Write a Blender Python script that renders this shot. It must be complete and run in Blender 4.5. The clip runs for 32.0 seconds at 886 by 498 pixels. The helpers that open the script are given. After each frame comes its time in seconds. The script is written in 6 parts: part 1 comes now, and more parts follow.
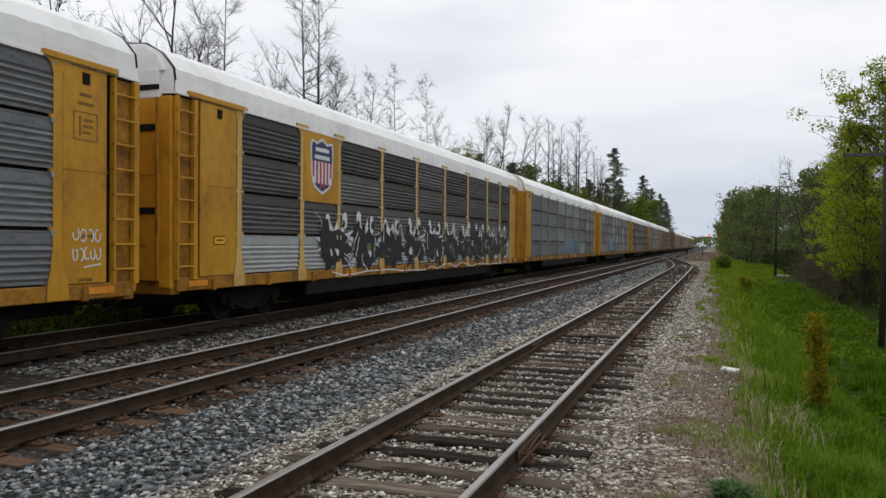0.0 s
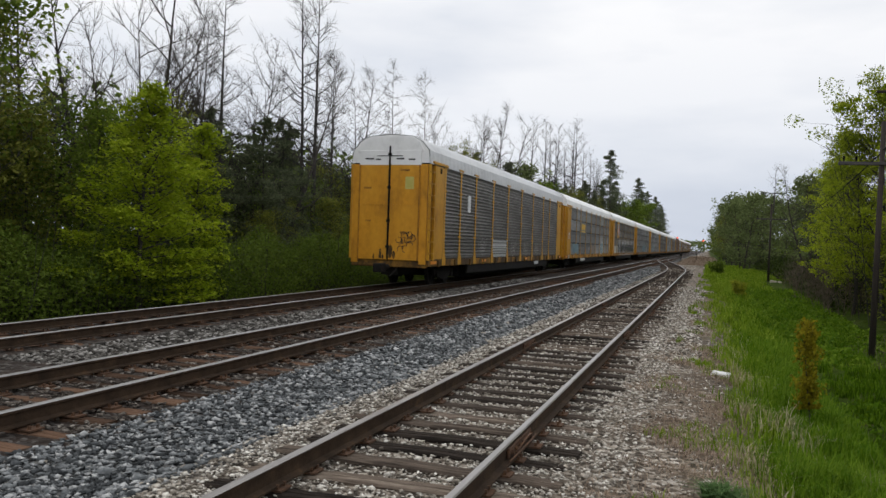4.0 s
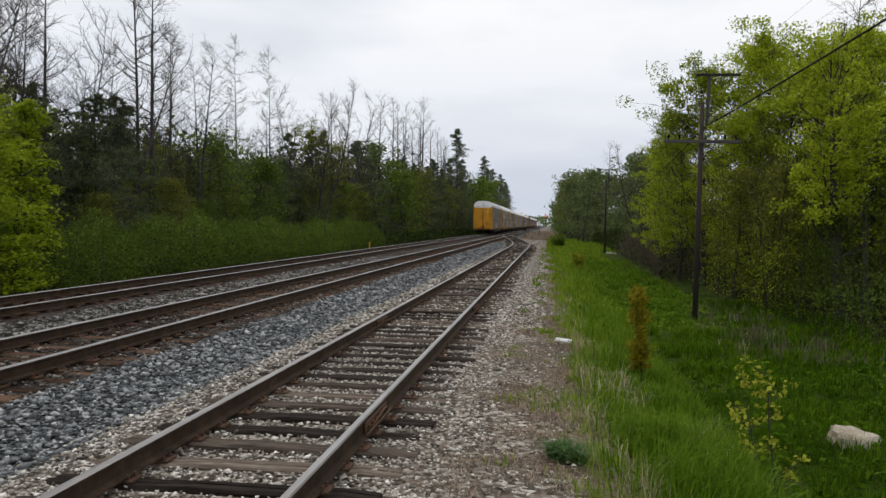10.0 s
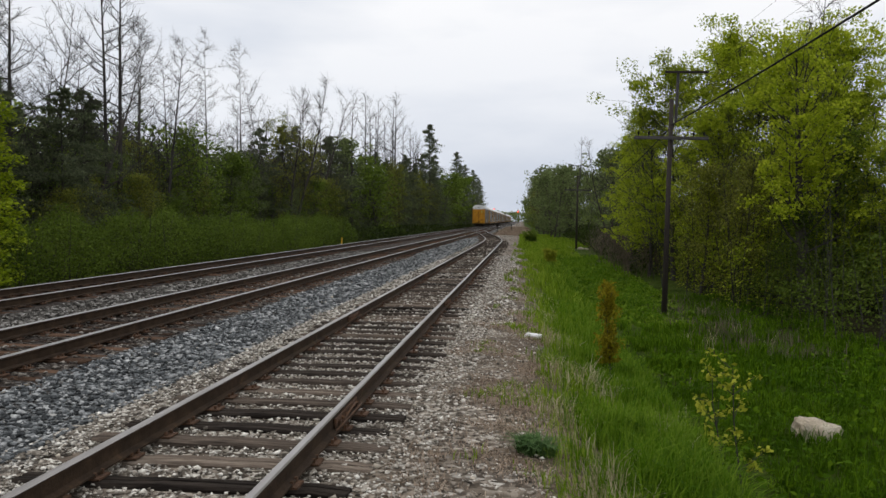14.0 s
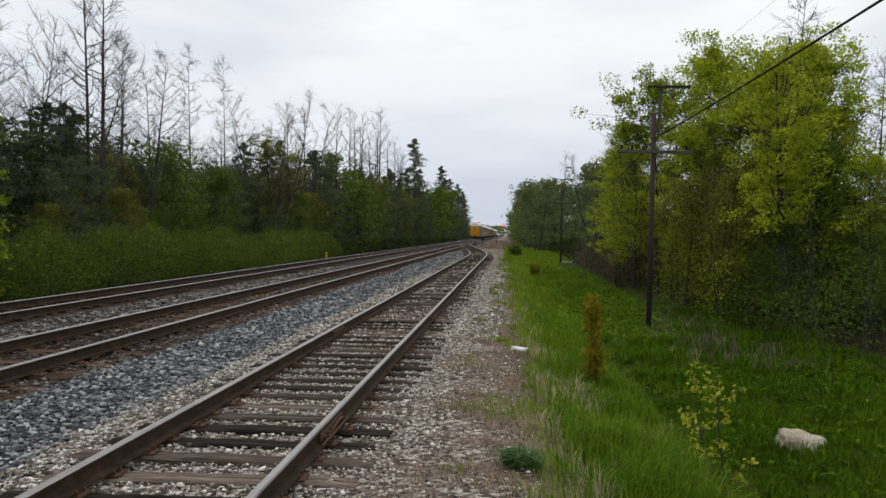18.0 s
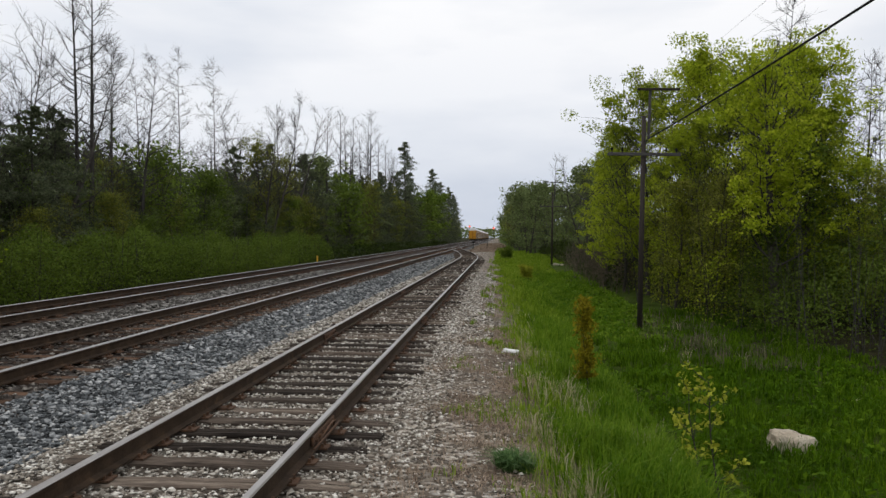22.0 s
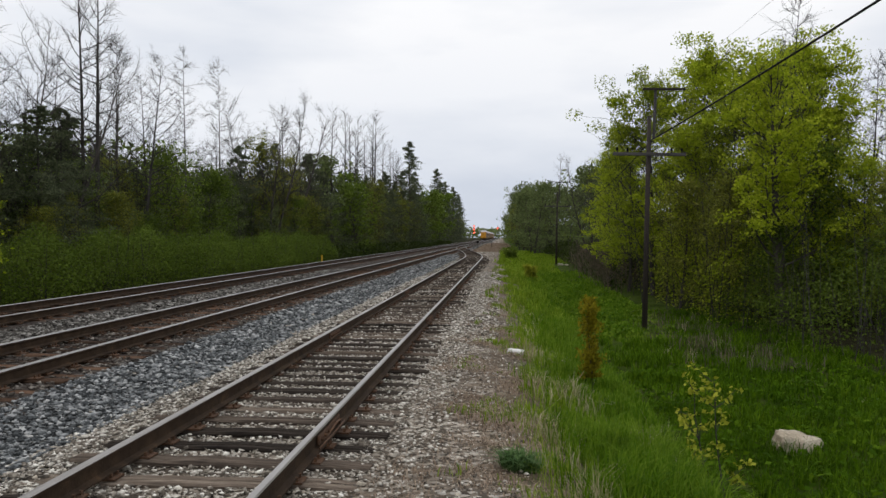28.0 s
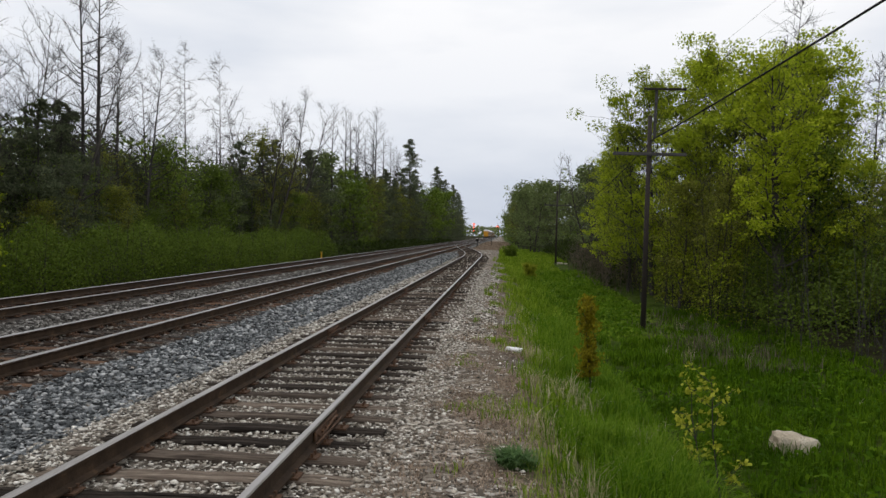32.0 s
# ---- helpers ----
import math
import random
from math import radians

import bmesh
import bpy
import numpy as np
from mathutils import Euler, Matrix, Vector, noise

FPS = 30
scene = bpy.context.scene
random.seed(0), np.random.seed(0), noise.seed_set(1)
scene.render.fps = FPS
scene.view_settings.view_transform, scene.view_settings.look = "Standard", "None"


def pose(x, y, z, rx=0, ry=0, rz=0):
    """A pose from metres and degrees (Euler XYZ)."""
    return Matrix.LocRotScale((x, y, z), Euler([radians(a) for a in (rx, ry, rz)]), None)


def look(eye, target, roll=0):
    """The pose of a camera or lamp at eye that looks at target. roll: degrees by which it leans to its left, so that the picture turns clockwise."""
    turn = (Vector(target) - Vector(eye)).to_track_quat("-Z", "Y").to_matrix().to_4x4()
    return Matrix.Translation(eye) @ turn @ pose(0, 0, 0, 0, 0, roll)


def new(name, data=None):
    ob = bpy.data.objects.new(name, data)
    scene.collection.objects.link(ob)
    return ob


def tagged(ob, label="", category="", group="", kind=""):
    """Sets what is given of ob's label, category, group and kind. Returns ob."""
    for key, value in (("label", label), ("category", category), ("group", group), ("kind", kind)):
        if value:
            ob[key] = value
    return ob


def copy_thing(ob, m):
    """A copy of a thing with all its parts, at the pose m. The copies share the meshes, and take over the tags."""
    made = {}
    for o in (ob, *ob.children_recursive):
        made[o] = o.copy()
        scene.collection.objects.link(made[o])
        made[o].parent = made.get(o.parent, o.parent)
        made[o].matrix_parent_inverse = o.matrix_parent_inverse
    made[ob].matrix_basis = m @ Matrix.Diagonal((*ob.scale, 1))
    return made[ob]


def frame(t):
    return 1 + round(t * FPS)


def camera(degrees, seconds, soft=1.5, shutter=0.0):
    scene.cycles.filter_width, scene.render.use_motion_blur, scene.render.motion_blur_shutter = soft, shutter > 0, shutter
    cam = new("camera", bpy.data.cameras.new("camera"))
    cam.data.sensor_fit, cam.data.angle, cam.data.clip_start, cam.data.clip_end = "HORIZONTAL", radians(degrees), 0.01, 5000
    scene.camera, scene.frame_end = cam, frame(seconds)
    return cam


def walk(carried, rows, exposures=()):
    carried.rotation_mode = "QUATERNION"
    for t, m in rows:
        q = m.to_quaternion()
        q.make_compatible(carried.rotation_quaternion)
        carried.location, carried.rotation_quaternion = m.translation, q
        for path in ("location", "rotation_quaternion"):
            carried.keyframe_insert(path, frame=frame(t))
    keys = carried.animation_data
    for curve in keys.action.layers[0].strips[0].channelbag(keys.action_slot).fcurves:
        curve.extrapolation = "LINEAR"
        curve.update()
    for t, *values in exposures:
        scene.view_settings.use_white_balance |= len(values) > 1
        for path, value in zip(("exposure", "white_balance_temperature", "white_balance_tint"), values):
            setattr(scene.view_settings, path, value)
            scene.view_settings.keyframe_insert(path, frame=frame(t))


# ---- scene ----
# Overcast spring day beside a double main line with a siding; a train of car carriers runs away along the far track.
# World: y runs along the tracks, x to the right, z up; the siding's rail tops lie at z = 0.
cam = camera(58.5, 32.0)
# seconds, eye, heading (left of +y), pitch, roll
PATH = [
    (0, -0.024, 0.148, 1.777, 18.928, -0.391, 0.387),
    (0.5, -0.039, 0.149, 1.771, 19.128, -0.561, 0.765),
    (1, -0.033, 0.154, 1.772, 19.328, -0.691, 0.812),
    (1.5, -0.038, 0.144, 1.774, 19.211, -0.451, 1.164),
    (2, -0.045, 0.147, 1.767, 20.196, -0.557, 1.190),
    (2.5, -0.042, 0.137, 1.769, 19.388, -0.584, 1.116),
    (4.5, -0.029, 0.130, 1.770, 18.482, -0.546, 1.918),
    (5, -0.027, 0.137, 1.766, 18.652, -0.924, 1.805),
    (5.5, -0.032, 0.139, 1.769, 17.988, -1.120, 1.382),
    (6, -0.019, 0.148, 1.757, 16.812, -1.204, 1.118),
    (6.5, -0.030, 0.148, 1.760, 16.577, -1.335, 1.309),
    (7, -0.051, 0.135, 1.755, 17.984, -1.178, 2.341),
    (7.5, -0.095, 0.120, 1.769, 19.609, -0.636, 0.937),
    (8, -0.069, 0.080, 1.748, 15.851, -0.817, 1.682),
    (8.5, -0.063, 0.021, 1.746, 12.193, -2.156, 1.812),
    (9, -0.041, 0.021, 1.753, 9.620, -2.139, 1.188),
    (9.5, -0.028, 0.022, 1.759, 8.641, -1.866, 0.662),
    (10, -0.020, 0.024, 1.759, 7.683, -1.840, 0.653),
    (10.5, -0.016, 0.020, 1.757, 7.176, -1.660, 1.101),
    (11, -0.005, 0.021, 1.764, 6.764, -1.543, 0.962),
    (11.5, 0.003, 0.015, 1.758, 6.102, -1.329, 0.786),
    (12, 0.005, 0.014, 1.758, 5.736, -1.399, 0.729),
    (12.5, -0.004, 0.019, 1.760, 5.541, -1.589, 0.897),
    (13, -0.009, 0.017, 1.759, 5.425, -1.496, 0.748),
    (13.5, -0.002, -0.009, 1.757, 5.689, -1.335, 1.033),
    (14, 0.015, -0.013, 1.761, 5.719, -2.130, 0.621),
    (14.5, 0.018, -0.019, 1.752, 4.537, -1.798, 0.511),
    (16.5, 0.023, -0.032, 1.759, 4.615, -0.958, 0.499),
    (17, 0.022, -0.036, 1.763, 4.830, -1.041, 0.558),
    (17.5, 0.021, -0.028, 1.755, 4.704, -1.233, 0.455),
    (18, 0.011, -0.015, 1.758, 4.632, -1.108, 0.436),
    (18.5, 0.005, -0.023, 1.759, 4.794, -1.271, 0.496),
    (19, 0.002, -0.007, 1.749, 4.594, -1.131, 0.656),
    (19.5, 0.008, -0.005, 1.751, 4.440, -1.000, 0.699),
    (20, 0.000, -0.000, 1.750, 4.240, -0.980, 0.700),
    (20.5, -0.002, -0.005, 1.752, 4.155, -0.767, 0.980),
    (21, 0.001, -0.007, 1.747, 4.167, -0.868, 0.868),
    (21.5, -0.002, -0.004, 1.753, 4.050, -0.912, 0.546),
    (22, 0.006, -0.007, 1.750, 3.983, -0.879, 0.201),
    (22.5, -0.003, -0.011, 1.755, 4.195, -0.950, 0.229),
    (23, 0.002, -0.016, 1.757, 4.941, -0.731, -0.279),
    (23.5, 0.010, -0.027, 1.753, 4.894, -0.636, -0.074),
    (24, 0.010, -0.026, 1.746, 4.242, -0.609, 0.217),
    (24.5, 0.009, -0.021, 1.751, 4.020, -0.673, -0.136),
    (25, 0.006, -0.014, 1.755, 4.239, -0.342, 0.398),
    (25.5, 0.002, -0.015, 1.752, 4.209, -0.274, 0.285),
    (27.5, -0.011, -0.016, 1.750, 4.509, -0.705, 0.581),
    (28, -0.008, -0.012, 1.749, 4.298, -0.899, 0.305),
    (28.5, -0.007, -0.022, 1.747, 4.482, -0.750, 0.123),
    (29, 0.004, -0.030, 1.757, 4.450, -0.530, 0.564),
    (29.5, 0.004, -0.035, 1.749, 4.278, -0.520, 0.519),
    (30, -0.000, -0.020, 1.743, 4.287, -0.854, 0.490),
    (30.5, -0.005, -0.016, 1.737, 4.309, -1.029, 0.725),
    (31, -0.000, -0.021, 1.743, 4.379, -1.069, 0.780),
    (31.5, -0.005, -0.019, 1.741, 4.401, -0.962, 0.792),
    (32, 0.000, -0.014, 1.744, 4.269, -1.054, 0.909),
]


def aim(x, y, z, yaw, pitch, roll):
    a, b = radians(yaw), radians(pitch)
    return look((x, y, z), (x - math.sin(a) * math.cos(b), y + math.cos(a) * math.cos(b), z + math.sin(b)), roll)


walk(cam, [(t, aim(*rest)) for t, *rest in PATH])

# ---- sky and light ----
def make_world():
    world = bpy.data.worlds.new("overcast_sky")
    scene.world = world
    world.use_nodes = True
    nt = world.node_tree
    nt.nodes.clear()
    n, link = nt.nodes.new, nt.links.new
    sky = n("ShaderNodeTexSky")
    sky.sky_type, sky.sun_disc = "NISHITA", False
    sky.sun_elevation, sky.sun_rotation = radians(50), radians(-75)
    sky.dust_density, sky.ozone_density = 3.0, 1.0
    thin = n("ShaderNodeMixRGB")
    thin.blend_type, thin.inputs[0].default_value = "MULTIPLY", 1.0
    thin.inputs[2].default_value = (0.1, 0.1, 0.1, 1)
    link(sky.outputs[0], thin.inputs[1])
    coord = n("ShaderNodeTexCoord")
    stretch = n("ShaderNodeMapping")
    stretch.inputs["Scale"].default_value = (1.0, 1.0, 3.5)
    link(coord.outputs["Generated"], stretch.inputs[0])
    puff = n("ShaderNodeTexNoise")
    puff.inputs["Scale"].default_value, puff.inputs["Detail"].default_value = 2.2, 5.0
    link(stretch.outputs[0], puff.inputs["Vector"])
    tone = n("ShaderNodeValToRGB")
    tone.color_ramp.elements[0].position, tone.color_ramp.elements[0].color = 0.36, (0.76, 0.79, 0.85, 1)
    tone.color_ramp.elements[1].position, tone.color_ramp.elements[1].color = 0.58, (0.97, 0.97, 0.985, 1)
    link(puff.outputs["Fac"], tone.inputs[0])
    # the cloud deck greys towards the horizon
    split = n("ShaderNodeSeparateXYZ")
    link(coord.outputs["Generated"], split.inputs[0])
    rise = n("ShaderNodeValToRGB")
    rise.color_ramp.elements[0].position, rise.color_ramp.elements[0].color = 0.02, (0.76, 0.8, 0.87, 1)
    rise.color_ramp.elements[1].position, rise.color_ramp.elements[1].color = 0.26, (1, 1, 1, 1)
    zenith = rise.color_ramp.elements.new(0.9)
    zenith.color = (1.32, 1.32, 1.3, 1)
    link(split.outputs["Z"], rise.inputs[0])
    deck = n("ShaderNodeMixRGB")
    deck.blend_type, deck.inputs[0].default_value = "MULTIPLY", 1.0
    link(tone.outputs[0], deck.inputs[1])
    link(rise.outputs[0], deck.inputs[2])
    cover = n("ShaderNodeMixRGB")
    cover.inputs[0].default_value = 0.93
    link(thin.outputs[0], cover.inputs[1])
    link(deck.outputs[0], cover.inputs[2])
    back, out = n("ShaderNodeBackground"), n("ShaderNodeOutputWorld")
    back.inputs["Strength"].default_value = 1.05
    link(cover.outputs[0], back.inputs[0])
    link(back.outputs[0], out.inputs[0])


make_world()
sun = new("sun", bpy.data.lights.new("sun", "SUN"))
sun.data.energy, sun.data.angle, sun.data.color = 0.5, radians(40), (1.0, 0.97, 0.92)
sun.matrix_world = look((0, 0, 44), (36, -10, 0))


# ---- materials ----
def noise_mat(name, stops, scale=8.0, rough=0.8, bump=0.3, bump_scale=None, metal=0.0, fine=0.0, island=False,
              per_object=False, leaf=0.0, stretch=(1, 1, 1), spec=0.3, detail=6.0, bump_dist=0.02):
    """A surface whose colour runs through stops [(position, rgb)] by noise in world metres."""
    m = bpy.data.materials.new(name)
    m.use_nodes = True
    nt = m.node_tree
    n, link = nt.nodes.new, nt.links.new
    bsdf = nt.nodes["Principled BSDF"]
    coord = n("ShaderNodeTexCoord")
    mapping = n("ShaderNodeMapping")
    mapping.inputs["Scale"].default_value = stretch
    link(coord.outputs["Object"], mapping.inputs[0])
    tex = n("ShaderNodeTexNoise")
    tex.inputs["Scale"].default_value, tex.inputs["Detail"].default_value, tex.inputs["Roughness"].default_value = scale, detail, 0.65
    link(mapping.outputs[0], tex.inputs["Vector"])
    fac = tex.outputs["Fac"]
    if island or per_object:
        shift = n("ShaderNodeMath")
        shift.operation = "MULTIPLY_ADD"
        src = n("ShaderNodeNewGeometry").outputs["Random Per Island"] if island else n("ShaderNodeObjectInfo").outputs["Random"]
        link(src, shift.inputs[0])
        shift.inputs[1].default_value = 0.55
        mid = n("ShaderNodeMath")
        mid.operation = "MULTIPLY_ADD"
        link(fac, mid.inputs[0])
        mid.inputs[1].default_value, mid.inputs[2].default_value = 0.9, -0.22
        link(mid.outputs[0], shift.inputs[2])
        fac = shift.outputs[0]
    ramp = n("ShaderNodeValToRGB")
    els = ramp.color_ramp.elements
    while len(els) < len(stops):
        els.new(0.5)
    for e, (p, c) in zip(els, stops):
        e.position, e.color = p, (*c, 1)
    link(fac, ramp.inputs[0])
    colour = ramp.outputs[0]
    if fine:
        grain = n("ShaderNodeTexNoise")
        grain.inputs["Scale"].default_value, grain.inputs["Detail"].default_value = scale * 9, 3.0
        link(mapping.outputs[0], grain.inputs["Vector"])
        mixer = n("ShaderNodeMixRGB")
        mixer.blend_type, mixer.inputs[0].default_value = "OVERLAY", fine
        link(colour, mixer.inputs[1])
        link(grain.outputs["Fac"], mixer.inputs[2])
        colour = mixer.outputs[0]
    link(colour, bsdf.inputs["Base Color"])
    bsdf.inputs["Roughness"].default_value, bsdf.inputs["Metallic"].default_value = rough, metal
    bsdf.inputs["Specular IOR Level"].default_value = spec
    if bump:
        rel = n("ShaderNodeTexNoise")
        rel.inputs["Scale"].default_value, rel.inputs["Detail"].default_value = bump_scale or scale * 3, 4.0
        link(mapping.outputs[0], rel.inputs["Vector"])
        bm_ = n("ShaderNodeBump")
        bm_.inputs["Strength"].default_value, bm_.inputs["Distance"].default_value = bump, bump_dist
        link(rel.outputs["Fac"], bm_.inputs["Height"])
        link(bm_.outputs[0], bsdf.inputs["Normal"])
    if leaf:
        bsdf.inputs["Specular IOR Level"].default_value = 0.04
        out = nt.nodes["Material Output"]
        trans, blend = n("ShaderNodeBsdfTranslucent"), n("ShaderNodeMixShader")
        link(colour, trans.inputs[0])
        blend.inputs[0].default_value = leaf
        link(bsdf.outputs[0], blend.inputs[1])
        link(trans.outputs[0], blend.inputs[2])
        link(blend.outputs[0], out.inputs["Surface"])
    return m


def glow_mat(name, rgb, strength):
    m = bpy.data.materials.new(name)
    m.use_nodes = True
    bsdf = m.node_tree.nodes["Principled BSDF"]
    bsdf.inputs["Base Color"].default_value = (*rgb, 1)
    bsdf.inputs["Emission Color"].default_value = (*rgb, 1)
    bsdf.inputs["Emission Strength"].default_value = strength
    return m


STONE_BLUE = noise_mat("trap_rock", [(0.14, (0.008, 0.0088, 0.0092)), (0.38, (0.06, 0.0645, 0.067)), (0.6, (0.172, 0.182, 0.186)), (0.86, (0.52, 0.52, 0.51))], 14, 0.85, 0.3, 40, island=True, spec=0.15)
STONE_TAN = noise_mat("limestone_gravel", [(0.14, (0.0297, 0.0253, 0.0209)), (0.36, (0.154, 0.134, 0.11)), (0.56, (0.38, 0.341, 0.286)), (0.8, (0.792, 0.759, 0.693))], 14, 0.9, 0.3, 40, island=True, spec=0.1)
STONE_MID = noise_mat("grimy_ballast", [(0.14, (0.014, 0.013, 0.011)), (0.4, (0.06, 0.055, 0.049)), (0.62, (0.15, 0.14, 0.126)), (0.86, (0.46, 0.44, 0.41))], 14, 0.9, 0.3, 40, island=True, spec=0.1)
STONE_PALE = noise_mat("pale_limestone", [(0.2, (0.3, 0.255, 0.2)), (0.5, (0.42, 0.37, 0.3)), (0.8, (0.54, 0.49, 0.41))], 4, 0.9, 0.7, 14, fine=0.5)
RUST = noise_mat("rusty_steel", [(0.3, (0.022, 0.0145, 0.0095)), (0.6, (0.052, 0.033, 0.02)), (0.85, (0.12, 0.068, 0.034))], 5, 0.85, 0.2, 60, metal=0.1, fine=0.4, spec=0.15)
RUST_ORANGE = noise_mat("orange_rust", [(0.3, (0.05, 0.03, 0.02)), (0.6, (0.1, 0.052, 0.028)), (0.8, (0.2, 0.095, 0.04))], 20, 0.9, 0.4, 80)
RAIL_HEAD = noise_mat("worn_rail_head", [(0.25, (0.2, 0.18, 0.166)), (0.75, (0.41, 0.388, 0.37))], 3, 0.32, 0.05, 60, metal=0.75, stretch=(4, 0.25, 1))
RAIL_SHINE = noise_mat("polished_rail_head", [(0.25, (0.24, 0.23, 0.225)), (0.75, (0.42, 0.41, 0.405))], 3, 0.35, 0.03, 60, metal=0.7, stretch=(4, 0.25, 1))
TIE_OLD = noise_mat("weathered_tie_wood", [(0.15, (0.0119, 0.00972, 0.0081)), (0.5, (0.0562, 0.0443, 0.0356)), (0.75, (0.135, 0.106, 0.0832)), (0.98, (0.324, 0.27, 0.216))], 3, 0.95, 0.9, 14, fine=0.8, per_object=True, stretch=(0.35, 4, 4), spec=0.06)
TIE_BROWN = noise_mat("creosoted_tie_wood", [(0.15, (0.02, 0.013, 0.009)), (0.5, (0.068, 0.041, 0.027)), (0.9, (0.165, 0.098, 0.064))], 3, 0.95, 0.7, 14, fine=0.5, per_object=True, stretch=(0.35, 4, 4), spec=0.06)
BARK = noise_mat("grey_bark", [(0.2, (0.022, 0.02, 0.018)), (0.55, (0.055, 0.05, 0.046)), (0.9, (0.11, 0.104, 0.096))], 5, 0.95, 0.6, 12, fine=0.4, stretch=(1, 1, 0.3), spec=0.1)
BARK_PALE = noise_mat("pale_birch_bark", [(0.2, (0.03, 0.027, 0.024)), (0.55, (0.085, 0.078, 0.07)), (0.9, (0.2, 0.19, 0.175))], 4, 0.9, 0.4, 12, fine=0.4)
BARK_DARK = noise_mat("dark_bark", [(0.2, (0.022, 0.019, 0.016)), (0.8, (0.075, 0.065, 0.056))], 5, 0.95, 0.6, 12, fine=0.4, stretch=(1, 1, 0.3))
POLE_WOOD = noise_mat("dark_pole_wood", [(0.2, (0.016, 0.013, 0.011)), (0.6, (0.042, 0.033, 0.028)), (0.9, (0.085, 0.07, 0.06))], 4, 0.9, 0.5, 18, fine=0.5, stretch=(6, 6, 0.4))
LEAF_LIME = noise_mat("lime_spring_leaf", [(0.1, (0.15, 0.205, 0.011)), (0.5, (0.32, 0.395, 0.02)), (0.9, (0.52, 0.57, 0.05))], 0.7, 0.65, 0, island=True, leaf=0.6)
LEAF_MAPLE = noise_mat("young_maple_leaf", [(0.1, (0.12, 0.18, 0.008)), (0.5, (0.26, 0.34, 0.015)), (0.9, (0.43, 0.49, 0.04))], 0.7, 0.65, 0, island=True, leaf=0.55)
LEAF_GREEN = noise_mat("mid_green_leaf", [(0.1, (0.046, 0.0736, 0.0103)), (0.5, (0.109, 0.161, 0.0207)), (0.9, (0.207, 0.27, 0.0437))], 0.6, 0.65, 0, island=True, leaf=0.42)
LEAF_OLIVE = noise_mat("olive_bud_leaf", [(0.1, (0.069, 0.0782, 0.0138)), (0.5, (0.155, 0.167, 0.0276)), (0.9, (0.276, 0.287, 0.0575))], 0.6, 0.65, 0, island=True, leaf=0.45)
LEAF_FAR = noise_mat("grey_green_leaf", [(0.1, (0.0624, 0.0832, 0.0286)), (0.5, (0.13, 0.166, 0.0598)), (0.9, (0.221, 0.26, 0.104))], 0.4, 0.7, 0, island=True, leaf=0.45)
# dark brush leaf; the shade below trees is put into its colour
LEAF_DARK = noise_mat("dark_shade_leaf", [(0.1, (0.012, 0.02, 0.0035)), (0.5, (0.03, 0.046, 0.008)), (0.9, (0.065, 0.09, 0.018))], 0.4, 0.7, 0, island=True, leaf=0.3)
LEAF_BRUSH = noise_mat("brush_leaf", [(0.1, (0.03, 0.05, 0.006)), (0.5, (0.07, 0.105, 0.014)), (0.9, (0.135, 0.18, 0.03))], 0.25, 0.7, 0, island=True, leaf=0.4)
LEAF_SAPLING = noise_mat("yellow_bud_leaf", [(0.1, (0.17, 0.19, 0.015)), (0.5, (0.29, 0.31, 0.028)), (0.9, (0.43, 0.44, 0.055))], 3, 0.6, 0, island=True, leaf=0.4)
NEEDLE = noise_mat("dark_needles", [(0.1, (0.045, 0.058, 0.03)), (0.5, (0.095, 0.115, 0.06)), (0.9, (0.165, 0.18, 0.105))], 0.6, 0.85, 0, island=True, leaf=0.45)
GRASS = noise_mat("spring_grass", [(0.1, (0.06, 0.115, 0.005)), (0.5, (0.155, 0.245, 0.012)), (0.9, (0.31, 0.38, 0.055))], 0.5, 0.6, 0, island=True, leaf=0.45)
GRASS_MID = noise_mat("deep_bank_grass", [(0.1, (0.033, 0.08, 0.003)), (0.5, (0.088, 0.17, 0.007)), (0.9, (0.22, 0.31, 0.032))], 0.6, 0.6, 0, island=True, leaf=0.45)
GRASS_DRY = noise_mat("dry_straw", [(0.1, (0.19, 0.155, 0.085)), (0.5, (0.36, 0.305, 0.185)), (0.9, (0.56, 0.5, 0.35))], 0.8, 0.7, 0, island=True, leaf=0.3)
STONE_DIRTY = noise_mat("dirty_ballast", [(0.12, (0.018, 0.014, 0.011)), (0.4, (0.06, 0.048, 0.039)), (0.62, (0.13, 0.112, 0.093)), (0.88, (0.36, 0.33, 0.29))], 14, 0.9, 0.3, 40, island=True)
STONE_WHITE = noise_mat("white_limestone", [(0.2, (0.55, 0.54, 0.52)), (0.8, (0.75, 0.74, 0.72))], 8, 0.9, 0.4, 25, fine=0.3)
WEED = noise_mat("ditch_weeds", [(0.1, (0.02, 0.048, 0.0015)), (0.5, (0.052, 0.112, 0.003)), (0.9, (0.13, 0.21, 0.009))], 0.6, 0.65, 0, island=True, leaf=0.4)
WEED_BLUE = noise_mat("dark_weed_leaf", [(0.1, (0.03, 0.07, 0.02)), (0.5, (0.07, 0.13, 0.04)), (0.9, (0.14, 0.22, 0.08))], 2, 0.65, 0, island=True, leaf=0.3)
DEAD_WEED = noise_mat("dead_weed_stems", [(0.1, (0.13, 0.092, 0.064)), (0.5, (0.25, 0.185, 0.135)), (0.9, (0.42, 0.34, 0.26))], 1.2, 0.9, 0, island=True, spec=0.1)
WEED_BROWN = noise_mat("brown_winter_stems", [(0.1, (0.05, 0.038, 0.028)), (0.5, (0.105, 0.083, 0.062)), (0.9, (0.2, 0.165, 0.125))], 1.2, 0.9, 0, island=True, spec=0.1)
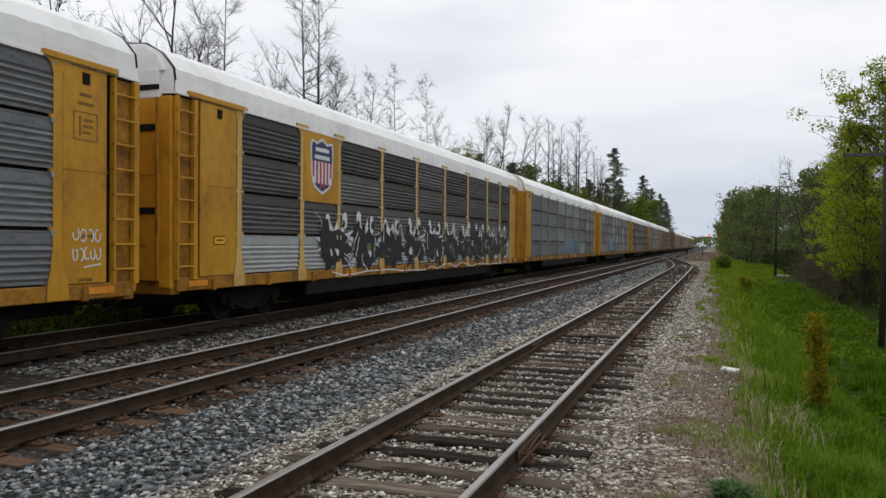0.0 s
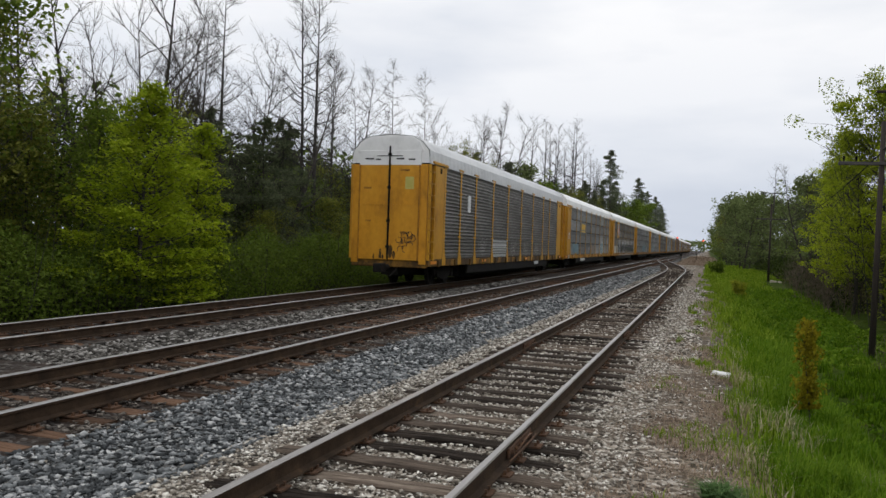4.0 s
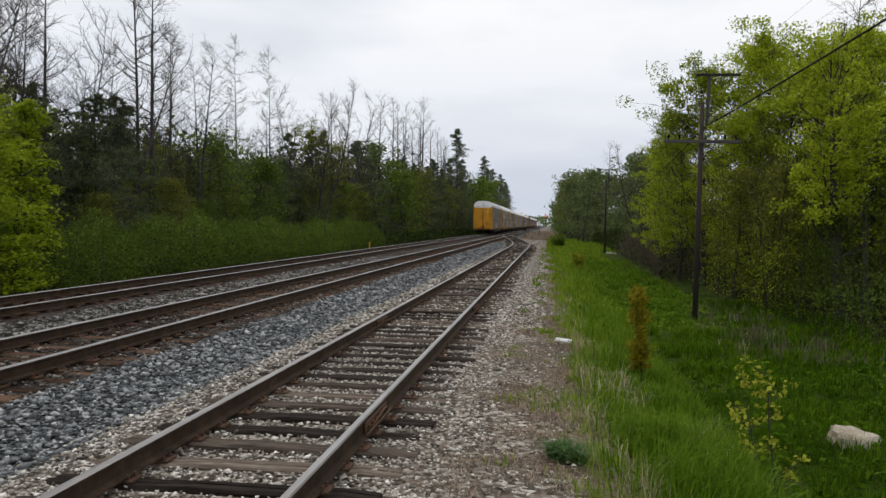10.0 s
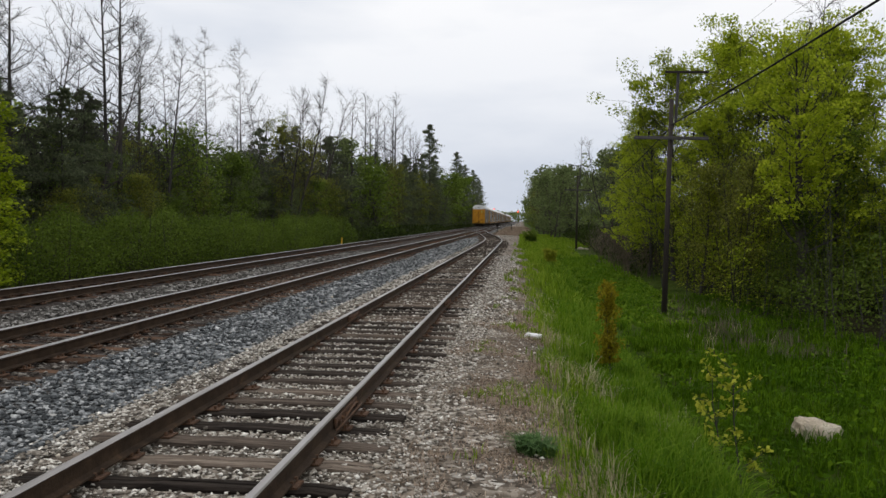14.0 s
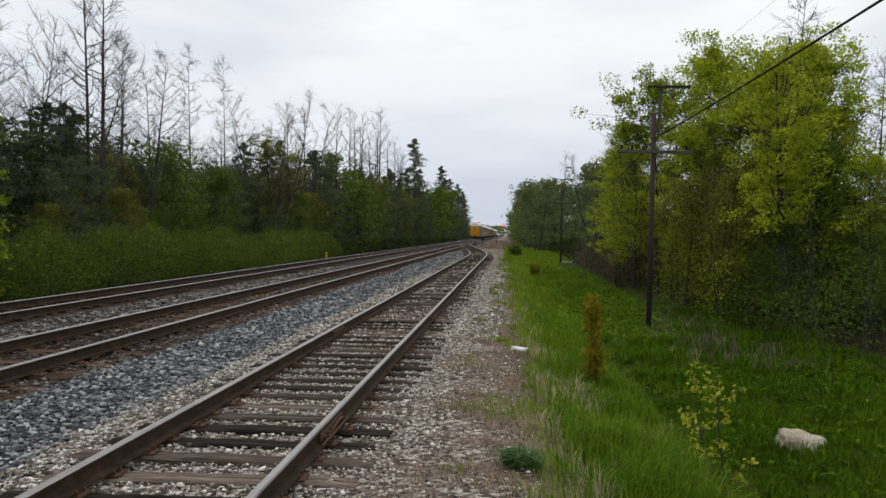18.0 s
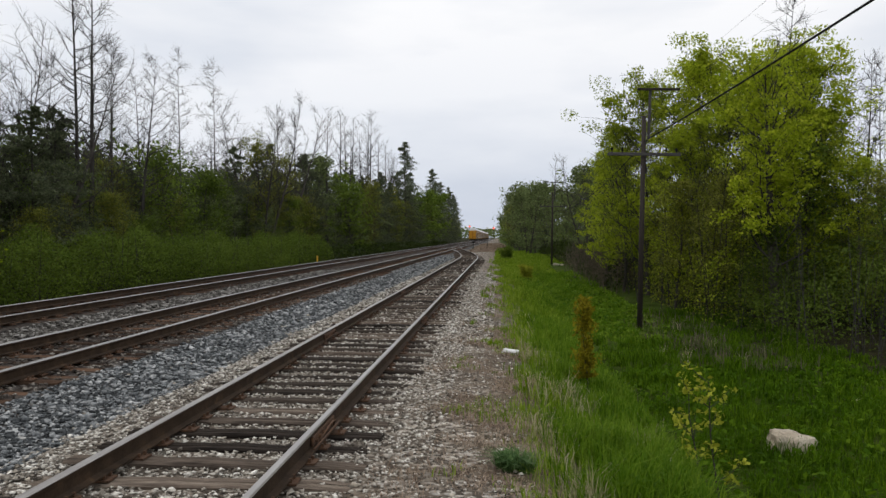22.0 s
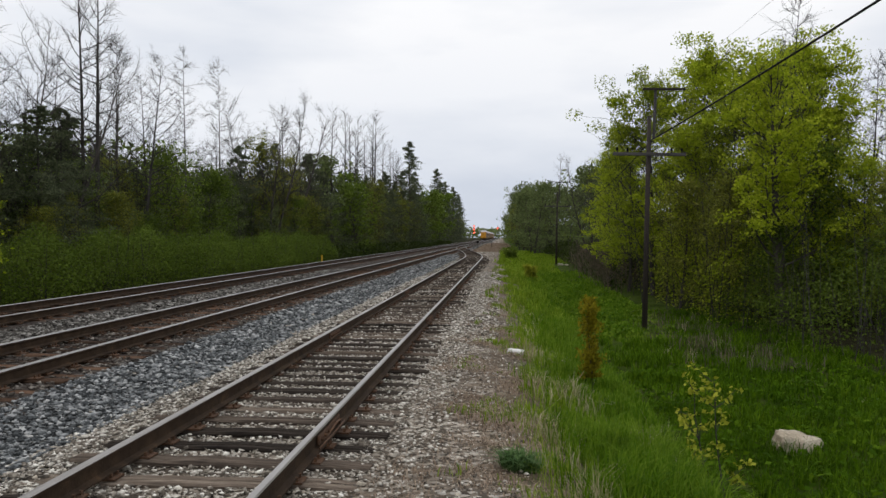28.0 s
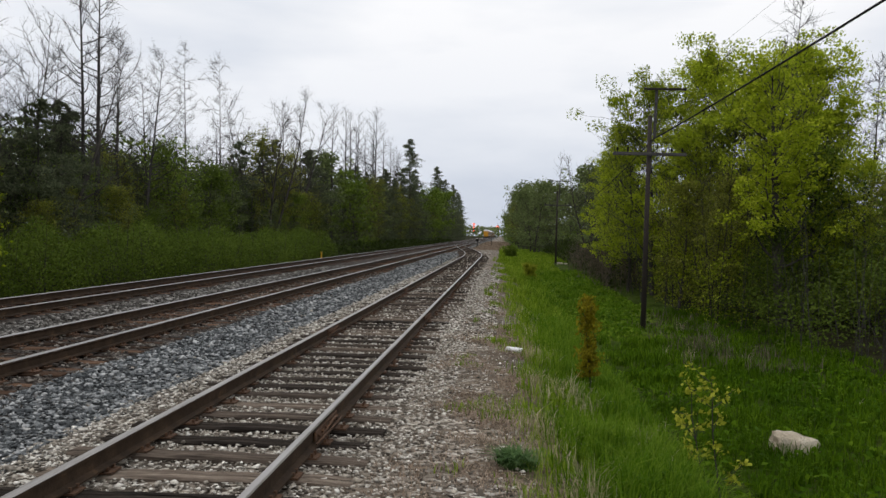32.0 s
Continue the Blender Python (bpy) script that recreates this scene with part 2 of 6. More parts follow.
LEAF_MID = noise_mat("fresh_green_leaf", [(0.1, (0.11, 0.155, 0.01)), (0.5, (0.23, 0.29, 0.018)), (0.9, (0.4, 0.45, 0.045))], 0.7, 0.65, 0, island=True, leaf=0.55)
LEAF_HEDGE = noise_mat("hedge_leaf", [(0.1, (0.0414, 0.065, 0.00896)), (0.5, (0.0918, 0.137, 0.0179)), (0.9, (0.168, 0.222, 0.037))], 0.25, 0.7, 0, island=True, leaf=0.4)
POLE_GREY = noise_mat("silvered_pole_wood", [(0.2, (0.03, 0.027, 0.025)), (0.6, (0.085, 0.078, 0.074)), (0.9, (0.17, 0.16, 0.15))], 4, 0.9, 0.5, 18, fine=0.5, stretch=(0.4, 6, 6))
STONE_BUFF = noise_mat("buff_boulder_stone", [(0.25, (0.12, 0.095, 0.065)), (0.42, (0.3, 0.25, 0.185)), (0.7, (0.48, 0.43, 0.34))], 3, 0.92, 0.9, 9, fine=0.6, spec=0.1, bump_dist=0.04)
LEAF_BRONZE = noise_mat("bronze_new_leaf", [(0.1, (0.09, 0.075, 0.006)), (0.5, (0.2, 0.17, 0.01)), (0.9, (0.36, 0.31, 0.022))], 3, 0.6, 0, island=True, leaf=0.45)


# ---- mesh helpers ----
class Geo:
    """Gathers vertices and faces of one mesh."""

    def __init__(self):
        self.v, self.f, self.m = [], [], []

    def add(self, verts, faces, mat=0):
        k = len(self.v)
        self.v.extend(verts)
        self.f.extend([tuple(i + k for i in f) for f in faces])
        self.m.extend([mat] * len(faces))
        return self

    def box(self, x0, x1, y0, y1, z0, z1, c=0.0, mat=0):
        """A box; c chamfers its edges."""
        if not c:
            v = [(x, y, z) for z in (z0, z1) for y in (y0, y1) for x in (x0, x1)]
            return self.add(v, [(0, 2, 3, 1), (4, 5, 7, 6), (0, 1, 5, 4), (2, 6, 7, 3), (0, 4, 6, 2), (1, 3, 7, 5)], mat)

        def loop(a, z):
            # octagon inset by a
            return [(x0 + c, y0 + a, z), (x1 - c, y0 + a, z), (x1 - a, y0 + c, z), (x1 - a, y1 - c, z),
                    (x1 - c, y1 - a, z), (x0 + c, y1 - a, z), (x0 + a, y1 - c, z), (x0 + a, y0 + c, z)]
        return self.loft([loop(c * 0.7, z0), loop(0, z0 + c), loop(0, z1 - c), loop(c * 0.7, z1)], True, mat)

    def loft(self, rings, caps=True, mat=0, closed=True):
        n = len(rings[0])
        v = [p for r in rings for p in r]
        f = []
        for i in range(len(rings) - 1):
            for j in range(n if closed else n - 1):
                k = (j + 1) % n
                f.append((i * n + j, i * n + k, i * n + n + k, i * n + n + j))
        if caps:
            f.append(tuple(range(n - 1, -1, -1)))
            f.append(tuple(range(len(v) - n, len(v))))
        return self.add(v, f, mat)

    def tube(self, p0, p1, r0, r1=None, sides=6, mat=0, caps=True):
        p0, p1 = Vector(p0), Vector(p1)
        d = (p1 - p0).normalized()
        a = d.orthogonal().normalized()
        b = d.cross(a)
        r1 = r0 if r1 is None else r1
        rings = [[tuple(p + (a * math.cos(2 * math.pi * i / sides) + b * math.sin(2 * math.pi * i / sides)) * r) for i in range(sides)]
                 for p, r in ((p0, r0), (p1, r1))]
        return self.loft(rings, caps, mat)

    def mesh(self, name, *mats, smooth=False):
        me = bpy.data.meshes.new(name)
        me.from_pydata(self.v, [], self.f)
        for m in mats:
            me.materials.append(m)
        if len(mats) > 1:
            me.polygons.foreach_set("material_index", self.m)
        if smooth:
            me.polygons.foreach_set("use_smooth", [True] * len(me.polygons))
        me.update()
        return me


def fast_mesh(name, verts, faces, *mats, index=None):
    """A large mesh from arrays: verts (n, 3), faces (m, 3 or 4)."""
    me = bpy.data.meshes.new(name)
    k = faces.shape[1]
    me.vertices.add(len(verts))
    me.vertices.foreach_set("co", np.ascontiguousarray(verts, dtype=np.float32).ravel())
    me.loops.add(faces.size)
    me.loops.foreach_set("vertex_index", np.ascontiguousarray(faces, dtype=np.int32).ravel())
    me.polygons.add(len(faces))
    me.polygons.foreach_set("loop_start", np.arange(0, faces.size, k, dtype=np.int32))
    for m in mats:
        me.materials.append(m)
    if index is not None:
        me.polygons.foreach_set("material_index", np.ascontiguousarray(index, dtype=np.int32))
    me.update(calc_edges=True)
    return me


def part(name, data, parent, label="", m=None):
    """A mesh object under a thing or a part."""
    ob = new(name, data)
    ob.parent = parent
    if m is not None:
        ob.matrix_basis = m
    return tagged(ob, label)


def thing(name, label, category, group="", kind="", m=None, data=None):
    ob = new(name, data)
    if m is not None:
        ob.matrix_basis = m
    return tagged(ob, label, category, group, kind)


# ---- ground ----
X_SIDING, X_MAIN, X_FAR = -2.43, -6.94, -11.08
RIGHT_X = [-1.0, 0.2, 0.8, 1.5, 2.05, 2.6, 3.5, 6.0, 12.0, 40.0, 900.0]
RIGHT_Z = [-0.24, -0.26, -0.44, -0.66, -0.9, -1.66, -1.6, -1.55, -1.25, -0.8, -0.6]
LEFT_X = [-900, -40, -16, -14.2, -12.6, -9.7, -8.3, -5.5, -4.5, -3.9]
LEFT_Z = [-0.4, -0.5, -0.75, -0.72, -0.17, -0.16, -0.16, -0.17, -0.33, -0.24]


def siding_x(y):
    """The siding's centre line: straight, then an S into the near main."""
    s = np.clip((np.asarray(y, float) - 63) / 76, 0, 1)
    return X_SIDING + (X_MAIN - X_SIDING) * s * s * (3 - 2 * s)


def ground_z(x, y):
    x, y = np.asarray(x, float), np.asarray(y, float)
    depth = np.interp(y, [-30, 24, 75, 130], [1.0, 1.0, 0.42, 0.3])
    right = np.interp(x, RIGHT_X, RIGHT_Z)
    right = -0.26 + (right + 0.26) * np.where(x > 0.2, depth, 1)
    z = np.interp(x, LEFT_X + [-1.0], LEFT_Z + [-0.24])
    z = np.where(x > -1.0, right, z)
    lumps = 0.05 * np.sin(x * 1.7 + y * 0.6) * np.sin(y * 1.1 - x * 0.4) + 0.025 * np.sin(x * 4.1 + 1.3) * np.sin(y * 3.7 + 0.5)
    soft = np.interp(x, [-20, -15, -13.5, -12.8, 0.1, 1.0, 3.0], [1.5, 1.0, 0.5, 0.12, 0.12, 0.7, 1.0])
    return z + lumps * soft


def ground_mat():
    m = bpy.data.materials.new("ground_cover")
    m.use_nodes = True
    nt = m.node_tree
    n, link = nt.nodes.new, nt.links.new
    bsdf = nt.nodes["Principled BSDF"]
    coord = n("ShaderNodeTexCoord")

    def tex(scale, detail=5.0):
        t = n("ShaderNodeTexNoise")
        t.inputs["Scale"].default_value, t.inputs["Detail"].default_value = scale, detail
        link(coord.outputs["Object"], t.inputs["Vector"])
        return t.outputs["Fac"]

    def ramp(src, stops):
        r = n("ShaderNodeValToRGB")
        while len(r.color_ramp.elements) < len(stops):
            r.color_ramp.elements.new(0.5)
        for e, (p, c) in zip(r.color_ramp.elements, stops):
            e.position, e.color = p, (*c, 1) if len(c) == 3 else c
        link(src, r.inputs[0])
        return r.outputs[0]

    def mix(fac, a, b, mode="MIX"):
        k = n("ShaderNodeMixRGB")
        k.blend_type = mode
        for s, v in zip(k.inputs, (fac, a, b)):
            if isinstance(v, (int, float)):
                s.default_value = v
            else:
                link(v, s)
        return k.outputs[0]

    def math_(op, a, b):
        k = n("ShaderNodeMath")
        k.operation = op
        for s, v in zip(k.inputs, (a, b)):
            if isinstance(v, (int, float)):
                s.default_value = v
            else:
                link(v, s)
        return k.outputs[0]

    split = n("ShaderNodeSeparateXYZ")
    link(coord.outputs["Object"], split.inputs[0])
    wob = math_("MULTIPLY_ADD", tex(0.9), 1.6)
    wob.node.inputs[2].default_value = -0.8
    xw = math_("ADD", split.outputs["X"], wob)

    def step(lo, hi):
        k = n("ShaderNodeMapRange")
        k.inputs["From Min"].default_value, k.inputs["From Max"].default_value = lo, hi
        link(xw, k.inputs["Value"])
        return k.outputs[0]

    cell = n("ShaderNodeTexVoronoi")
    cell.inputs["Scale"].default_value = 17
    link(coord.outputs["Object"], cell.inputs["Vector"])
    pick = n("ShaderNodeSeparateColor")
    link(cell.outputs["Color"], pick.inputs[0])
    # grey kept darker than the stones: shade in their gaps put into colour
    grey = ramp(pick.outputs[0], [(0.0, (0.015, 0.016, 0.017)), (0.5, (0.066, 0.068, 0.069)), (0.8, (0.155, 0.158, 0.158)), (1.0, (0.4, 0.4, 0.39))])
    tan = ramp(pick.outputs[0], [(0.0, (0.04, 0.033, 0.027)), (0.5, (0.14, 0.118, 0.097)), (0.8, (0.28, 0.247, 0.208)), (1.0, (0.5, 0.48, 0.44))])
    brown = ramp(tex(3.0), [(0.3, (0.02, 0.014, 0.011)), (0.7, (0.052, 0.038, 0.03))])
    soil = ramp(tex(1.5), [(0.3, (0.022, 0.038, 0.005)), (0.55, (0.038, 0.062, 0.007)), (0.75, (0.06, 0.062, 0.02))])
    litter = ramp(tex(1.2), [(0.3, (0.014, 0.013, 0.007)), (0.7, (0.035, 0.033, 0.016))])
    far = mix(step(-13.4, -12.6), litter, mix(0.78, grey, brown))
    far = mix(step(-5.6, -5.1), far, grey)
    far = mix(step(-4.4, -3.8), far, tan)
    dirt = ramp(tex(4.0), [(0.3, (0.075, 0.056, 0.041)), (0.7, (0.17, 0.135, 0.102))])
    far = mix(step(-1.5, -0.2), far, mix(ramp(tex(1.4), [(0.42, (0, 0, 0)), (0.6, (1, 1, 1))]), tan, dirt))
    far = mix(step(-0.1, 0.9), far, mix(ramp(tex(2.3), [(0.45, (0, 0, 0)), (0.65, (1, 1, 1))]), dirt, soil))
    far = mix(step(0.6, 1.3), far, soil)
    far = mix(step(7.2, 9.0), far, litter)
    # stains and damp at the scale of metres
    blot = ramp(tex(0.45, 6.0), [(0.3, (0.3, 0.3, 0.3)), (0.7, (0.66, 0.65, 0.63))])
    far = mix(0.55, far, blot, "OVERLAY")
    far = mix(0.5, far, ramp(tex(7.0, 8.0), [(0.3, (0.2, 0.2, 0.2)), (0.7, (0.8, 0.78, 0.75))]), "OVERLAY")
    link(far, bsdf.inputs["Base Color"])
    bsdf.inputs["Roughness"].default_value = 0.95
    bsdf.inputs["Specular IOR Level"].default_value = 0.04
    bump = n("ShaderNodeBump")
    bump.inputs["Strength"].default_value, bump.inputs["Distance"].default_value = 0.9, 0.03
    link(math_("SUBTRACT", 1.0, cell.outputs["Distance"]), bump.inputs["Height"])
    link(bump.outputs[0], bsdf.inputs["Normal"])
    return m


def build_ground():
    xs = np.unique(np.round(np.concatenate([np.linspace(-900, -60, 15), np.linspace(-60, -16, 23), np.linspace(-16, 8, 97), np.linspace(8, 60, 27), np.linspace(60, 900, 13)]), 3))
    ys = np.unique(np.round(np.concatenate([np.linspace(-900, -40, 12), np.linspace(-40, 0, 21), np.linspace(0, 60, 181), np.linspace(60, 200, 91), np.linspace(200, 1800, 60)]), 3))
    gx, gy = np.meshgrid(xs, ys)
    v = np.stack([gx.ravel(), gy.ravel(), ground_z(gx, gy).ravel()], 1)
    i = np.arange(len(xs) * len(ys)).reshape(len(ys), len(xs))
    f = np.stack([i[:-1, :-1].ravel(), i[:-1, 1:].ravel(), i[1:, 1:].ravel(), i[1:, :-1].ravel()], 1)
    me = fast_mesh("ground", v, f, ground_mat())
    me.polygons.foreach_set("use_smooth", [True] * len(me.polygons))
    return thing("ground", "gravel track bed falling to a grassy ditch and woodland floor", "ground", kind="structure", data=me)


build_ground()

# ---- tracks ----
RAIL_PROFILE = [(-0.07, 0), (0.07, 0), (0.07, 0.014), (0.013, 0.03), (0.010, 0.12), (0.034, 0.132), (0.036, 0.158), (0.026, 0.17),
                (-0.026, 0.17), (-0.036, 0.158), (-0.034, 0.132), (-0.010, 0.12), (-0.013, 0.03), (-0.07, 0.014)]


def rail_mesh(path, head):
    """A rail along path [(x, y, top z)]."""
    g = Geo()
    n = len(RAIL_PROFILE)
    rings = []
    for i, (x, y, z) in enumerate(path):
        a, b = path[max(i - 1, 0)], path[min(i + 1, len(path) - 1)]
        dx, dy = b[0] - a[0], b[1] - a[1]
        s = math.hypot(dx, dy)
        rings.append([(x + u * dy / s, y - u * dx / s, z - 0.17 + w) for u, w in RAIL_PROFILE])
    g.loft(rings, True)
    # the worn running surface is the head's top and its upper flanks
    for k in range(len(rings) - 1):
        for j in (6, 7, 8):
            g.m[k * n + j] = 1
    return g.mesh("rail", RUST, head)


def tie_mesh(seed, length, wood, n=10):
    """A worn timber: uneven ends, lengthwise splits, rounded and broken edges."""
    r = random.Random(seed)
    g = Geo()
    rings = []
    split, deep = r.uniform(-0.05, 0.05), r.uniform(0.01, 0.035)
    wl = wr = 0.115
    for i in range(n):
        x = -length / 2 + length * i / (n - 1)
        if i in (0, n - 1):
            x += r.uniform(-0.04, 0.04)
        wl = min(max(wl + r.uniform(-0.009, 0.009), 0.1), 0.13)
        wr = min(max(wr + r.uniform(-0.009, 0.009), 0.1), 0.13)
        t = r.uniform(-0.012, 0.004) - (0.012 if i in (0, n - 1) else 0)
        c = split + r.uniform(-0.012, 0.012)
        ea, eb = r.uniform(0.01, 0.035), r.uniform(0.01, 0.035)
        rings.append([(x, -wl, -0.17), (x, wr, -0.17), (x, wr, t - eb), (x, wr - 0.025, t - 0.003), (x, c + 0.012, t), (x, c, t - deep * r.uniform(0.2, 1)),
                      (x, c - 0.012, t - 0.002), (x, -wl + 0.025, t), (x, -wl, t - ea)])
    g.loft(rings)
    return g.mesh("tie", wood)


def plate_mesh():
    g = Geo()
    for s in (-1, 1):
        g.box(s * 0.7525 - 0.15, s * 0.7525 + 0.15, -0.085, 0.085, 0.0, 0.016)
        for u in (-0.1, 0.1):
            for w in (-0.05, 0.05):
                g.box(s * 0.7525 + u - 0.012, s * 0.7525 + u + 0.012, w - 0.012, w + 0.012, 0.01, 0.05)
    return g.mesh("tie_plates", RUST_ORANGE)


def build_track(name, label, centre, top, y0, y1, wood, head, spacing, sink, seed, loose=0.05):
    r = random.Random(seed)
    track = thing(name, label, "railway track", "railway tracks", "structure", pose(0, 0, 0))
    ys = list(np.arange(y0, 200, 2.0)) + list(np.linspace(200, y1, 60)) if y1 > 200 else list(np.arange(y0, y1 + 0.1, 2.0))
    cx = [float(centre(y)) for y in ys]
    for s in (-1, 1):
        part("rail", rail_mesh([(c + s * 0.7525, y, top) for c, y in zip(cx, ys)], head), track)
    ties = [tie_mesh(seed * 10 + k, 2.6, wood, 10 if wood is TIE_OLD else 4) for k in range(9)]
    plates = plate_mesh()
    y, k = max(y0, -5.616), 0
    while k < 290 and y < y1:
        yy = y + r.uniform(-loose, loose)
        turn = math.degrees(-math.atan((float(centre(yy + 1)) - float(centre(yy - 1))) / 2))
        m = pose(float(centre(yy)) + r.uniform(-0.06, 0.06), yy, top - 0.185 - r.uniform(0, sink), r.uniform(-0.8, 0.8), r.uniform(-0.4, 0.4), turn + r.uniform(-1.6, 1.6))
        t = part("tie", r.choice(ties), track, m=m)
        if yy < 45:
            part("tie_plates", plates, t, m=pose(0, 0, 0.0))
        y += spacing
        k += 1
    return track


siding = build_track("railway_siding", "weathered siding track with dull rusty rails and grey split ties", siding_x, 0.0, -6, 138, TIE_OLD, RAIL_HEAD, 0.533, 0.025, 3, 0.03)
main_near = build_track("railway_track", "main line track with rusty rails on brown half-buried ties", lambda y: X_MAIN, 0.06, -40, 900, TIE_BROWN, RAIL_SHINE, 0.53, 0.03, 5)
main_far = build_track("railway_track", "far main line track with rusty rails beside the brush", lambda y: X_FAR, 0.06, -40, 900, TIE_BROWN, RAIL_SHINE, 0.53, 0.05, 7)


def joint_bar(x, y, track):
    g = Geo()
    for s in (-1, 1):
        g.box(x + s * 0.03 - 0.014, x + s * 0.03 + 0.014, y - 0.45, y + 0.45, -0.135, -0.045, 0.008)
        for k in range(6):
            g.tube((x + s * 0.03, y - 0.38 + k * 0.152, -0.09), (x + s * 0.072, y - 0.38 + k * 0.152, -0.09), 0.02, sides=6)
    bar = part("joint_bar", g.mesh("joint_bar", RUST_ORANGE), track, "rusty bolted joint bar")
    # bond wires looping round the joint
    g = Geo()
    for k, (dy, high) in enumerate(((-0.55, 0.05), (-0.3, 0.1))):
        run = [(x + 0.07 + 0.05 * math.sin(math.pi * i / 8), y + dy - 2 * dy * i / 8, -0.13 + high * math.sin(math.pi * i / 8) + 0.02 * k) for i in range(9)]
        for a, b in zip(run, run[1:]):
            g.tube(a, b, 0.009, sides=5)
    part("bond_wire", g.mesh("bond_wire", RUST_ORANGE), bar, "rusty bond wire")


for jx, jy in ((-0.7525, 14.7), (0.7525, 7.4), (0.7525, 17.5), (-0.7525, 26.0), (0.7525, 29.0)):
    joint_bar(X_SIDING + jx, jy, siding)


# ---- the train ----
YELLOW = noise_mat("weathered_yellow_paint", [(0.24, (0.16, 0.07, 0.01)), (0.38, (0.42, 0.2, 0.014)), (0.6, (0.55, 0.285, 0.018)), (0.82, (0.64, 0.36, 0.035))], 0.9, 0.55, 0.08, 20, fine=0.25, stretch=(1, 1, 0.6))
YELLOW_DEEP = noise_mat("grimy_orange_yellow_paint", [(0.28, (0.03, 0.017, 0.007)), (0.45, (0.27, 0.12, 0.012)), (0.8, (0.5, 0.24, 0.02))], 1.6, 0.6, 0.1, 20, fine=0.6)
YELLOW_FADED = noise_mat("faded_yellow_paint", [(0.2, (0.36, 0.2, 0.05)), (0.5, (0.56, 0.36, 0.11)), (0.8, (0.66, 0.47, 0.2))], 1.6, 0.6, 0.1, 20, fine=0.35)
# end doors' yellow made deeper orange, putting their shade into the paint
END_SHADED = noise_mat("shaded_end_paint", [(0.24, (0.24, 0.1, 0.008)), (0.5, (0.55, 0.25, 0.014)), (0.8, (0.65, 0.33, 0.03))], 0.8, 0.55, 0.08, 20, fine=0.25, stretch=(1, 1, 0.6))
ORANGE = noise_mat("orange_reflector", [(0.3, (0.6, 0.2, 0.02)), (0.7, (0.75, 0.3, 0.03))], 5, 0.4, 0)
GALV = noise_mat("galvanised_panel", [(0.1, (0.07, 0.072, 0.073)), (0.5, (0.155, 0.162, 0.166)), (0.9, (0.29, 0.3, 0.305))], 0.8, 0.55, 0.06, 30, metal=0.25, fine=0.4, per_object=True, stretch=(1, 0.5, 2.2))
GALV_DARK = noise_mat("sooty_panel", [(0.1, (0.035, 0.033, 0.031)), (0.5, (0.08, 0.075, 0.07)), (0.9, (0.15, 0.143, 0.135))], 0.8, 0.6, 0.06, 30, metal=0.2, fine=0.3, per_object=True, stretch=(1, 0.5, 2.2))
GALV_LIGHT = noise_mat("lit_crest_panel", [(0.1, (0.13, 0.135, 0.138)), (0.5, (0.25, 0.26, 0.265)), (0.9, (0.4, 0.41, 0.415))], 0.8, 0.5, 0.06, 30, metal=0.25, fine=0.3, per_object=True, stretch=(1, 0.5, 2.2))
GALV_NEW = noise_mat("bright_panel", [(0.2, (0.36, 0.37, 0.37)), (0.8, (0.55, 0.56, 0.56))], 0.8, 0.5, 0.06, 30, metal=0.3, fine=0.2)
ROOF_WHITE = noise_mat("white_roof_sheet", [(0.2, (0.62, 0.62, 0.61)), (0.5, (0.8, 0.8, 0.79)), (0.8, (0.86, 0.86, 0.85))], 1.2, 0.45, 0.05, 20, fine=0.2, stretch=(1, 0.4, 1))
ROOF_GREY = noise_mat("grey_roof_sheet", [(0.2, (0.46, 0.47, 0.48)), (0.8, (0.64, 0.65, 0.66))], 1.2, 0.5, 0.05, 20, fine=0.2, stretch=(1, 0.4, 1))
BLACK = noise_mat("black_underframe", [(0.3, (0.006, 0.0055, 0.005)), (0.7, (0.018, 0.016, 0.014))], 4, 0.85, 0.2, 20, spec=0.15)
WHITE_PAINT = noise_mat("white_spray_paint", [(0.3, (0.55, 0.56, 0.57)), (0.7, (0.75, 0.76, 0.77))], 5, 0.6, 0)
BLACK_PAINT = noise_mat("black_spray_paint", [(0.3, (0.012, 0.013, 0.015)), (0.7, (0.03, 0.032, 0.035))], 5, 0.6, 0)
GREEN_PAINT = noise_mat("green_spray_paint", [(0.3, (0.09, 0.14, 0.035)), (0.7, (0.17, 0.22, 0.06))], 5, 0.6, 0)
BLUE_PAINT = noise_mat("pale_blue_spray_paint", [(0.3, (0.13, 0.21, 0.24)), (0.7, (0.26, 0.37, 0.41))], 3, 0.6, 0, fine=0.4)
PEACH_PAINT = noise_mat("faded_tan_spray_paint", [(0.3, (0.36, 0.19, 0.08)), (0.7, (0.5, 0.3, 0.15))], 5, 0.6, 0)
NAVY = noise_mat("navy_enamel", [(0.3, (0.012, 0.02, 0.09)), (0.7, (0.02, 0.035, 0.13))], 4, 0.4, 0)
RED = noise_mat("red_enamel", [(0.3, (0.35, 0.03, 0.03)), (0.7, (0.5, 0.05, 0.05))], 4, 0.4, 0)
LOGO_YELLOW = noise_mat("bright_yellow_enamel", [(0.3, (0.65, 0.37, 0.02)), (0.7, (0.8, 0.48, 0.04))], 4, 0.4, 0)
GALV_SOOT = noise_mat("streaked_sooty_panel", [(0.28, (0.035, 0.032, 0.029)), (0.5, (0.09, 0.085, 0.08)), (0.75, (0.19, 0.184, 0.175))], 0.7, 0.65, 0.06, 30, metal=0.15, fine=0.6, stretch=(1, 0.35, 1.2))
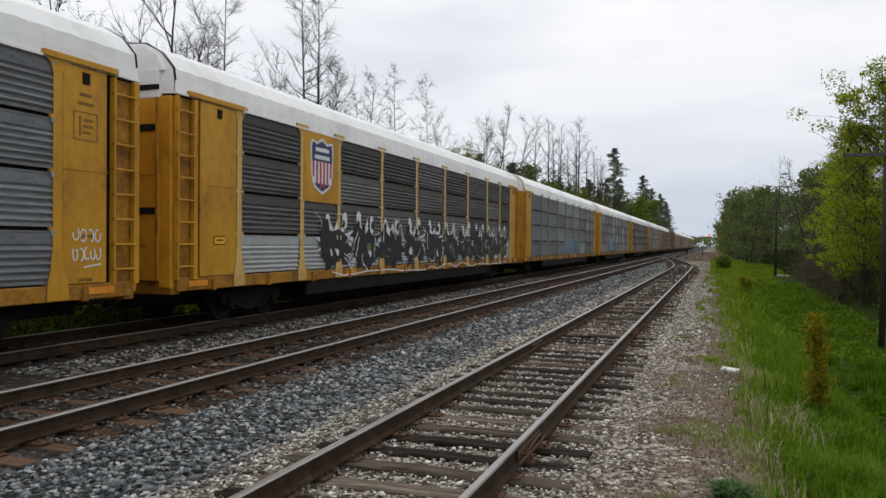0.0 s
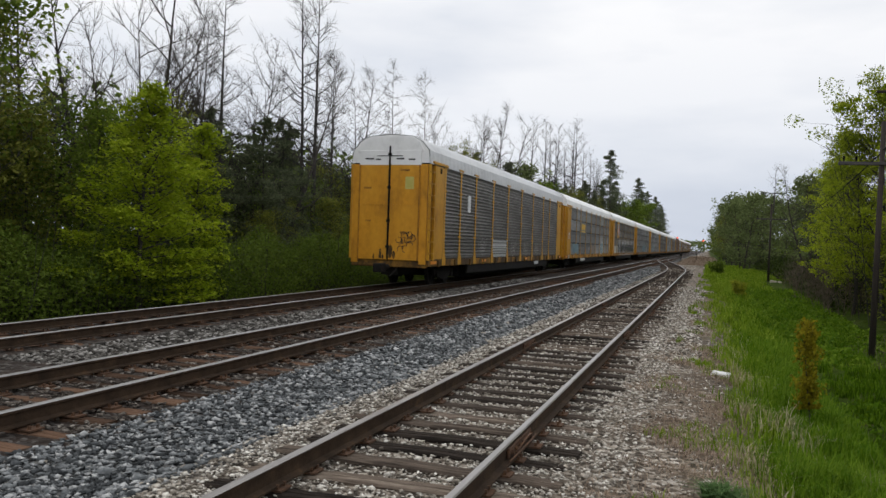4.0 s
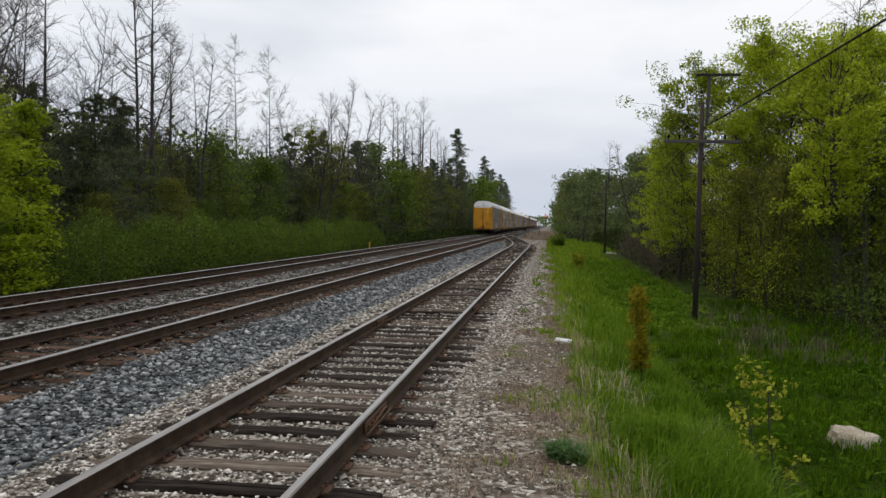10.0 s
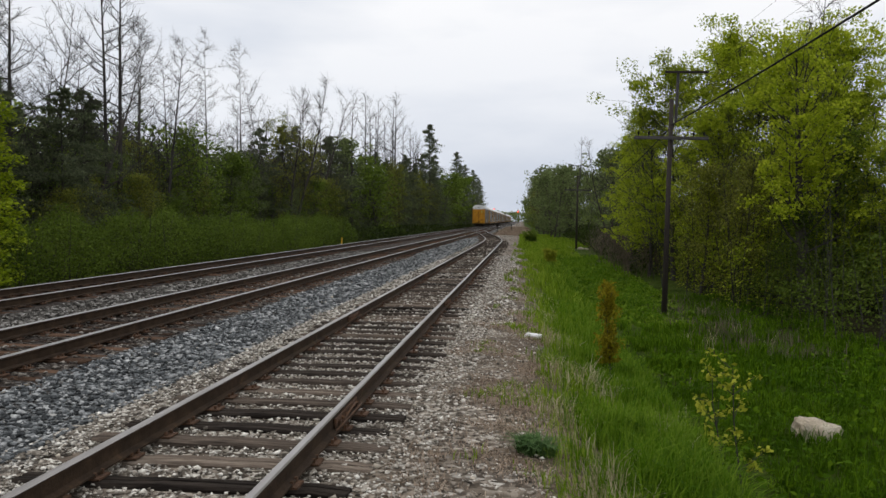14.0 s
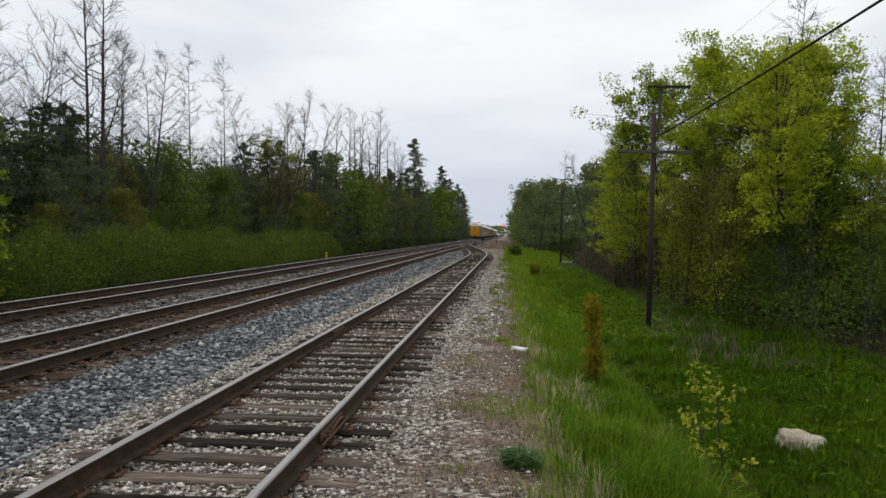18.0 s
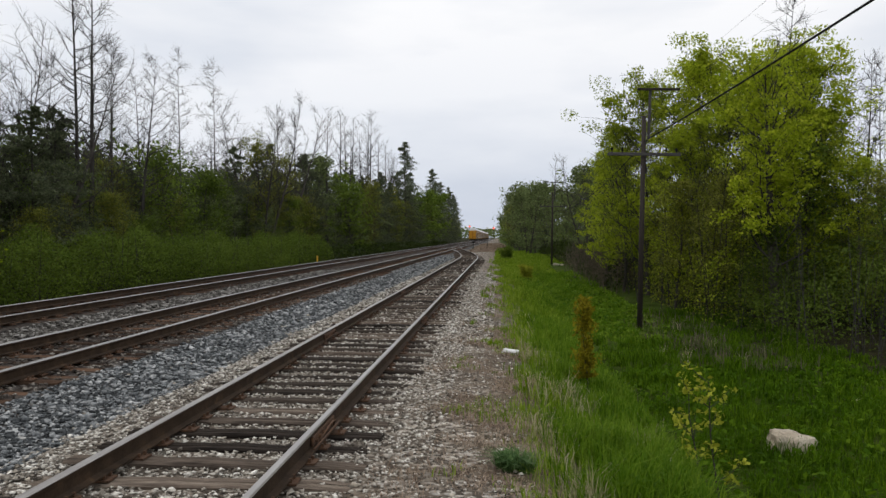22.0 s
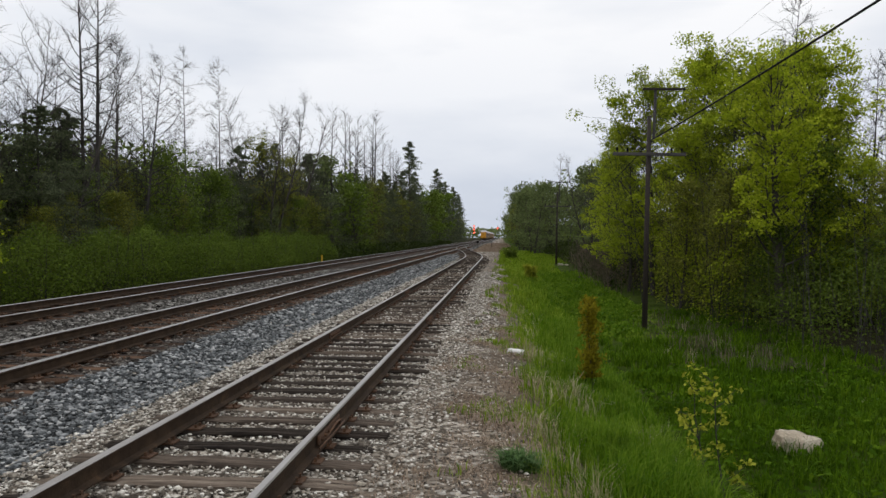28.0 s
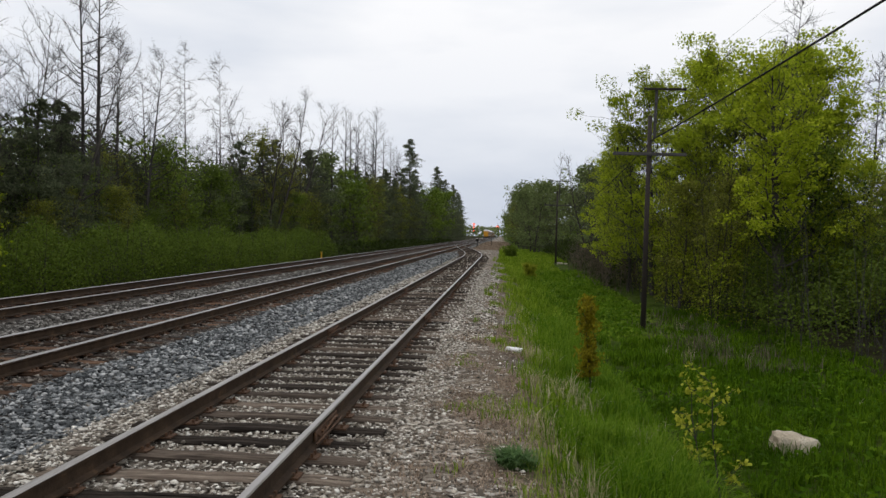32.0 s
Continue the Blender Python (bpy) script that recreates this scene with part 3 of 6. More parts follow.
GALV_DIM = noise_mat("streaked_dull_panel", [(0.25, (0.085, 0.08, 0.074)), (0.5, (0.2, 0.196, 0.188)), (0.75, (0.36, 0.36, 0.35))], 0.7, 0.6, 0.06, 30, metal=0.2, fine=0.6, stretch=(1, 0.35, 1.2))
SILL_GRIME = noise_mat("oily_sill", [(0.32, (0.012, 0.009, 0.007)), (0.47, (0.08, 0.042, 0.01)), (0.62, (0.3, 0.15, 0.02))], 1.2, 0.7, 0.1, 20, fine=0.5)
POST_SIDE = noise_mat("brown_post_flank", [(0.2, (0.1, 0.075, 0.04)), (0.8, (0.27, 0.21, 0.11))], 2, 0.7, 0.1, 20, fine=0.4)
CHALK = noise_mat("thin_white_spray", [(0.3, (0.22, 0.22, 0.215)), (0.7, (0.42, 0.42, 0.41))], 9, 0.7, 0)
LOGO_PALE = noise_mat("pale_patch_paint", [(0.3, (0.42, 0.36, 0.08)), (0.7, (0.5, 0.45, 0.14))], 6, 0.6, 0)
STENCIL = noise_mat("worn_brown_stencil", [(0.3, (0.12, 0.06, 0.015)), (0.55, (0.22, 0.11, 0.02)), (0.8, (0.4, 0.22, 0.03))], 20, 0.7, 0)
RUST_CAR = noise_mat("red_brown_car_panel", [(0.2, (0.06, 0.035, 0.028)), (0.8, (0.14, 0.08, 0.06))], 1, 0.7, 0.1, 20, fine=0.3, per_object=True)

CAR_LENGTH, CAR_PITCH = 27.4, 28.4
BAYS = [2.1, 4.8, 6.8, 9.7, 12.65, 15.6, 18.5, 21.4, 23.6, 25.6]
ROWS_Z = [(1.06, 1.87), (1.93, 2.76), (2.82, 3.59), (3.65, 4.48)]
MESHES = {}


def kept(key, make):
    if key not in MESHES:
        MESHES[key] = make()
    return MESHES[key]


def corrugated(width, z0, z1, mat, rib=None, n=5):
    """A steel panel, centred on its bay: a plain band over ribs that run lengthways, with rivets and latches."""
    def make():
        g = Geo()
        tall = n > 5
        prof, kind = [(0.014, z0), (0.014, z0 + 0.035)], [0]
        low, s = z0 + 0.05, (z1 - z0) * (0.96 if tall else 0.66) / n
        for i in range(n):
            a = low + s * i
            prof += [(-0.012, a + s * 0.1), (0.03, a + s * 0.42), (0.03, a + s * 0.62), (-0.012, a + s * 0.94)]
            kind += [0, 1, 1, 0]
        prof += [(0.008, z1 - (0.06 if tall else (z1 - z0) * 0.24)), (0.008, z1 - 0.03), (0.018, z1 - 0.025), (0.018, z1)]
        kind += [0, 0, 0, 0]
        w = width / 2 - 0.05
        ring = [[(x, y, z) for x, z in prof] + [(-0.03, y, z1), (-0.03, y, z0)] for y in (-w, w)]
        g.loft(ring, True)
        # rib crests are coloured lighter to paint in the light over dirtier troughs
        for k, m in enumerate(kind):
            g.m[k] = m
        for y in (-w + 0.05, w - 0.05):
            g.box(0.01, 0.045, y - 0.03, y + 0.03, z1 - 0.07, z1 + 0.02, 0, 1)
        for k in range(1, 5):
            y = -w + 2 * w * k / 5
            for q in ((1.9, 2.79, 3.62) if tall else ()):
                g.box(0.02, 0.036, y - 0.02, y + 0.02, q - 0.02, q + 0.02, 0, 0)
            g.box(0.006, 0.016, y - 0.014, y + 0.014, z1 - 0.12, z1 - 0.09, 0, 0)
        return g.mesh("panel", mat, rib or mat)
    return kept(("panel", round(width, 3), z0, n, mat.name, rib and rib.name), make)


def post_mesh(mat):
    def make():
        g = Geo()
        g.loft([[(-0.02, -w, z), (d, -w, z), (d, w, z), (-0.02, w, z)] for w, d, z in
                ((0.22, 0.06, 0.8), (0.2, 0.06, 1.06), (0.13, 0.05, 1.32), (0.092, 0.045, 1.62), (0.088, 0.045, 4.3), (0.14, 0.05, 4.42), (0.27, 0.06, 4.5), (0.29, 0.06, 4.6))])
        for z in (1.9, 2.79, 3.62):
            for y in (-0.1, 0.1):
                g.tube((0.0, y * 1.25, z), (0.055, y * 1.25, z), 0.035, sides=6)
        # the two flanks take a duller brown than the outer face
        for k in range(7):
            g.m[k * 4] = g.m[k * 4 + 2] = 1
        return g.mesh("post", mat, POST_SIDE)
    return kept(("post", mat.name), make)


def ladder_mesh():
    def make():
        g = Geo()
        g.box(0.0, 0.1, 0.0, 0.04, 1.0, 4.46, 0, 0)
        g.box(0.0, 0.085, 0.5, 0.62, 1.0, 4.46, 0, 0)
        for k in range(8):
            z = 1.25 + k * 0.42
            g.tube((0.085, 0.02, z), (0.085, 0.55, z), 0.019, sides=6, mat=0)
            g.box(0.03, 0.1, 0.0, 0.03, z - 0.03, z + 0.03, 0, 1)
        g.box(-0.05, -0.02, 0.03, 0.56, 1.0, 4.46, 0, 1)
        return g.mesh("ladder", YELLOW, YELLOW_DEEP)
    return kept("ladder", make)


ROOF_LINE = [(-1.5, 4.5), (-1.49, 4.72), (-1.46, 4.96), (-1.2, 5.27), (-0.85, 5.46), (0, 5.53), (0.85, 5.46), (1.2, 5.27), (1.46, 4.96), (1.49, 4.72), (1.5, 4.5)]


def roof_mesh(mat):
    def make():
        g = Geo()
        prof = ROOF_LINE
        rings = []
        n = 110
        for i in range(n + 1):
            y = CAR_LENGTH * i / n
            k = 0.0 if i % 2 else 0.032
            rings.append([(x * (1 + k * 0.35), y, z + k * (0.3 + 0.7 * (1 - abs(x) / 1.5))) for x, z in prof])
        g.loft(rings, False, closed=False)
        g.add([(x, 0.0, z) for x, z in prof], [tuple(range(len(prof)))], 1)
        g.add([(x, CAR_LENGTH, z) for x, z in prof], [tuple(range(len(prof) - 1, -1, -1))], 1)
        # dark gutter strip round each end of the hood
        for y in (0.0, CAR_LENGTH - 0.05):
            for (xa, za), (xb, zb) in zip(prof[1:-2], prof[2:-1]):
                g.add([(xa * 1.012, y, za + 0.022), (xb * 1.012, y, zb + 0.022), (xb * 1.012, y + 0.05, zb + 0.022), (xa * 1.012, y + 0.05, za + 0.022)], [(0, 1, 2, 3)], 2)
        # seam flanges along the eaves
        for s in (-1, 1):
            g.box(s * 1.52 - 0.03, s * 1.52 + 0.03, 0.0, CAR_LENGTH, 4.49, 4.53)
        return g.mesh("roof", mat, ROOF_WHITE, BLACK)
    return kept(("roof", mat.name), make)


def end_mesh(slots=True):
    """The end doors: white head, two leaves with ribs and dark slots."""
    def make():
        g = Geo()
        y = 0.0
        for s in (-1, 1):
            x0, x1 = (0.03, 1.2) if s > 0 else (-1.2, -0.03)
            g.box(x0, x1, -0.06, 0.05, 0.98, 4.42, 0.01, 0)
            g.box(x0, x1, -0.065, 0.05, 4.42, 4.95, 0.01, 1)
            for z in (2.25, 3.82) if slots else ():
                g.box(s * 0.86 - 0.27, s * 0.86 + 0.27, -0.08, -0.055, z - 0.02, z + 0.11, 0, 2)
            g.box(x0, x1, -0.075, -0.055, 2.98, 3.02, 0, 0)
            if slots:
                g.box(x0 + 0.2, x1, -0.08, -0.05, 4.57, 4.67, 0, 2)
        g.loft([[(x, y, z) for x, z in ((-1.3, 4.93), (1.3, 4.93), (1.12, 5.25), (0.8, 5.42), (-0.8, 5.42), (-1.12, 5.25))] for y in (-0.055, 0.04)], True, 1)
        for s in (-1, 1):
            g.box(s * 1.33 - 0.13, s * 1.33 + 0.13, -0.05, 0.06, 0.85, 4.45, 0.012, 0)
            g.box(s * 1.17 - 0.02, s * 1.17 + 0.02, -0.1, -0.05, 0.98, 4.42, 0, 3)
        g.tube((0, -0.09, 1.0), (0, -0.09, 5.1), 0.03, sides=6, mat=2)
        for z in (1.45, 2.4, 3.6, 4.8):
            g.box(-0.06, 0.06, -0.12, -0.05, z - 0.05, z + 0.05, 0, 2)
        for z in (4.75,):
            g.box(-0.5, 0.5, -0.085, -0.06, z - 0.012, z + 0.012, 0, 2)
        if not slots:
            for x, z, w in ((-0.8, 4.62, 0.35), (-0.45, 4.6, 0.2), (0.4, 4.62, 0.3), (0.85, 4.6, 0.25)):
                g.box(x - w / 2, x + w / 2, -0.07, -0.06, z, z + 0.05, 0, 2)
        # small stencilled marks, worn past reading
        for x, z, w in ((-0.85, 3.55, 0.3), (0.6, 4.2, 0.36), (-0.8, 2.35, 0.22), (0.62, 1.95, 0.3), (0.7, 1.6, 0.42)):
            g.box(x - w / 2, x + w / 2, -0.066, -0.06, z, z + 0.07, 0, 3)
        return g.mesh("end_door", END_SHADED, ROOF_WHITE, BLACK, YELLOW_DEEP)
    return kept(("end", slots), make)


def bogie_parts(car, y):
    g = kept("bogie", lambda: bogie_frame())
    b = part("bogie", g, car, "black cast steel bogie", pose(0, y, 0))
    for yy in (-0.88, 0.88):
        for s in (-1, 1):
            part("wheel", kept("wheel", wheel_mesh), b, m=pose(s * 0.76, yy, 0.42, 0, 0, 0))


def bogie_frame():
    g = Geo()
    for s in (-1, 1):
        g.loft([[(s * 0.98 + u, y, z0), (s * 0.98 + u, y, z1)][::1] + [(s * 0.98 - u, y, z1), (s * 0.98 - u, y, z0)]
                for u, y, z0, z1 in ((0.06, -1.2, 0.38, 0.62), (0.07, -0.8, 0.4, 0.68), (0.08, -0.35, 0.22, 0.75), (0.08, 0.35, 0.22, 0.75), (0.07, 0.8, 0.4, 0.68), (0.06, 1.2, 0.38, 0.62))])
        for yy in (-0.88, 0.88):
            g.tube((s * 0.95, yy, 0.42), (s * 1.1, yy, 0.42), 0.13, sides=10)
        for yy in (-0.18, 0.0, 0.18):
            g.tube((s * 0.98, yy, 0.3), (s * 0.98, yy, 0.62), 0.07, sides=8)
    g.box(-1.0, 1.0, -0.2, 0.2, 0.4, 0.7, 0.02)
    for yy in (-0.88, 0.88):
        g.tube((-0.95, yy, 0.42), (0.95, yy, 0.42), 0.07, sides=8)
    return g.mesh("bogie", BLACK)


def wheel_mesh():
    g = Geo()
    n = 20
    ring = lambda r, x: [(x, r * math.cos(2 * math.pi * i / n), r * math.sin(2 * math.pi * i / n)) for i in range(n)]
    g.loft([ring(0.1, -0.07), ring(0.33, -0.03), ring(0.36, -0.07), ring(0.45, -0.07), ring(0.44, -0.035), ring(0.42, 0.06), ring(0.36, 0.06), ring(0.32, 0.0), ring(0.1, 0.05)])
    return g.mesh("wheel", BLACK)


def underframe_mesh(sill):
    def make():
        g = Geo()
        for s in (-1, 1):
            g.box(s * 1.46 - 0.06, s * 1.46 + 0.06, 0.1, CAR_LENGTH - 0.1, 0.78, 1.03, 0.015, 0)
            # black skirt below the sill, standing in for the shade there as well
            g.box(s * 1.43 - 0.05, s * 1.43 + 0.05, 5.2, CAR_LENGTH - 5.2, 0.42, 0.78, 0.01, 1)
            for k in range(13):
                y = 1.2 + k * 2.08
                g.box(s * 1.47 - 0.1, s * 1.47 + 0.1, y - 0.05, y + 0.05, 0.76, 1.0, 0, 0)
            for y in (0.7, 7.6, 16.2, 26.5):
                g.box(s * 1.53 - 0.012, s * 1.53 + 0.012, y - 0.3, y + 0.3, 0.86, 0.97, 0, 2)
        g.box(-1.4, 1.4, 0.15, CAR_LENGTH - 0.15, 0.88, 1.0, 0, 1)
        g.box(-0.33, 0.33, 0.2, CAR_LENGTH - 0.2, 0.42, 0.9, 0, 1)
        # low black box added to fill in the shade between the bogies
        g.box(-0.95, 0.95, 5.6, 21.8, 0.22, 0.75, 0, 1)
        for y, s in ((0.0, -1), (CAR_LENGTH, 1)):
            g.box(-1.45, 1.45, min(y, y - s * 0.25), max(y, y - s * 0.25), 0.72, 1.02, 0.02, 0)
            g.tube((0, y, 0.72), (0, y + s * 0.55, 0.72), 0.1, 0.09, 8, 1)
            g.box(-0.16, 0.16, min(y + s * 0.5, y + s * 0.98), max(y + s * 0.5, y + s * 0.98), 0.55, 0.86, 0.03, 1)
            g.tube((0.35, y, 0.65), (0.3, y + s * 0.5, 0.4), 0.03, sides=5, mat=1)
        return g.mesh("underframe", sill, BLACK, ORANGE)
    return kept(("underframe", sill.name), make)


def ribbon(g, pts, width, x, mat=0):
    """A sprayed line through (y, z) points on the car's side."""
    rows = []
    for i, (y, z) in enumerate(pts):
        (ya, za), (yb, zb) = pts[max(i - 1, 0)], pts[min(i + 1, len(pts) - 1)]
        d = math.hypot(yb - ya, zb - za) or 1
        a, b = -(zb - za) / d * width / 2, (yb - ya) / d * width / 2
        rows += [(x, y - a, z - b), (x, y + a, z + b)]
    g.add(rows, [(2 * i, 2 * i + 2, 2 * i + 3, 2 * i + 1) for i in range(len(pts) - 1)], mat)


def blob(g, y, z, w, h, x, r, mat=0, n=12):
    pts = [(x, y + w * math.cos(2 * math.pi * i / n) * r.uniform(0.8, 1.15), z + h * math.sin(2 * math.pi * i / n) * r.uniform(0.8, 1.15)) for i in range(n)]
    g.add(pts, [tuple(range(n))], mat)


def eave_plate(w):
    g = Geo()
    g.box(-0.03, 0.085, -w / 2 - 0.3, w / 2 + 0.12, 4.5, 4.6, 0.01)
    return g.mesh("eave_plate", YELLOW)


def spiky(g, y, z, w, h, x, r, mat, n=20, lo=0.5):
    pts = []
    for i in range(n):
        a = 2 * math.pi * i / n
        k = (lo + r.uniform(-0.12, 0.12)) if i % 2 else r.uniform(0.8, 1.2)
        pts.append((x, y + w * k * math.cos(a), z + h * k * math.sin(a)))
    g.add(pts, [tuple(range(n))], mat)


def spray_wild(r, y0, y1, z0, z1):
    """Interlocked jagged letters past reading: pale halo, black bodies, green fill and white highlights."""
    g = Geo()
    n = 10
    step, zm = (y1 - y0) / n, (z0 + z1) / 2
    for k in range(n):
        y = y0 + (k + 0.5) * step
        for j in range(2):
            blob(g, y + r.uniform(-0.7, 0.7), zm + r.uniform(-0.2, 0.45), r.uniform(0.25, 0.6), r.uniform(0.2, 0.45), 1.5365 + 0.0006 * (k % 2) + 0.0003 * j, r, 2)
        spiky(g, y, zm + 0.02, step * 0.6, (z1 - z0) * 0.5, 1.5385 + 0.0005 * (k % 3), r, 0, 26, 0.5)
        for j in (-1, 1):
            blob(g, y + j * step * 0.25 + r.uniform(-0.1, 0.1), z1 - 0.12 + r.uniform(-0.1, 0.12), 0.17, 0.24, 1.5401, r, 0)
            blob(g, y + j * step * 0.25, z1 - 0.16, 0.1, 0.13, 1.5407, r, 1)
        spiky(g, y + 0.05, zm - 0.13, step * 0.58, (z1 - z0) * 0.42, 1.5413 + 0.0004 * (k % 3), r, 1, 18, 0.74)
        blob(g, y - step * 0.3, zm + 0.1, 0.3, 0.5, 1.5425, r, 1)
        for j in range(2):
            blob(g, y + r.uniform(-0.5, 0.5), zm - r.uniform(0.0, 0.3), 0.16, 0.13, 1.5429 + 0.0003 * j, r, r.choice((0, 2)))
        for j in range(3):
            p = [(y + r.uniform(-0.85, 0.6), z1 - r.uniform(0.1, 0.5))]
            a = r.uniform(-1.9, -0.9)
            for s in range(5):
                p.append((p[-1][0] + 0.24 * math.cos(a), max(p[-1][1] + 0.24 * math.sin(a), z0 - 0.05)))
                a += r.uniform(-0.2, 0.75)
            ribbon(g, p, r.uniform(0.14, 0.24), 1.5437 + 0.0004 * j, 1)
        for j in range(7):
            p = [(y + r.uniform(-0.9, 0.9), r.uniform(z0 + 0.15, z1 - 0.1))]
            a = r.uniform(-2.2, 2.2)
            for s in range(4):
                p.append((p[-1][0] + math.cos(a) * 0.15, min(max(p[-1][1] + math.sin(a) * 0.15, z0 - 0.08), z1 + 0.1)))
                a += r.uniform(-0.3, 0.8)
            ribbon(g, p, r.uniform(0.02, 0.045), 1.5451 + 0.0004 * j, 2 if j > 4 else 0)
    # white underline that dips over the sill
    y, line_ = y0 + 0.8, []
    while y < y1:
        line_.append((y, z0 - 0.02 + r.uniform(-0.1, 0.08)))
        y += 0.7
    ribbon(g, line_, 0.04, 1.5537, 0)
    return g.mesh("spray_painting", WHITE_PAINT, BLACK_PAINT, GREEN_PAINT)


def spray_cloud(r, y, z, w, h, fill, outline):
    """A lumpy cup-like throw-up with a pale outline."""
    g = Geo()
    lumps = [(-0.36, -0.1, 0.24), (-0.22, 0.2, 0.26), (0.02, 0.24, 0.27), (0.25, 0.2, 0.25), (0.38, -0.06, 0.22), (0.22, -0.22, 0.28), (-0.05, -0.24, 0.3), (-0.24, -0.22, 0.26), (0.0, 0.0, 0.36)]
    for k, (a, b, q) in enumerate(lumps):
        blob(g, y + a * w, z + b * h, q * w * 0.62 + 0.05, q * h + 0.05, 1.5405 + 0.0004 * k, r, 0, 14)
        blob(g, y + a * w, z + b * h, q * w * 0.62, q * h, 1.5445 + 0.0004 * k, r, 1, 14)
    for q in (-0.28, 0.0, 0.26):
        ribbon(g, [(y + q * w, z + h * 0.3), (y + q * w + 0.06, z + h * 0.02), (y + q * w - 0.05, z - h * 0.3)], 0.03, 1.551)
    ribbon(g, [(y - w * 0.4, z + h * 0.12), (y, z + h * 0.04), (y + w * 0.42, z + h * 0.14)], 0.035, 1.5525)
    return g.mesh("spray_painting", outline, fill)


def spray_heart(r, y, z, s):
    g = Geo()
    heart = [(y + s * 0.062 * 16 * math.sin(t) ** 3, z + s * 0.043 * (13 * math.cos(t) - 5 * math.cos(2 * t) - 2 * math.cos(3 * t) - math.cos(4 * t))) for t in [k * math.pi / 14 for k in range(29)]]
    ribbon(g, [(a + 0.03 * math.sin(3 * b), b) for a, b in heart], 0.018, 1.548)
    for k in range(5):
        yy = y - s * 0.5 + k * s * 0.23
        loop = [(yy + 0.09 * math.cos(q * 0.9 + k) + 0.012 * q, z + r.uniform(0.13, 0.2) * math.sin(q * 0.9 + k)) for q in range(7)]
        ribbon(g, loop, 0.032, 1.552)
    ribbon(g, [(y - s * 0.5, z - 0.3), (y + s * 0.6, z - 0.24)], 0.03, 1.552)
    return g.mesh("spray_heart", CHALK)


def spray_scrawl(r, y, z, w, rows):
    """Rows of small looped strokes, past reading."""
    g = Geo()
    for row in range(rows):
        n = 4 + row
        for k in range(n):
            c, zz = y - w / 2 + w * (k + 0.5) / n, z - row * 0.3 + r.uniform(-0.02, 0.02)
            a0, turn = r.uniform(0, 6.28), r.uniform(3.5, 6.0)
            ribbon(g, [(c + w / n * 0.42 * math.cos(a0 + turn * q / 7), zz + 0.1 * math.sin(a0 + turn * q / 7)) for q in range(8)], 0.026, 1.537 + 0.001 * (k % 2))
    ribbon(g, [(y - w * 0.1, z - rows * 0.3 + 0.08), (y + w * 0.5, z - rows * 0.3 + 0.13)], 0.024, 1.5395)
    return g.mesh("spray_tag", WHITE_PAINT)


def spray_tag(r, y, z, w, h, mat, fill=None):
    g = Geo()
    if fill:
        for k in range(max(1, int(w / 0.6))):
            blob(g, y - w / 2 + 0.3 + k * 0.6, z, 0.42, h * 0.5, 1.5405 + 0.0012 * (k % 5), r, 1)
    for k in range(int(w * 5) + 3):
        yy = y + r.uniform(-w / 2, w / 2)
        a = r.uniform(0, 6.28)
        pts = [(yy + 0.16 * math.cos(a + 0.8 * i) * (1 + 0.1 * i), z + h * 0.42 * math.sin(a + 0.8 * i)) for i in range(6)]
        ribbon(g, pts, 0.035, 1.549 + 0.002 * (k % 2))
    return g.mesh("spray_tag", mat, fill or mat)


def shield_mesh(y, z):
    """A blue-headed shield over red and white stripes on a yellow plate."""
    g = Geo()
    g.box(1.5, 1.545, y - 0.95, y + 0.95, z - 0.98, z + 0.78, 0.01, 0)

    def shape(k, x, mat, lo=-1.0, hi=1.0):
        pts = [(-0.62, 0.42), (-0.56, 0.6), (-0.3, 0.54), (0, 0.66), (0.3, 0.54), (0.56, 0.6), (0.62, 0.42), (0.58, -0.3), (0.42, -0.6), (0, -0.78), (-0.42, -0.6), (-0.58, -0.3)]
        g.add([(x, y + a * k, z + 0.0 + b * k) for a, b in pts], [tuple(range(12))], mat)
    shape(1.0, 1.549, 1)
    shape(0.9, 1.552, 2)
    for i in range(6):
        a = -0.47 + i * 0.188
        bot = -0.62 + 0.32 * (abs(a) / 0.5) ** 2
        g.add([(1.555, y + a - 0.047, z + bot), (1.555, y + a + 0.047, z + bot), (1.555, y + a + 0.047, z + 0.06), (1.555, y + a - 0.047, z + 0.06)], [(0, 1, 2, 3)], 3)
    g.add([(1.5535, y - 0.53, z - 0.5), (1.5535, y + 0.53, z - 0.5), (1.5535, y + 0.53, z + 0.06), (1.5535, y - 0.53, z + 0.06)], [(0, 1, 2, 3)], 1)
    for zz, w in ((0.36, 0.36), (0.17, 0.4)):
        g.add([(1.556, y - w, z + zz - 0.05), (1.556, y + w, z + zz - 0.05), (1.556, y + w, z + zz + 0.05), (1.556, y - w, z + zz + 0.05)], [(0, 1, 2, 3)], 1)
    return g.mesh("emblem", YELLOW, WHITE_PAINT, NAVY, RED)


def sprayed(name, data, car, label):
    """Sprayed strokes on a car, too many and too thin to pick apart."""
    ob = part(name, data, car, label)
    ob["kind"] = "stuff"
    return ob


def bars_mesh(items, *mats):
    """Flat marks [(y, z, w, h, mat)] standing 4 mm off the side."""
    g = Geo()
    for y, z, w, h, k in items:
        g.box(1.5, 1.548, y - w / 2, y + w / 2, z - h / 2, z + h / 2, 0, k)
    return g.mesh("marking", *mats)


def mark_row(car, label, y, z, step, count, w, h):
    for k in range(count):
        part("marking", kept(("mark", w, h), lambda: bars_mesh([(0, 0, w, h, 0)], WHITE_PAINT)), car, label, pose(0, y + step * k, z))


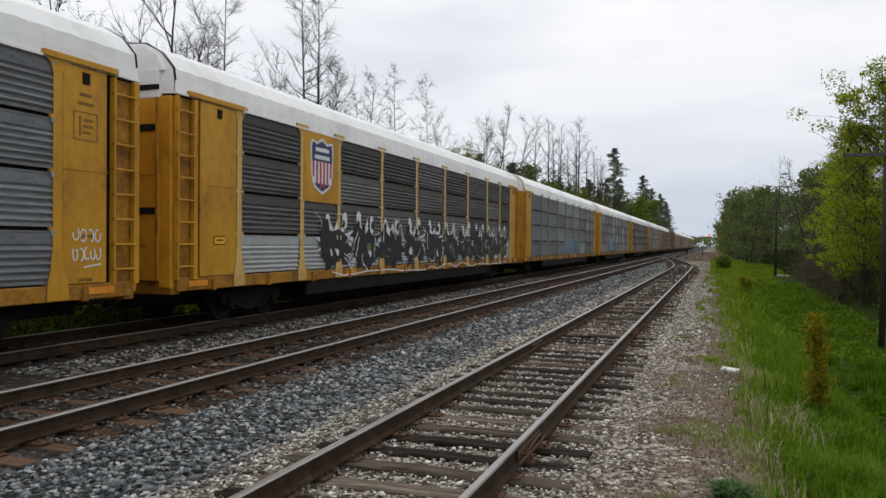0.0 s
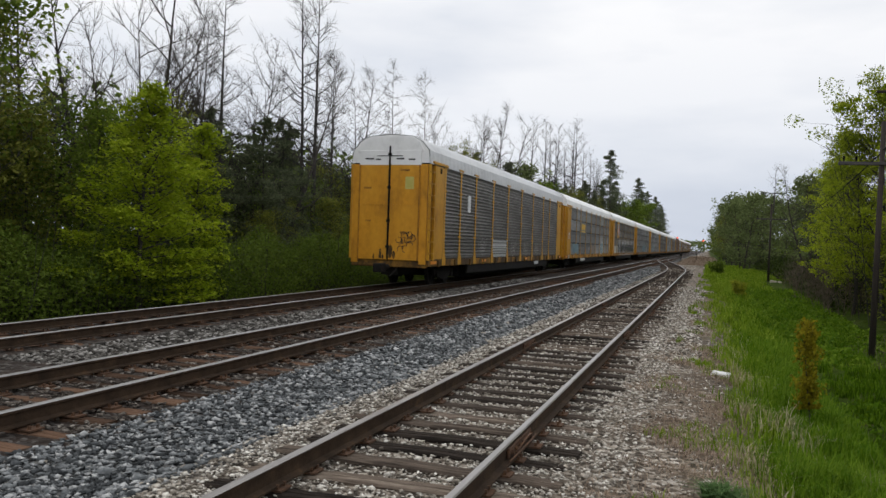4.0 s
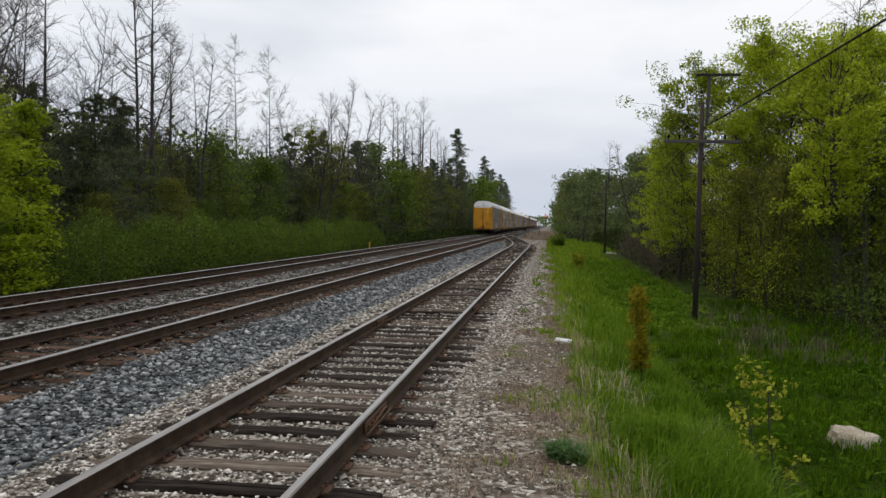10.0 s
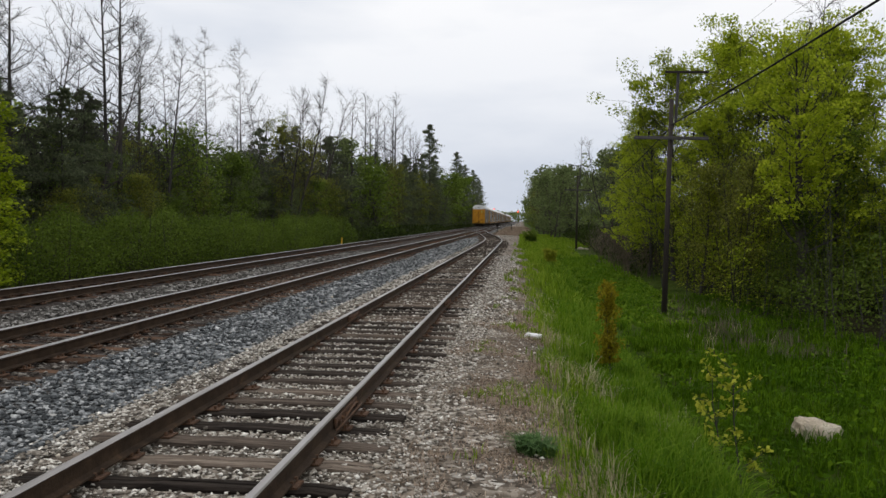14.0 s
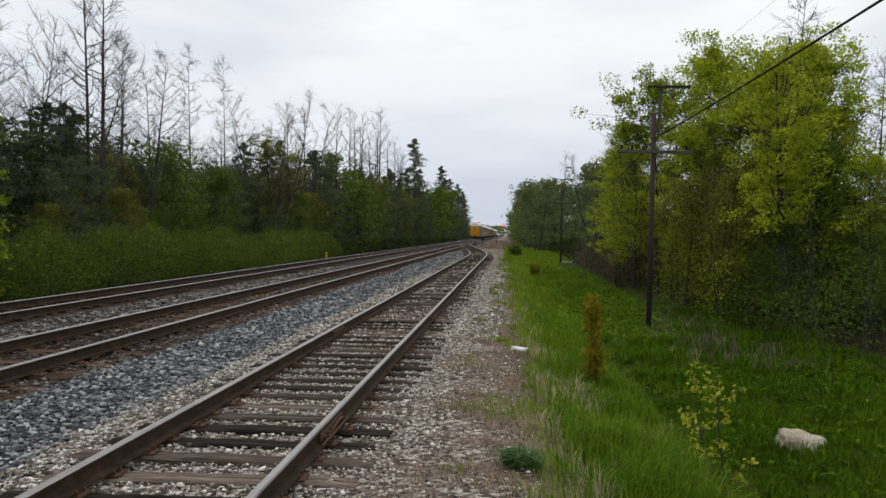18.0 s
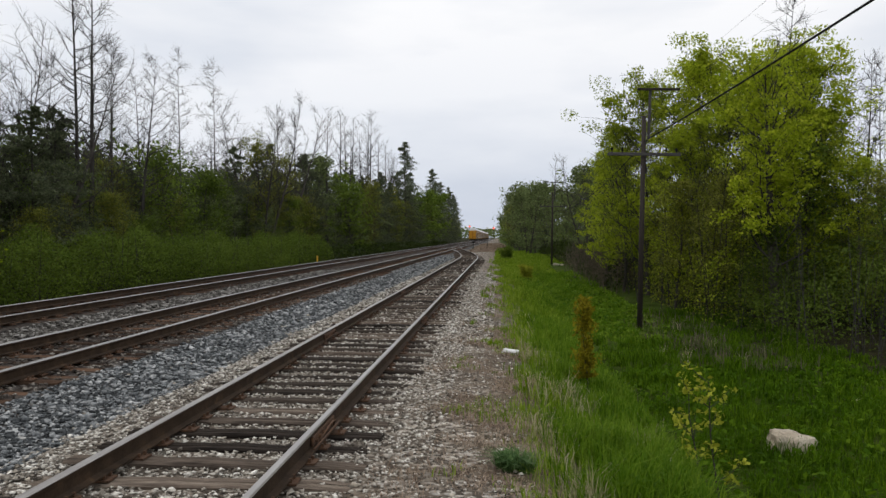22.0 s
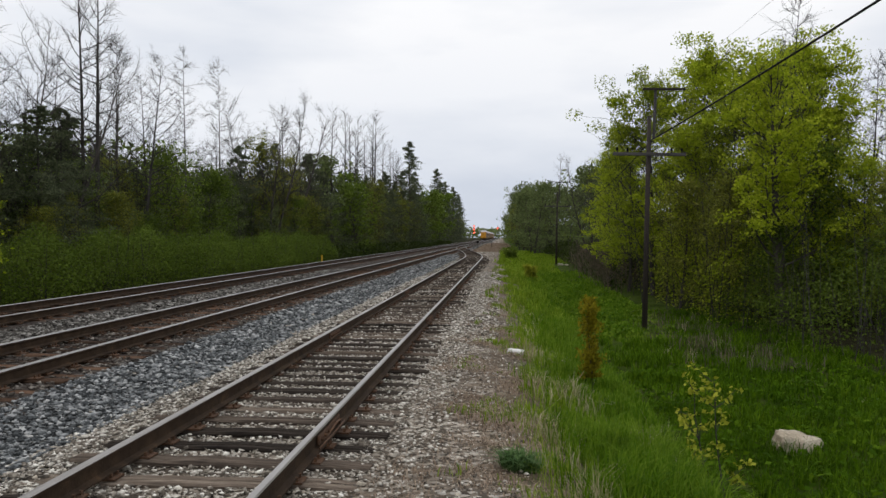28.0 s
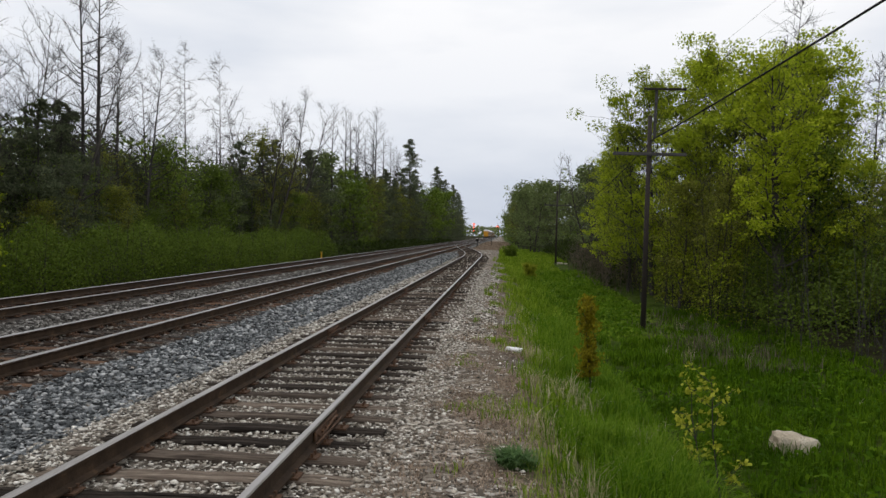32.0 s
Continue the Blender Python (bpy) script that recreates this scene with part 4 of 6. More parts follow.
def stencil_frame(car, y, z):
    """A framed block of worn stencilling, past reading."""
    g = Geo()
    for dy, dz, w, h in ((0, 0.22, 0.5, 0.018), (0, -0.22, 0.5, 0.018), (-0.25, 0, 0.018, 0.44), (0.25, 0, 0.018, 0.44), (-0.12, 0.0, 0.04, 0.3), (0.05, 0.1, 0.2, 0.04), (0.05, 0.0, 0.22, 0.04), (0.02, -0.1, 0.16, 0.04)):
        g.box(1.5, 1.536, y + dy - w / 2, y + dy + w / 2, z + dz - h / 2, z + dz + h / 2)
    part("stencil_frame", g.mesh("stencil_frame", STENCIL), car, "worn brown framed stencil")
    for dz, w in ((0.5, 0.26), (0.36, 0.34), (-1.75, 0.3), (-2.45, 0.3)):
        part("stencil", kept(("st", w), lambda: bars_mesh([(0, 0, w, 0.05, 0)], STENCIL)), car, "worn brown stencil", pose(-0.012, y, z + dz))


def build_car(label, panels, roof, lower=None, posts=True, cap=None, rib=None, turned=False, post_paint=YELLOW, tall=False, sill=None):
    bays = [CAR_LENGTH - q for q in BAYS[::-1]] if turned else BAYS
    car = thing("autorack_car", label, "rail car", "cars of the train")
    part("roof", roof_mesh(roof), car)
    part("underframe", underframe_mesh(sill or YELLOW_DEEP), car, "grimy side sills over a black underframe")
    bogie_parts(car, 3.4)
    bogie_parts(car, CAR_LENGTH - 3.4)
    e = end_mesh()
    part("end_door", end_mesh(False) if tall else e, car, "yellow end doors with a white head")
    part("end_door", e, car, m=pose(0, CAR_LENGTH, 0, 0, 0, 180))
    lad = ladder_mesh()
    for s in (1, -1):
        for y in (0.02, CAR_LENGTH - 0.64):
            part("ladder", lad, car, m=pose(1.48, y, 0) if s > 0 else pose(-1.48, y + 0.62, 0, 0, 0, 180))
        flip = 0 if s > 0 else 180
        ends = [0.66] + bays + [26.74]
        for i, (a, b) in enumerate(zip(ends, ends[1:])):
            mid = (a + b) / 2
            if i in (0, len(ends) - 2):
                w = round(b - a, 3)

                def solid():
                    g = Geo()
                    g.box(-0.02, 0.03, -w / 2 + 0.1, w / 2 - 0.1, 1.04, 4.48, 0.01)
                    g.box(0.025, 0.04, -w / 2 + 0.1, w / 2 - 0.1, 2.84, 2.87)
                    g.box(0.03, 0.055, -0.07, 0.07, 4.22, 4.4, 0, 2)
                    return g.mesh("end_panel", YELLOW, LOGO_YELLOW, BLACK)
                part("end_panel", kept(("solid", w), solid), car, "solid yellow panel", pose(s * 1.5, mid, 0, 0, 0, flip))
                part("eave_plate", kept(("eave", w), lambda: eave_plate(w)), car, "yellow plate along the eave", pose(s * 1.5, mid, 0, 0, 0, flip))
                continue
            for k, (z0, z1) in enumerate([(1.06, 4.48)] if tall else ROWS_Z):
                mat = lower if (lower and k == 0) else panels
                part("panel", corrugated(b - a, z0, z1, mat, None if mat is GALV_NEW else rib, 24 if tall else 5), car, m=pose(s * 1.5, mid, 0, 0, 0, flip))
        for y in bays:
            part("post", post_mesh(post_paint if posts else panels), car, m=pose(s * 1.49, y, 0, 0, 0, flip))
    # solid black box behind the panels, standing for the unlit inside
    g = Geo()
    g.box(-1.44, 1.44, 0.06, CAR_LENGTH - 0.06, 1.0, 4.5)
    part("body", g.mesh("body", BLACK), car, "black box standing for the unlit interior")
    if cap:
        g = Geo()
        for y in (0.0, CAR_LENGTH - 0.5):
            prof = [(-1.52, 4.5), (-1.5, 4.75), (-1.44, 5.02), (-1.21, 5.29), (-0.8, 5.49), (0, 5.58), (0.8, 5.49), (1.21, 5.29), (1.44, 5.02), (1.5, 4.75), (1.52, 4.5)]
            g.loft([[(x, yy, z) for x, z in prof] for yy in (y, y + 0.5)], False, closed=False)
        part("roof_cap", g.mesh("roof_cap", cap), car, "yellow roof end cap")
    return car


rc = random.Random(11)
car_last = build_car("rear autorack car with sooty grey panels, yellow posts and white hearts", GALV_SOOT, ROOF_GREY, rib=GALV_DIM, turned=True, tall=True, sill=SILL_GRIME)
for y, s in ((13.0, 0.85), (15.9, 0.85), (18.85, 0.8), (7.2, 0.7)):
    sprayed("spray_heart", spray_heart(rc, y, 1.62, s), car_last, "white sprayed heart outline")
part("bright_panel", corrugated(2.9, *ROWS_Z[0], GALV_NEW), car_last, "replaced bright panel", pose(1.512, 10.35, 0))
mark_row(car_last, "white stencilled mark", 18.6, 0.66, 0.2, 5, 0.11, 0.17)
part("number_panel", bars_mesh([(5.0, 3.3, 0.35, 0.7, 0)], WHITE_PAINT), car_last, "small white plate")
g = Geo()
for k in range(14):
    cx, cz, a = rc.uniform(0.42, 1.02), rc.uniform(1.35, 1.95), rc.uniform(0, 6.28)
    pts = [(cx + 0.12 * math.cos(a + 0.9 * i), cz + 0.13 * math.sin(a + 0.9 * i)) for i in range(5)]
    for (xa, za), (xb, zb) in zip(pts, pts[1:]):
        g.tube((xa, -0.064, za), (xb, -0.064, zb), 0.012, sides=4)
sprayed("spray_tag", g.mesh("spray_tag", BLACK_PAINT), car_last, "black scrawl on the end door")
g = Geo()
for k in range(9):
    cx, cz, w = rc.gauss(-0.05, 0.2), 1.05 + abs(rc.gauss(0, 0.35)), rc.uniform(0.04, 0.1)
    n = 9
    g.add([(cx + w * math.cos(2 * math.pi * i / n) * rc.uniform(0.6, 1.2), -0.0615 - 0.0004 * k, cz + 2.4 * w * math.sin(2 * math.pi * i / n) * rc.uniform(0.6, 1.2)) for i in range(n)], [tuple(range(n))])
sprayed("oil_stain", g.mesh("oil_stain", SILL_GRIME), car_last, "dark oily splashes by the coupler")
g = Geo()
g.box(0.62, 0.95, -0.067, -0.06, 3.55, 4.0)
part("faded_patch", g.mesh("faded_patch", LOGO_PALE), car_last, "pale green-yellow patch on the end door")
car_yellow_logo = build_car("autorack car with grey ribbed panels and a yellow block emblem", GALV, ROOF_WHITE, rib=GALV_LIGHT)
g = Geo()
g.box(1.49, 1.535, 6.95, 9.55, 2.74, 3.58, 0.01)
part("emblem_plate", g.mesh("emblem_plate", GALV), car_yellow_logo, "plain grey plate behind the emblem")
for q in (7.55, 8.2, 8.85):
    g = Geo()
    g.loft([[(x, q + a, 3.2 + b) for a, b in ((-0.26, -0.14), (-0.16, -0.24), (0.16, -0.24), (0.26, -0.14), (0.26, 0.14), (0.16, 0.24), (-0.16, 0.24), (-0.26, 0.14))] for x in (1.53, 1.55)])
    part("emblem", g.mesh("emblem", LOGO_YELLOW), car_yellow_logo, "plain yellow emblem block")
g = Geo()
g.box(1.53, 1.55, 7.2, 9.2, 2.79, 2.89)
part("emblem", g.mesh("emblem", LOGO_YELLOW), car_yellow_logo, "yellow emblem underline")
stencil_frame(car_yellow_logo, 26.17, 3.55)
sprayed("spray_tag", spray_scrawl(rc, 26.2, 1.82, 0.62, 2), car_yellow_logo, "white sprayed scrawl")
mark_row(car_yellow_logo, "white stencilled mark", 7.3, 0.64, 0.225, 10, 0.1, 0.2)
sprayed("spray_painting", spray_tag(rc, 4.6, 1.5, 2.8, 0.8, BLUE_PAINT, BLUE_PAINT), car_yellow_logo, "pale blue spray paint")
sprayed("spray_tag", spray_tag(rc, 13.9, 1.5, 2.6, 0.8, PEACH_PAINT), car_yellow_logo, "faded tan spray lettering")
sprayed("spray_painting", spray_cloud(rc, 19.9, 1.58, 2.3, 1.05, BLUE_PAINT, WHITE_PAINT), car_yellow_logo, "pale blue spray cloud with a white outline")
sprayed("spray_tag", spray_scrawl(rc, 11.6, 1.5, 0.5, 1), car_yellow_logo, "white spray tag")
sprayed("spray_tag", spray_tag(rc, 1.5, 2.4, 0.4, 0.5, WHITE_PAINT), car_yellow_logo, "white spray tag")
sprayed("spray_tag", spray_tag(rc, 1.4, 0.9, 0.9, 0.3, WHITE_PAINT), car_yellow_logo, "white spray tag")
car_shield = build_car("autorack car with dark ribbed panels, a shield emblem and large graffiti", GALV_DARK, ROOF_WHITE, lower=GALV_NEW, rib=GALV, post_paint=YELLOW_FADED)
part("emblem", shield_mesh(5.8, 3.72), car_shield, "blue, red and white shield emblem")
g = Geo()
g.box(1.53, 1.537, 1.2, 1.6, 1.66, 1.84, 0, 1)
g.box(1.53, 1.54, 1.22, 1.58, 1.68, 1.82, 0, 0)
g.box(1.53, 1.542, 1.28, 1.52, 1.74, 1.77, 0, 1)
part("placard", g.mesh("placard", LOGO_YELLOW, BLACK), car_shield, "yellow placard with a black border")
sprayed("spray_painting", spray_wild(rc, 5.6, 25.0, 0.92, 2.4), car_shield, "black, white and green graffiti")
car_grey = build_car("autorack car with light grey ribbed panels and yellow roof caps", GALV, ROOF_WHITE, posts=False, cap=YELLOW, rib=GALV_LIGHT)
sprayed("spray_painting", spray_tag(rc, 15.0, 1.6, 6.0, 1.1, NAVY, BLUE_PAINT), car_grey, "dark blue graffiti")
car_plain = build_car("autorack car with grey ribbed panels and white roof", GALV, ROOF_WHITE, posts=False, rib=GALV_LIGHT)
sprayed("spray_painting", spray_tag(rc, 9.0, 1.7, 3.5, 1.4, BLUE_PAINT, BLUE_PAINT), car_plain, "blue graffiti")
car_sooty = build_car("autorack car with sooty ribbed panels far up the train", GALV_DARK, ROOF_WHITE, posts=False, rib=GALV)
car_brown = build_car("red-brown autorack car at the head of the train", RUST_CAR, RUST_CAR, posts=False)
TRAIN = [car_last, car_yellow_logo, car_shield, car_grey, car_plain, car_sooty]
TRAIN += [copy_thing(car_plain, pose(0, 0, 0)), copy_thing(car_sooty, pose(0, 0, 0)), car_brown]
TRAIN += [copy_thing(k, pose(0, 0, 0)) for k in (car_plain, car_sooty, car_plain, car_plain, car_sooty, car_plain, car_sooty)]
# seconds, and how far the train's rear has come along the far track
TRAIN_RUN = [(0, -44.3), (0.5, -35.5), (1, -27.1), (1.5, -18.4), (2, -9.0), (2.5, 0.05), (4.5, 36.0), (6, 62), (7, 79.4), (9, 114), (11, 148.5), (14, 201), (17, 254), (20, 308), (23, 364), (27, 440), (32, 537)]


def motions():
    for i, car in enumerate(TRAIN):
        walk(car, [(t, pose(X_FAR, y + i * CAR_PITCH - (0.3 if i == 0 else 0.0), 0.06)) for t, y in TRAIN_RUN])


# ---- plants ----
def tubes_np(p0, p1, r0, r1, k):
    """Open tapered tubes between arrays of points."""
    d = p1 - p0
    d = d / np.maximum(np.linalg.norm(d, axis=1, keepdims=True), 1e-6)
    ref = np.where(np.abs(d[:, 2:3]) > 0.9, np.array([[1.0, 0, 0]]), np.array([[0, 0, 1.0]]))
    a = np.cross(d, ref)
    a /= np.linalg.norm(a, axis=1, keepdims=True)
    b = np.cross(d, a)
    ang = np.arange(k) * 2 * np.pi / k
    off = a[:, None, :] * np.cos(ang)[None, :, None] + b[:, None, :] * np.sin(ang)[None, :, None]
    v = np.stack([p0[:, None, :] + off * r0[:, None, None], p1[:, None, :] + off * r1[:, None, None]], 1)
    n = len(p0)
    base = (np.arange(n) * 2 * k)[:, None]
    j = np.arange(k)[None, :]
    jn = (j + 1) % k
    f = np.stack([base + j, base + jn, base + k + jn, base + k + j], -1).reshape(-1, 4)
    return v.reshape(-1, 3), f


def leaves_np(rng, pts, size, flat=0.5, long=1.6):
    """Leaf blades: bent rhombs at the points, turned at random."""
    n = len(pts)
    nrm = rng.normal(size=(n, 3))
    nrm[:, 2] = np.abs(nrm[:, 2]) + flat
    nrm /= np.linalg.norm(nrm, axis=1, keepdims=True)
    a = np.cross(nrm, rng.normal(size=(n, 3)))
    a /= np.maximum(np.linalg.norm(a, axis=1, keepdims=True), 1e-6)
    b = np.cross(nrm, a)
    s = size * rng.uniform(0.6, 1.4, size=(n, 1))
    v = np.stack([pts - a * s * long / 2, pts + b * s * 0.5 + nrm * s * 0.12, pts + a * s * long / 2, pts - b * s * 0.5 + nrm * s * 0.12], 1)
    return v.reshape(-1, 3), np.arange(n * 4).reshape(n, 4)


class Wood:
    def __init__(self, seed):
        self.rng = np.random.default_rng(seed)
        self.seg, self.tips, self.level = [], [], 0

    def limb(self, p, d, length, r, n, wander, lift=0.0, end=0.25):
        p, d = np.array(p, float), np.array(d, float)
        pts = [p.copy()]
        for i in range(n):
            d = d + self.rng.normal(size=3) * wander + np.array([0, 0, lift])
            d /= np.linalg.norm(d)
            q = p + d * length / n
            ra, rb = r * (1 - (1 - end) * i / n), r * (1 - (1 - end) * (i + 1) / n)
            self.seg.append((*p, *q, ra, rb, self.level))
            p = q
            pts.append(p.copy())
        return pts, d

    def mesh(self, name, mat, k=5, levels=(0, 9)):
        s = np.array(self.seg)
        s = s[(s[:, 8] >= levels[0]) & (s[:, 8] <= levels[1])]
        big = s[:, 6] > 0.05
        parts_v, parts_f, o = [], [], 0
        for sel, sides in ((big, max(k, 6)), (~big, 3)):
            if sel.any():
                v, f = tubes_np(s[sel, 0:3], s[sel, 3:6], s[sel, 6], s[sel, 7], sides)
                parts_v.append(v)
                parts_f.append(f + o)
                o += len(v)
        return fast_mesh(name, np.concatenate(parts_v), np.concatenate(parts_f), mat)


def grow(seed, h, r, branches, reach, start=0.35, twigs=4, wander=0.06, lift=0.16, fork=1, up=0.6, lean=0.0, narrow=0.7, subs=2, shape=0, low=1.0):
    """A broadleaf skeleton: trunk or forked stems, limbs, twigs."""
    w = Wood(seed)
    g = w.rng
    for s in range(fork):
        w.level = 0
        d0 = np.array([g.normal() * 0.1 + (s - (fork - 1) / 2) * 0.16 + lean, g.normal() * 0.05, 1.0])
        trunk, _ = w.limb((s * 0.25 - (fork - 1) * 0.12, 0, -0.4), d0, h * g.uniform(0.92, 1.0) + 0.4, r, 12, wander * 0.6, 0.05, 0.08)
        trunk = np.array(trunk)
        for b in range(branches // fork):
            u = start + (1 - start) * ((b + g.uniform(0, 1)) / (branches // fork)) ** low
            u = min(u, 0.985)
            i = u * (len(trunk) - 1)
            k = int(i)
            p = trunk[k] + (trunk[k + 1] - trunk[k]) * (i - k)
            az = b * 2.4 + g.uniform(-0.5, 0.5)
            d = np.array([math.cos(az), math.sin(az), up + 0.5 * u])
            t01 = (u - start) / (1 - start)
            ln = reach * ((1 - narrow * t01) if not shape else 0.25 + 0.85 * math.sin(math.pi * min(1.0, 0.18 + 0.8 * t01))) * g.uniform(0.7, 1.2)
            w.level = 1
            pts, dd = w.limb(p, d, ln, max(r * 0.32 * (1 - 0.75 * u), 0.018), 4, 0.13, lift, 0.2)
            w.tips.append(pts[-1])
            for t in range(twigs):
                q = pts[g.integers(1, 5)]
                td = dd + g.normal(size=3) * 0.55
                w.level = 2
                tp, td2 = w.limb(q, td, ln * g.uniform(0.3, 0.55), 0.014, 2, 0.2, 0.1, 0.35)
                w.tips += tp[1:]
                w.level = 3
                for e in range(subs):
                    ep, _ = w.limb(tp[g.integers(1, 3)], td2 + g.normal(size=3) * 0.6, ln * g.uniform(0.12, 0.28), 0.008, 1, 0, 0, 0.5)
                    w.tips.append(ep[-1])
    return w


def make_tree(name, label, wood, bark, leaf=None, count=0, size=0.2, spread=0.5, category="tree", group="", clumps=0, flat=0.5):
    tree = thing(name, label, category, group)
    part("trunk", wood.mesh("trunk", bark, levels=(0, 1)), tree)
    if (not leaf or clumps) and max(q[8] for q in wood.seg) > 1:
        part("branchwork", wood.mesh("branchwork", bark, levels=(2, 9)), tree)["kind"] = "stuff"
    if leaf:
        tips = np.array(wood.tips)
        if clumps:
            tips = tips[wood.rng.integers(0, len(tips), clumps)]
            weight = np.repeat(wood.rng.uniform(0.6, 1.5, clumps)[:, None], 1, 1)
            pick = wood.rng.integers(0, clumps, count)
            pts = tips[pick] + np.clip(wood.rng.normal(size=(count, 3)), -1.5, 1.5) * spread * weight[pick] * np.array([1, 1, 0.6])
        else:
            pts = tips[wood.rng.integers(0, len(tips), count)] + np.clip(wood.rng.normal(size=(count, 3)), -1.6, 1.6) * spread * np.array([1, 1, 0.7])
        pts[:, 2] = np.maximum(pts[:, 2], 0.25)
        v, f = leaves_np(wood.rng, pts, size, flat)
        part("crown", fast_mesh("crown", v, f, leaf), tree)
    return tree


def conifer(seed, h, r, reach, count, size=0.3, bare=0.12, whorl=3.6):
    """A spruce or pine: whorls of drooping boughs hung with needle sprays."""
    w = Wood(seed)
    g = w.rng
    trunk, _ = w.limb((0, 0, -0.4), (0, 0, 1), h + 0.4, r, 10, 0.004, 0, 0.06)
    trunk = np.array(trunk)
    pts = []
    n = int(h * whorl)
    for b in range(n):
        u = bare + (1 - bare) * b / n
        z = h * u
        p = np.array([np.interp(z, trunk[:, 2], trunk[:, 0]), np.interp(z, trunk[:, 2], trunk[:, 1]), z])
        az = g.uniform(0, 6.283)
        ln = reach * (1 - u) ** 0.65 * g.uniform(0.45, 1.2) + 0.12
        w.level = 1
        bp, _ = w.limb(p, (math.cos(az), math.sin(az), 0.15), ln, 0.03, 3, 0.08, -0.05, 0.3)
        for k in range(max(3, int(count / n))):
            s = g.uniform(0.15, 1.05)
            i = min(int(s * 3), 2)
            q = bp[i] + (bp[i + 1] - bp[i]) * (s * 3 - i)
            pts.append(q + g.normal(size=3) * np.array([0.24, 0.24, 0.11]) * (0.3 + ln * 0.35))
    w.tips = pts
    v, f = leaves_np(g, np.array(pts), size, 0.2, 3.0)
    return w, fast_mesh("crown", v, f, NEEDLE)


def make_conifer(seed, label, *args, **kw):
    w, crown = conifer(seed, *args, **kw)
    tree = thing("conifer", label, "conifer tree", "conifers by the line")
    part("trunk", w.mesh("trunk", BARK_DARK), tree)
    part("crown", crown, tree)
    return tree


def plant(x, y, scale=1.0, turn=0.0, lean=0.0, sz=None):
    return pose(x, y, float(ground_z(x, y)) - 0.05, lean, 0, turn) @ Matrix.Diagonal((scale, scale, sz or scale, 1))


def bare_wood(seed, h, r, reach, first=0.4, n=36, rise=0.3, twigs=5, fork=1, spread=0.3, curve=0.1, taper=0.7, fine=3):
    """A leafless skeleton: stems, limbs that turn upwards, side shoots and fine twigs."""
    w = Wood(seed)
    g = w.rng
    for s in range(fork):
        w.level = 0
        out = (s - (fork - 1) / 2) * spread
        way = (out + g.normal() * 0.02, g.normal() * (0.03 if fork == 1 else 0.16), 1.0)
        stem, _ = w.limb((out * 0.3, 0, -0.4), way, h * (1 if s == 0 else g.uniform(0.78, 0.98)) + 0.4, r * (1 if fork == 1 else 0.72), 14, 0.012 if fork == 1 else 0.03, 0.02, 0.06)
        stem = np.array(stem)
        count = n // fork
        for b in range(count):
            t = (b + g.uniform(0, 1)) / count
            i = min(first + (1 - first) * t, 0.985) * 14
            k = int(i)
            p = stem[k] + (stem[k + 1] - stem[k]) * (i - k)
            az = g.uniform(0, 6.283)
            ln = reach * (1 - taper * t ** 1.3) * g.uniform(0.45, 1.25)
            w.level = 1
            pts, _ = w.limb(p, (math.cos(az), math.sin(az), rise + 0.4 * t), ln, max(r * 0.3 * (1 - 0.7 * t), 0.018), 5, 0.12, curve, 0.25)
            for q in range(twigs):
                j = g.integers(1, 6)
                d = pts[j] - pts[j - 1]
                w.level = 2
                tp, td = w.limb(pts[j], d / np.linalg.norm(d) + g.normal(size=3) * 0.5, ln * g.uniform(0.2, 0.45) + 0.15, 0.012, 3, 0.15, 0.08, 0.45)
                w.tips += tp[1:]
                w.level = 3
                for e in range(fine):
                    w.limb(tp[g.integers(1, 4)], td + g.normal(size=3) * 0.55, g.uniform(0.2, 0.6), 0.0055, 1, 0, 0, 0.5)
    return w


BARE = "tall bare grey tree with thin upright branches, still leafless"
OLIVE = "slender tree hazed with small olive spring leaves"
GREENT = "leafy dull-green tree at the edge of the woods"
LIMET = "broad tree with a crown of fresh lime-green spring leaves"
rt = random.Random(21)
bare_kinds = [make_tree("bare_tree", BARE, bare_wood(100 + k, 15, 0.14, 1.9 + 0.4 * k, 0.38, 40, 0.25), BARK, group="bare trees") for k in range(3)]
vase_kinds = [make_tree("bare_tree", "bare forked grey tree with a spreading leafless crown", bare_wood(110 + k, 14, 0.2, 3.3, 0.34, 40, 0.8, 8, 3, 0.36, 0.05, 0.6), BARK_DARK, group="bare trees") for k in range(2)]
birch_kinds = [make_tree("birch_tree", "thin pale-barked tree with short bare branches", bare_wood(120 + k, 15, 0.1, 1.6, 0.42, 36, 0.05, 6, curve=0.06), BARK_PALE, group="pale thin trees") for k in range(2)]
olive_kinds = [make_tree("budding_tree", OLIVE, grow(130 + k, 10, 0.11, 34, 2.3, 0.12, 4, 0.06, 0.15, shape=1), BARK, LEAF_OLIVE, 4600, 0.088, 0.26, group="budding trees", clumps=330) for k in range(2)]
green_kinds = [make_tree("leafy_tree", GREENT, grow(140 + k, 7.5, 0.11, 36, 2.3, 0.05, 4, 0.07, 0.12, shape=1), BARK_DARK, (LEAF_GREEN, LEAF_BRUSH, LEAF_OLIVE)[k], 5200, 0.1, 0.27, group="leafy trees") for k in range(3)]
sparse_kinds = [make_tree("sapling_tree", "slender young tree with sparse fresh green leaves", grow(180 + k, 9, 0.07, 26, 1.5, 0.18, 2, 0.05, 0.1, up=0.5, subs=1), BARK, (LEAF_GREEN, LEAF_FAR, LEAF_OLIVE)[k], 1900, 0.08, 0.24, group="young trees", clumps=150) for k in range(3)]
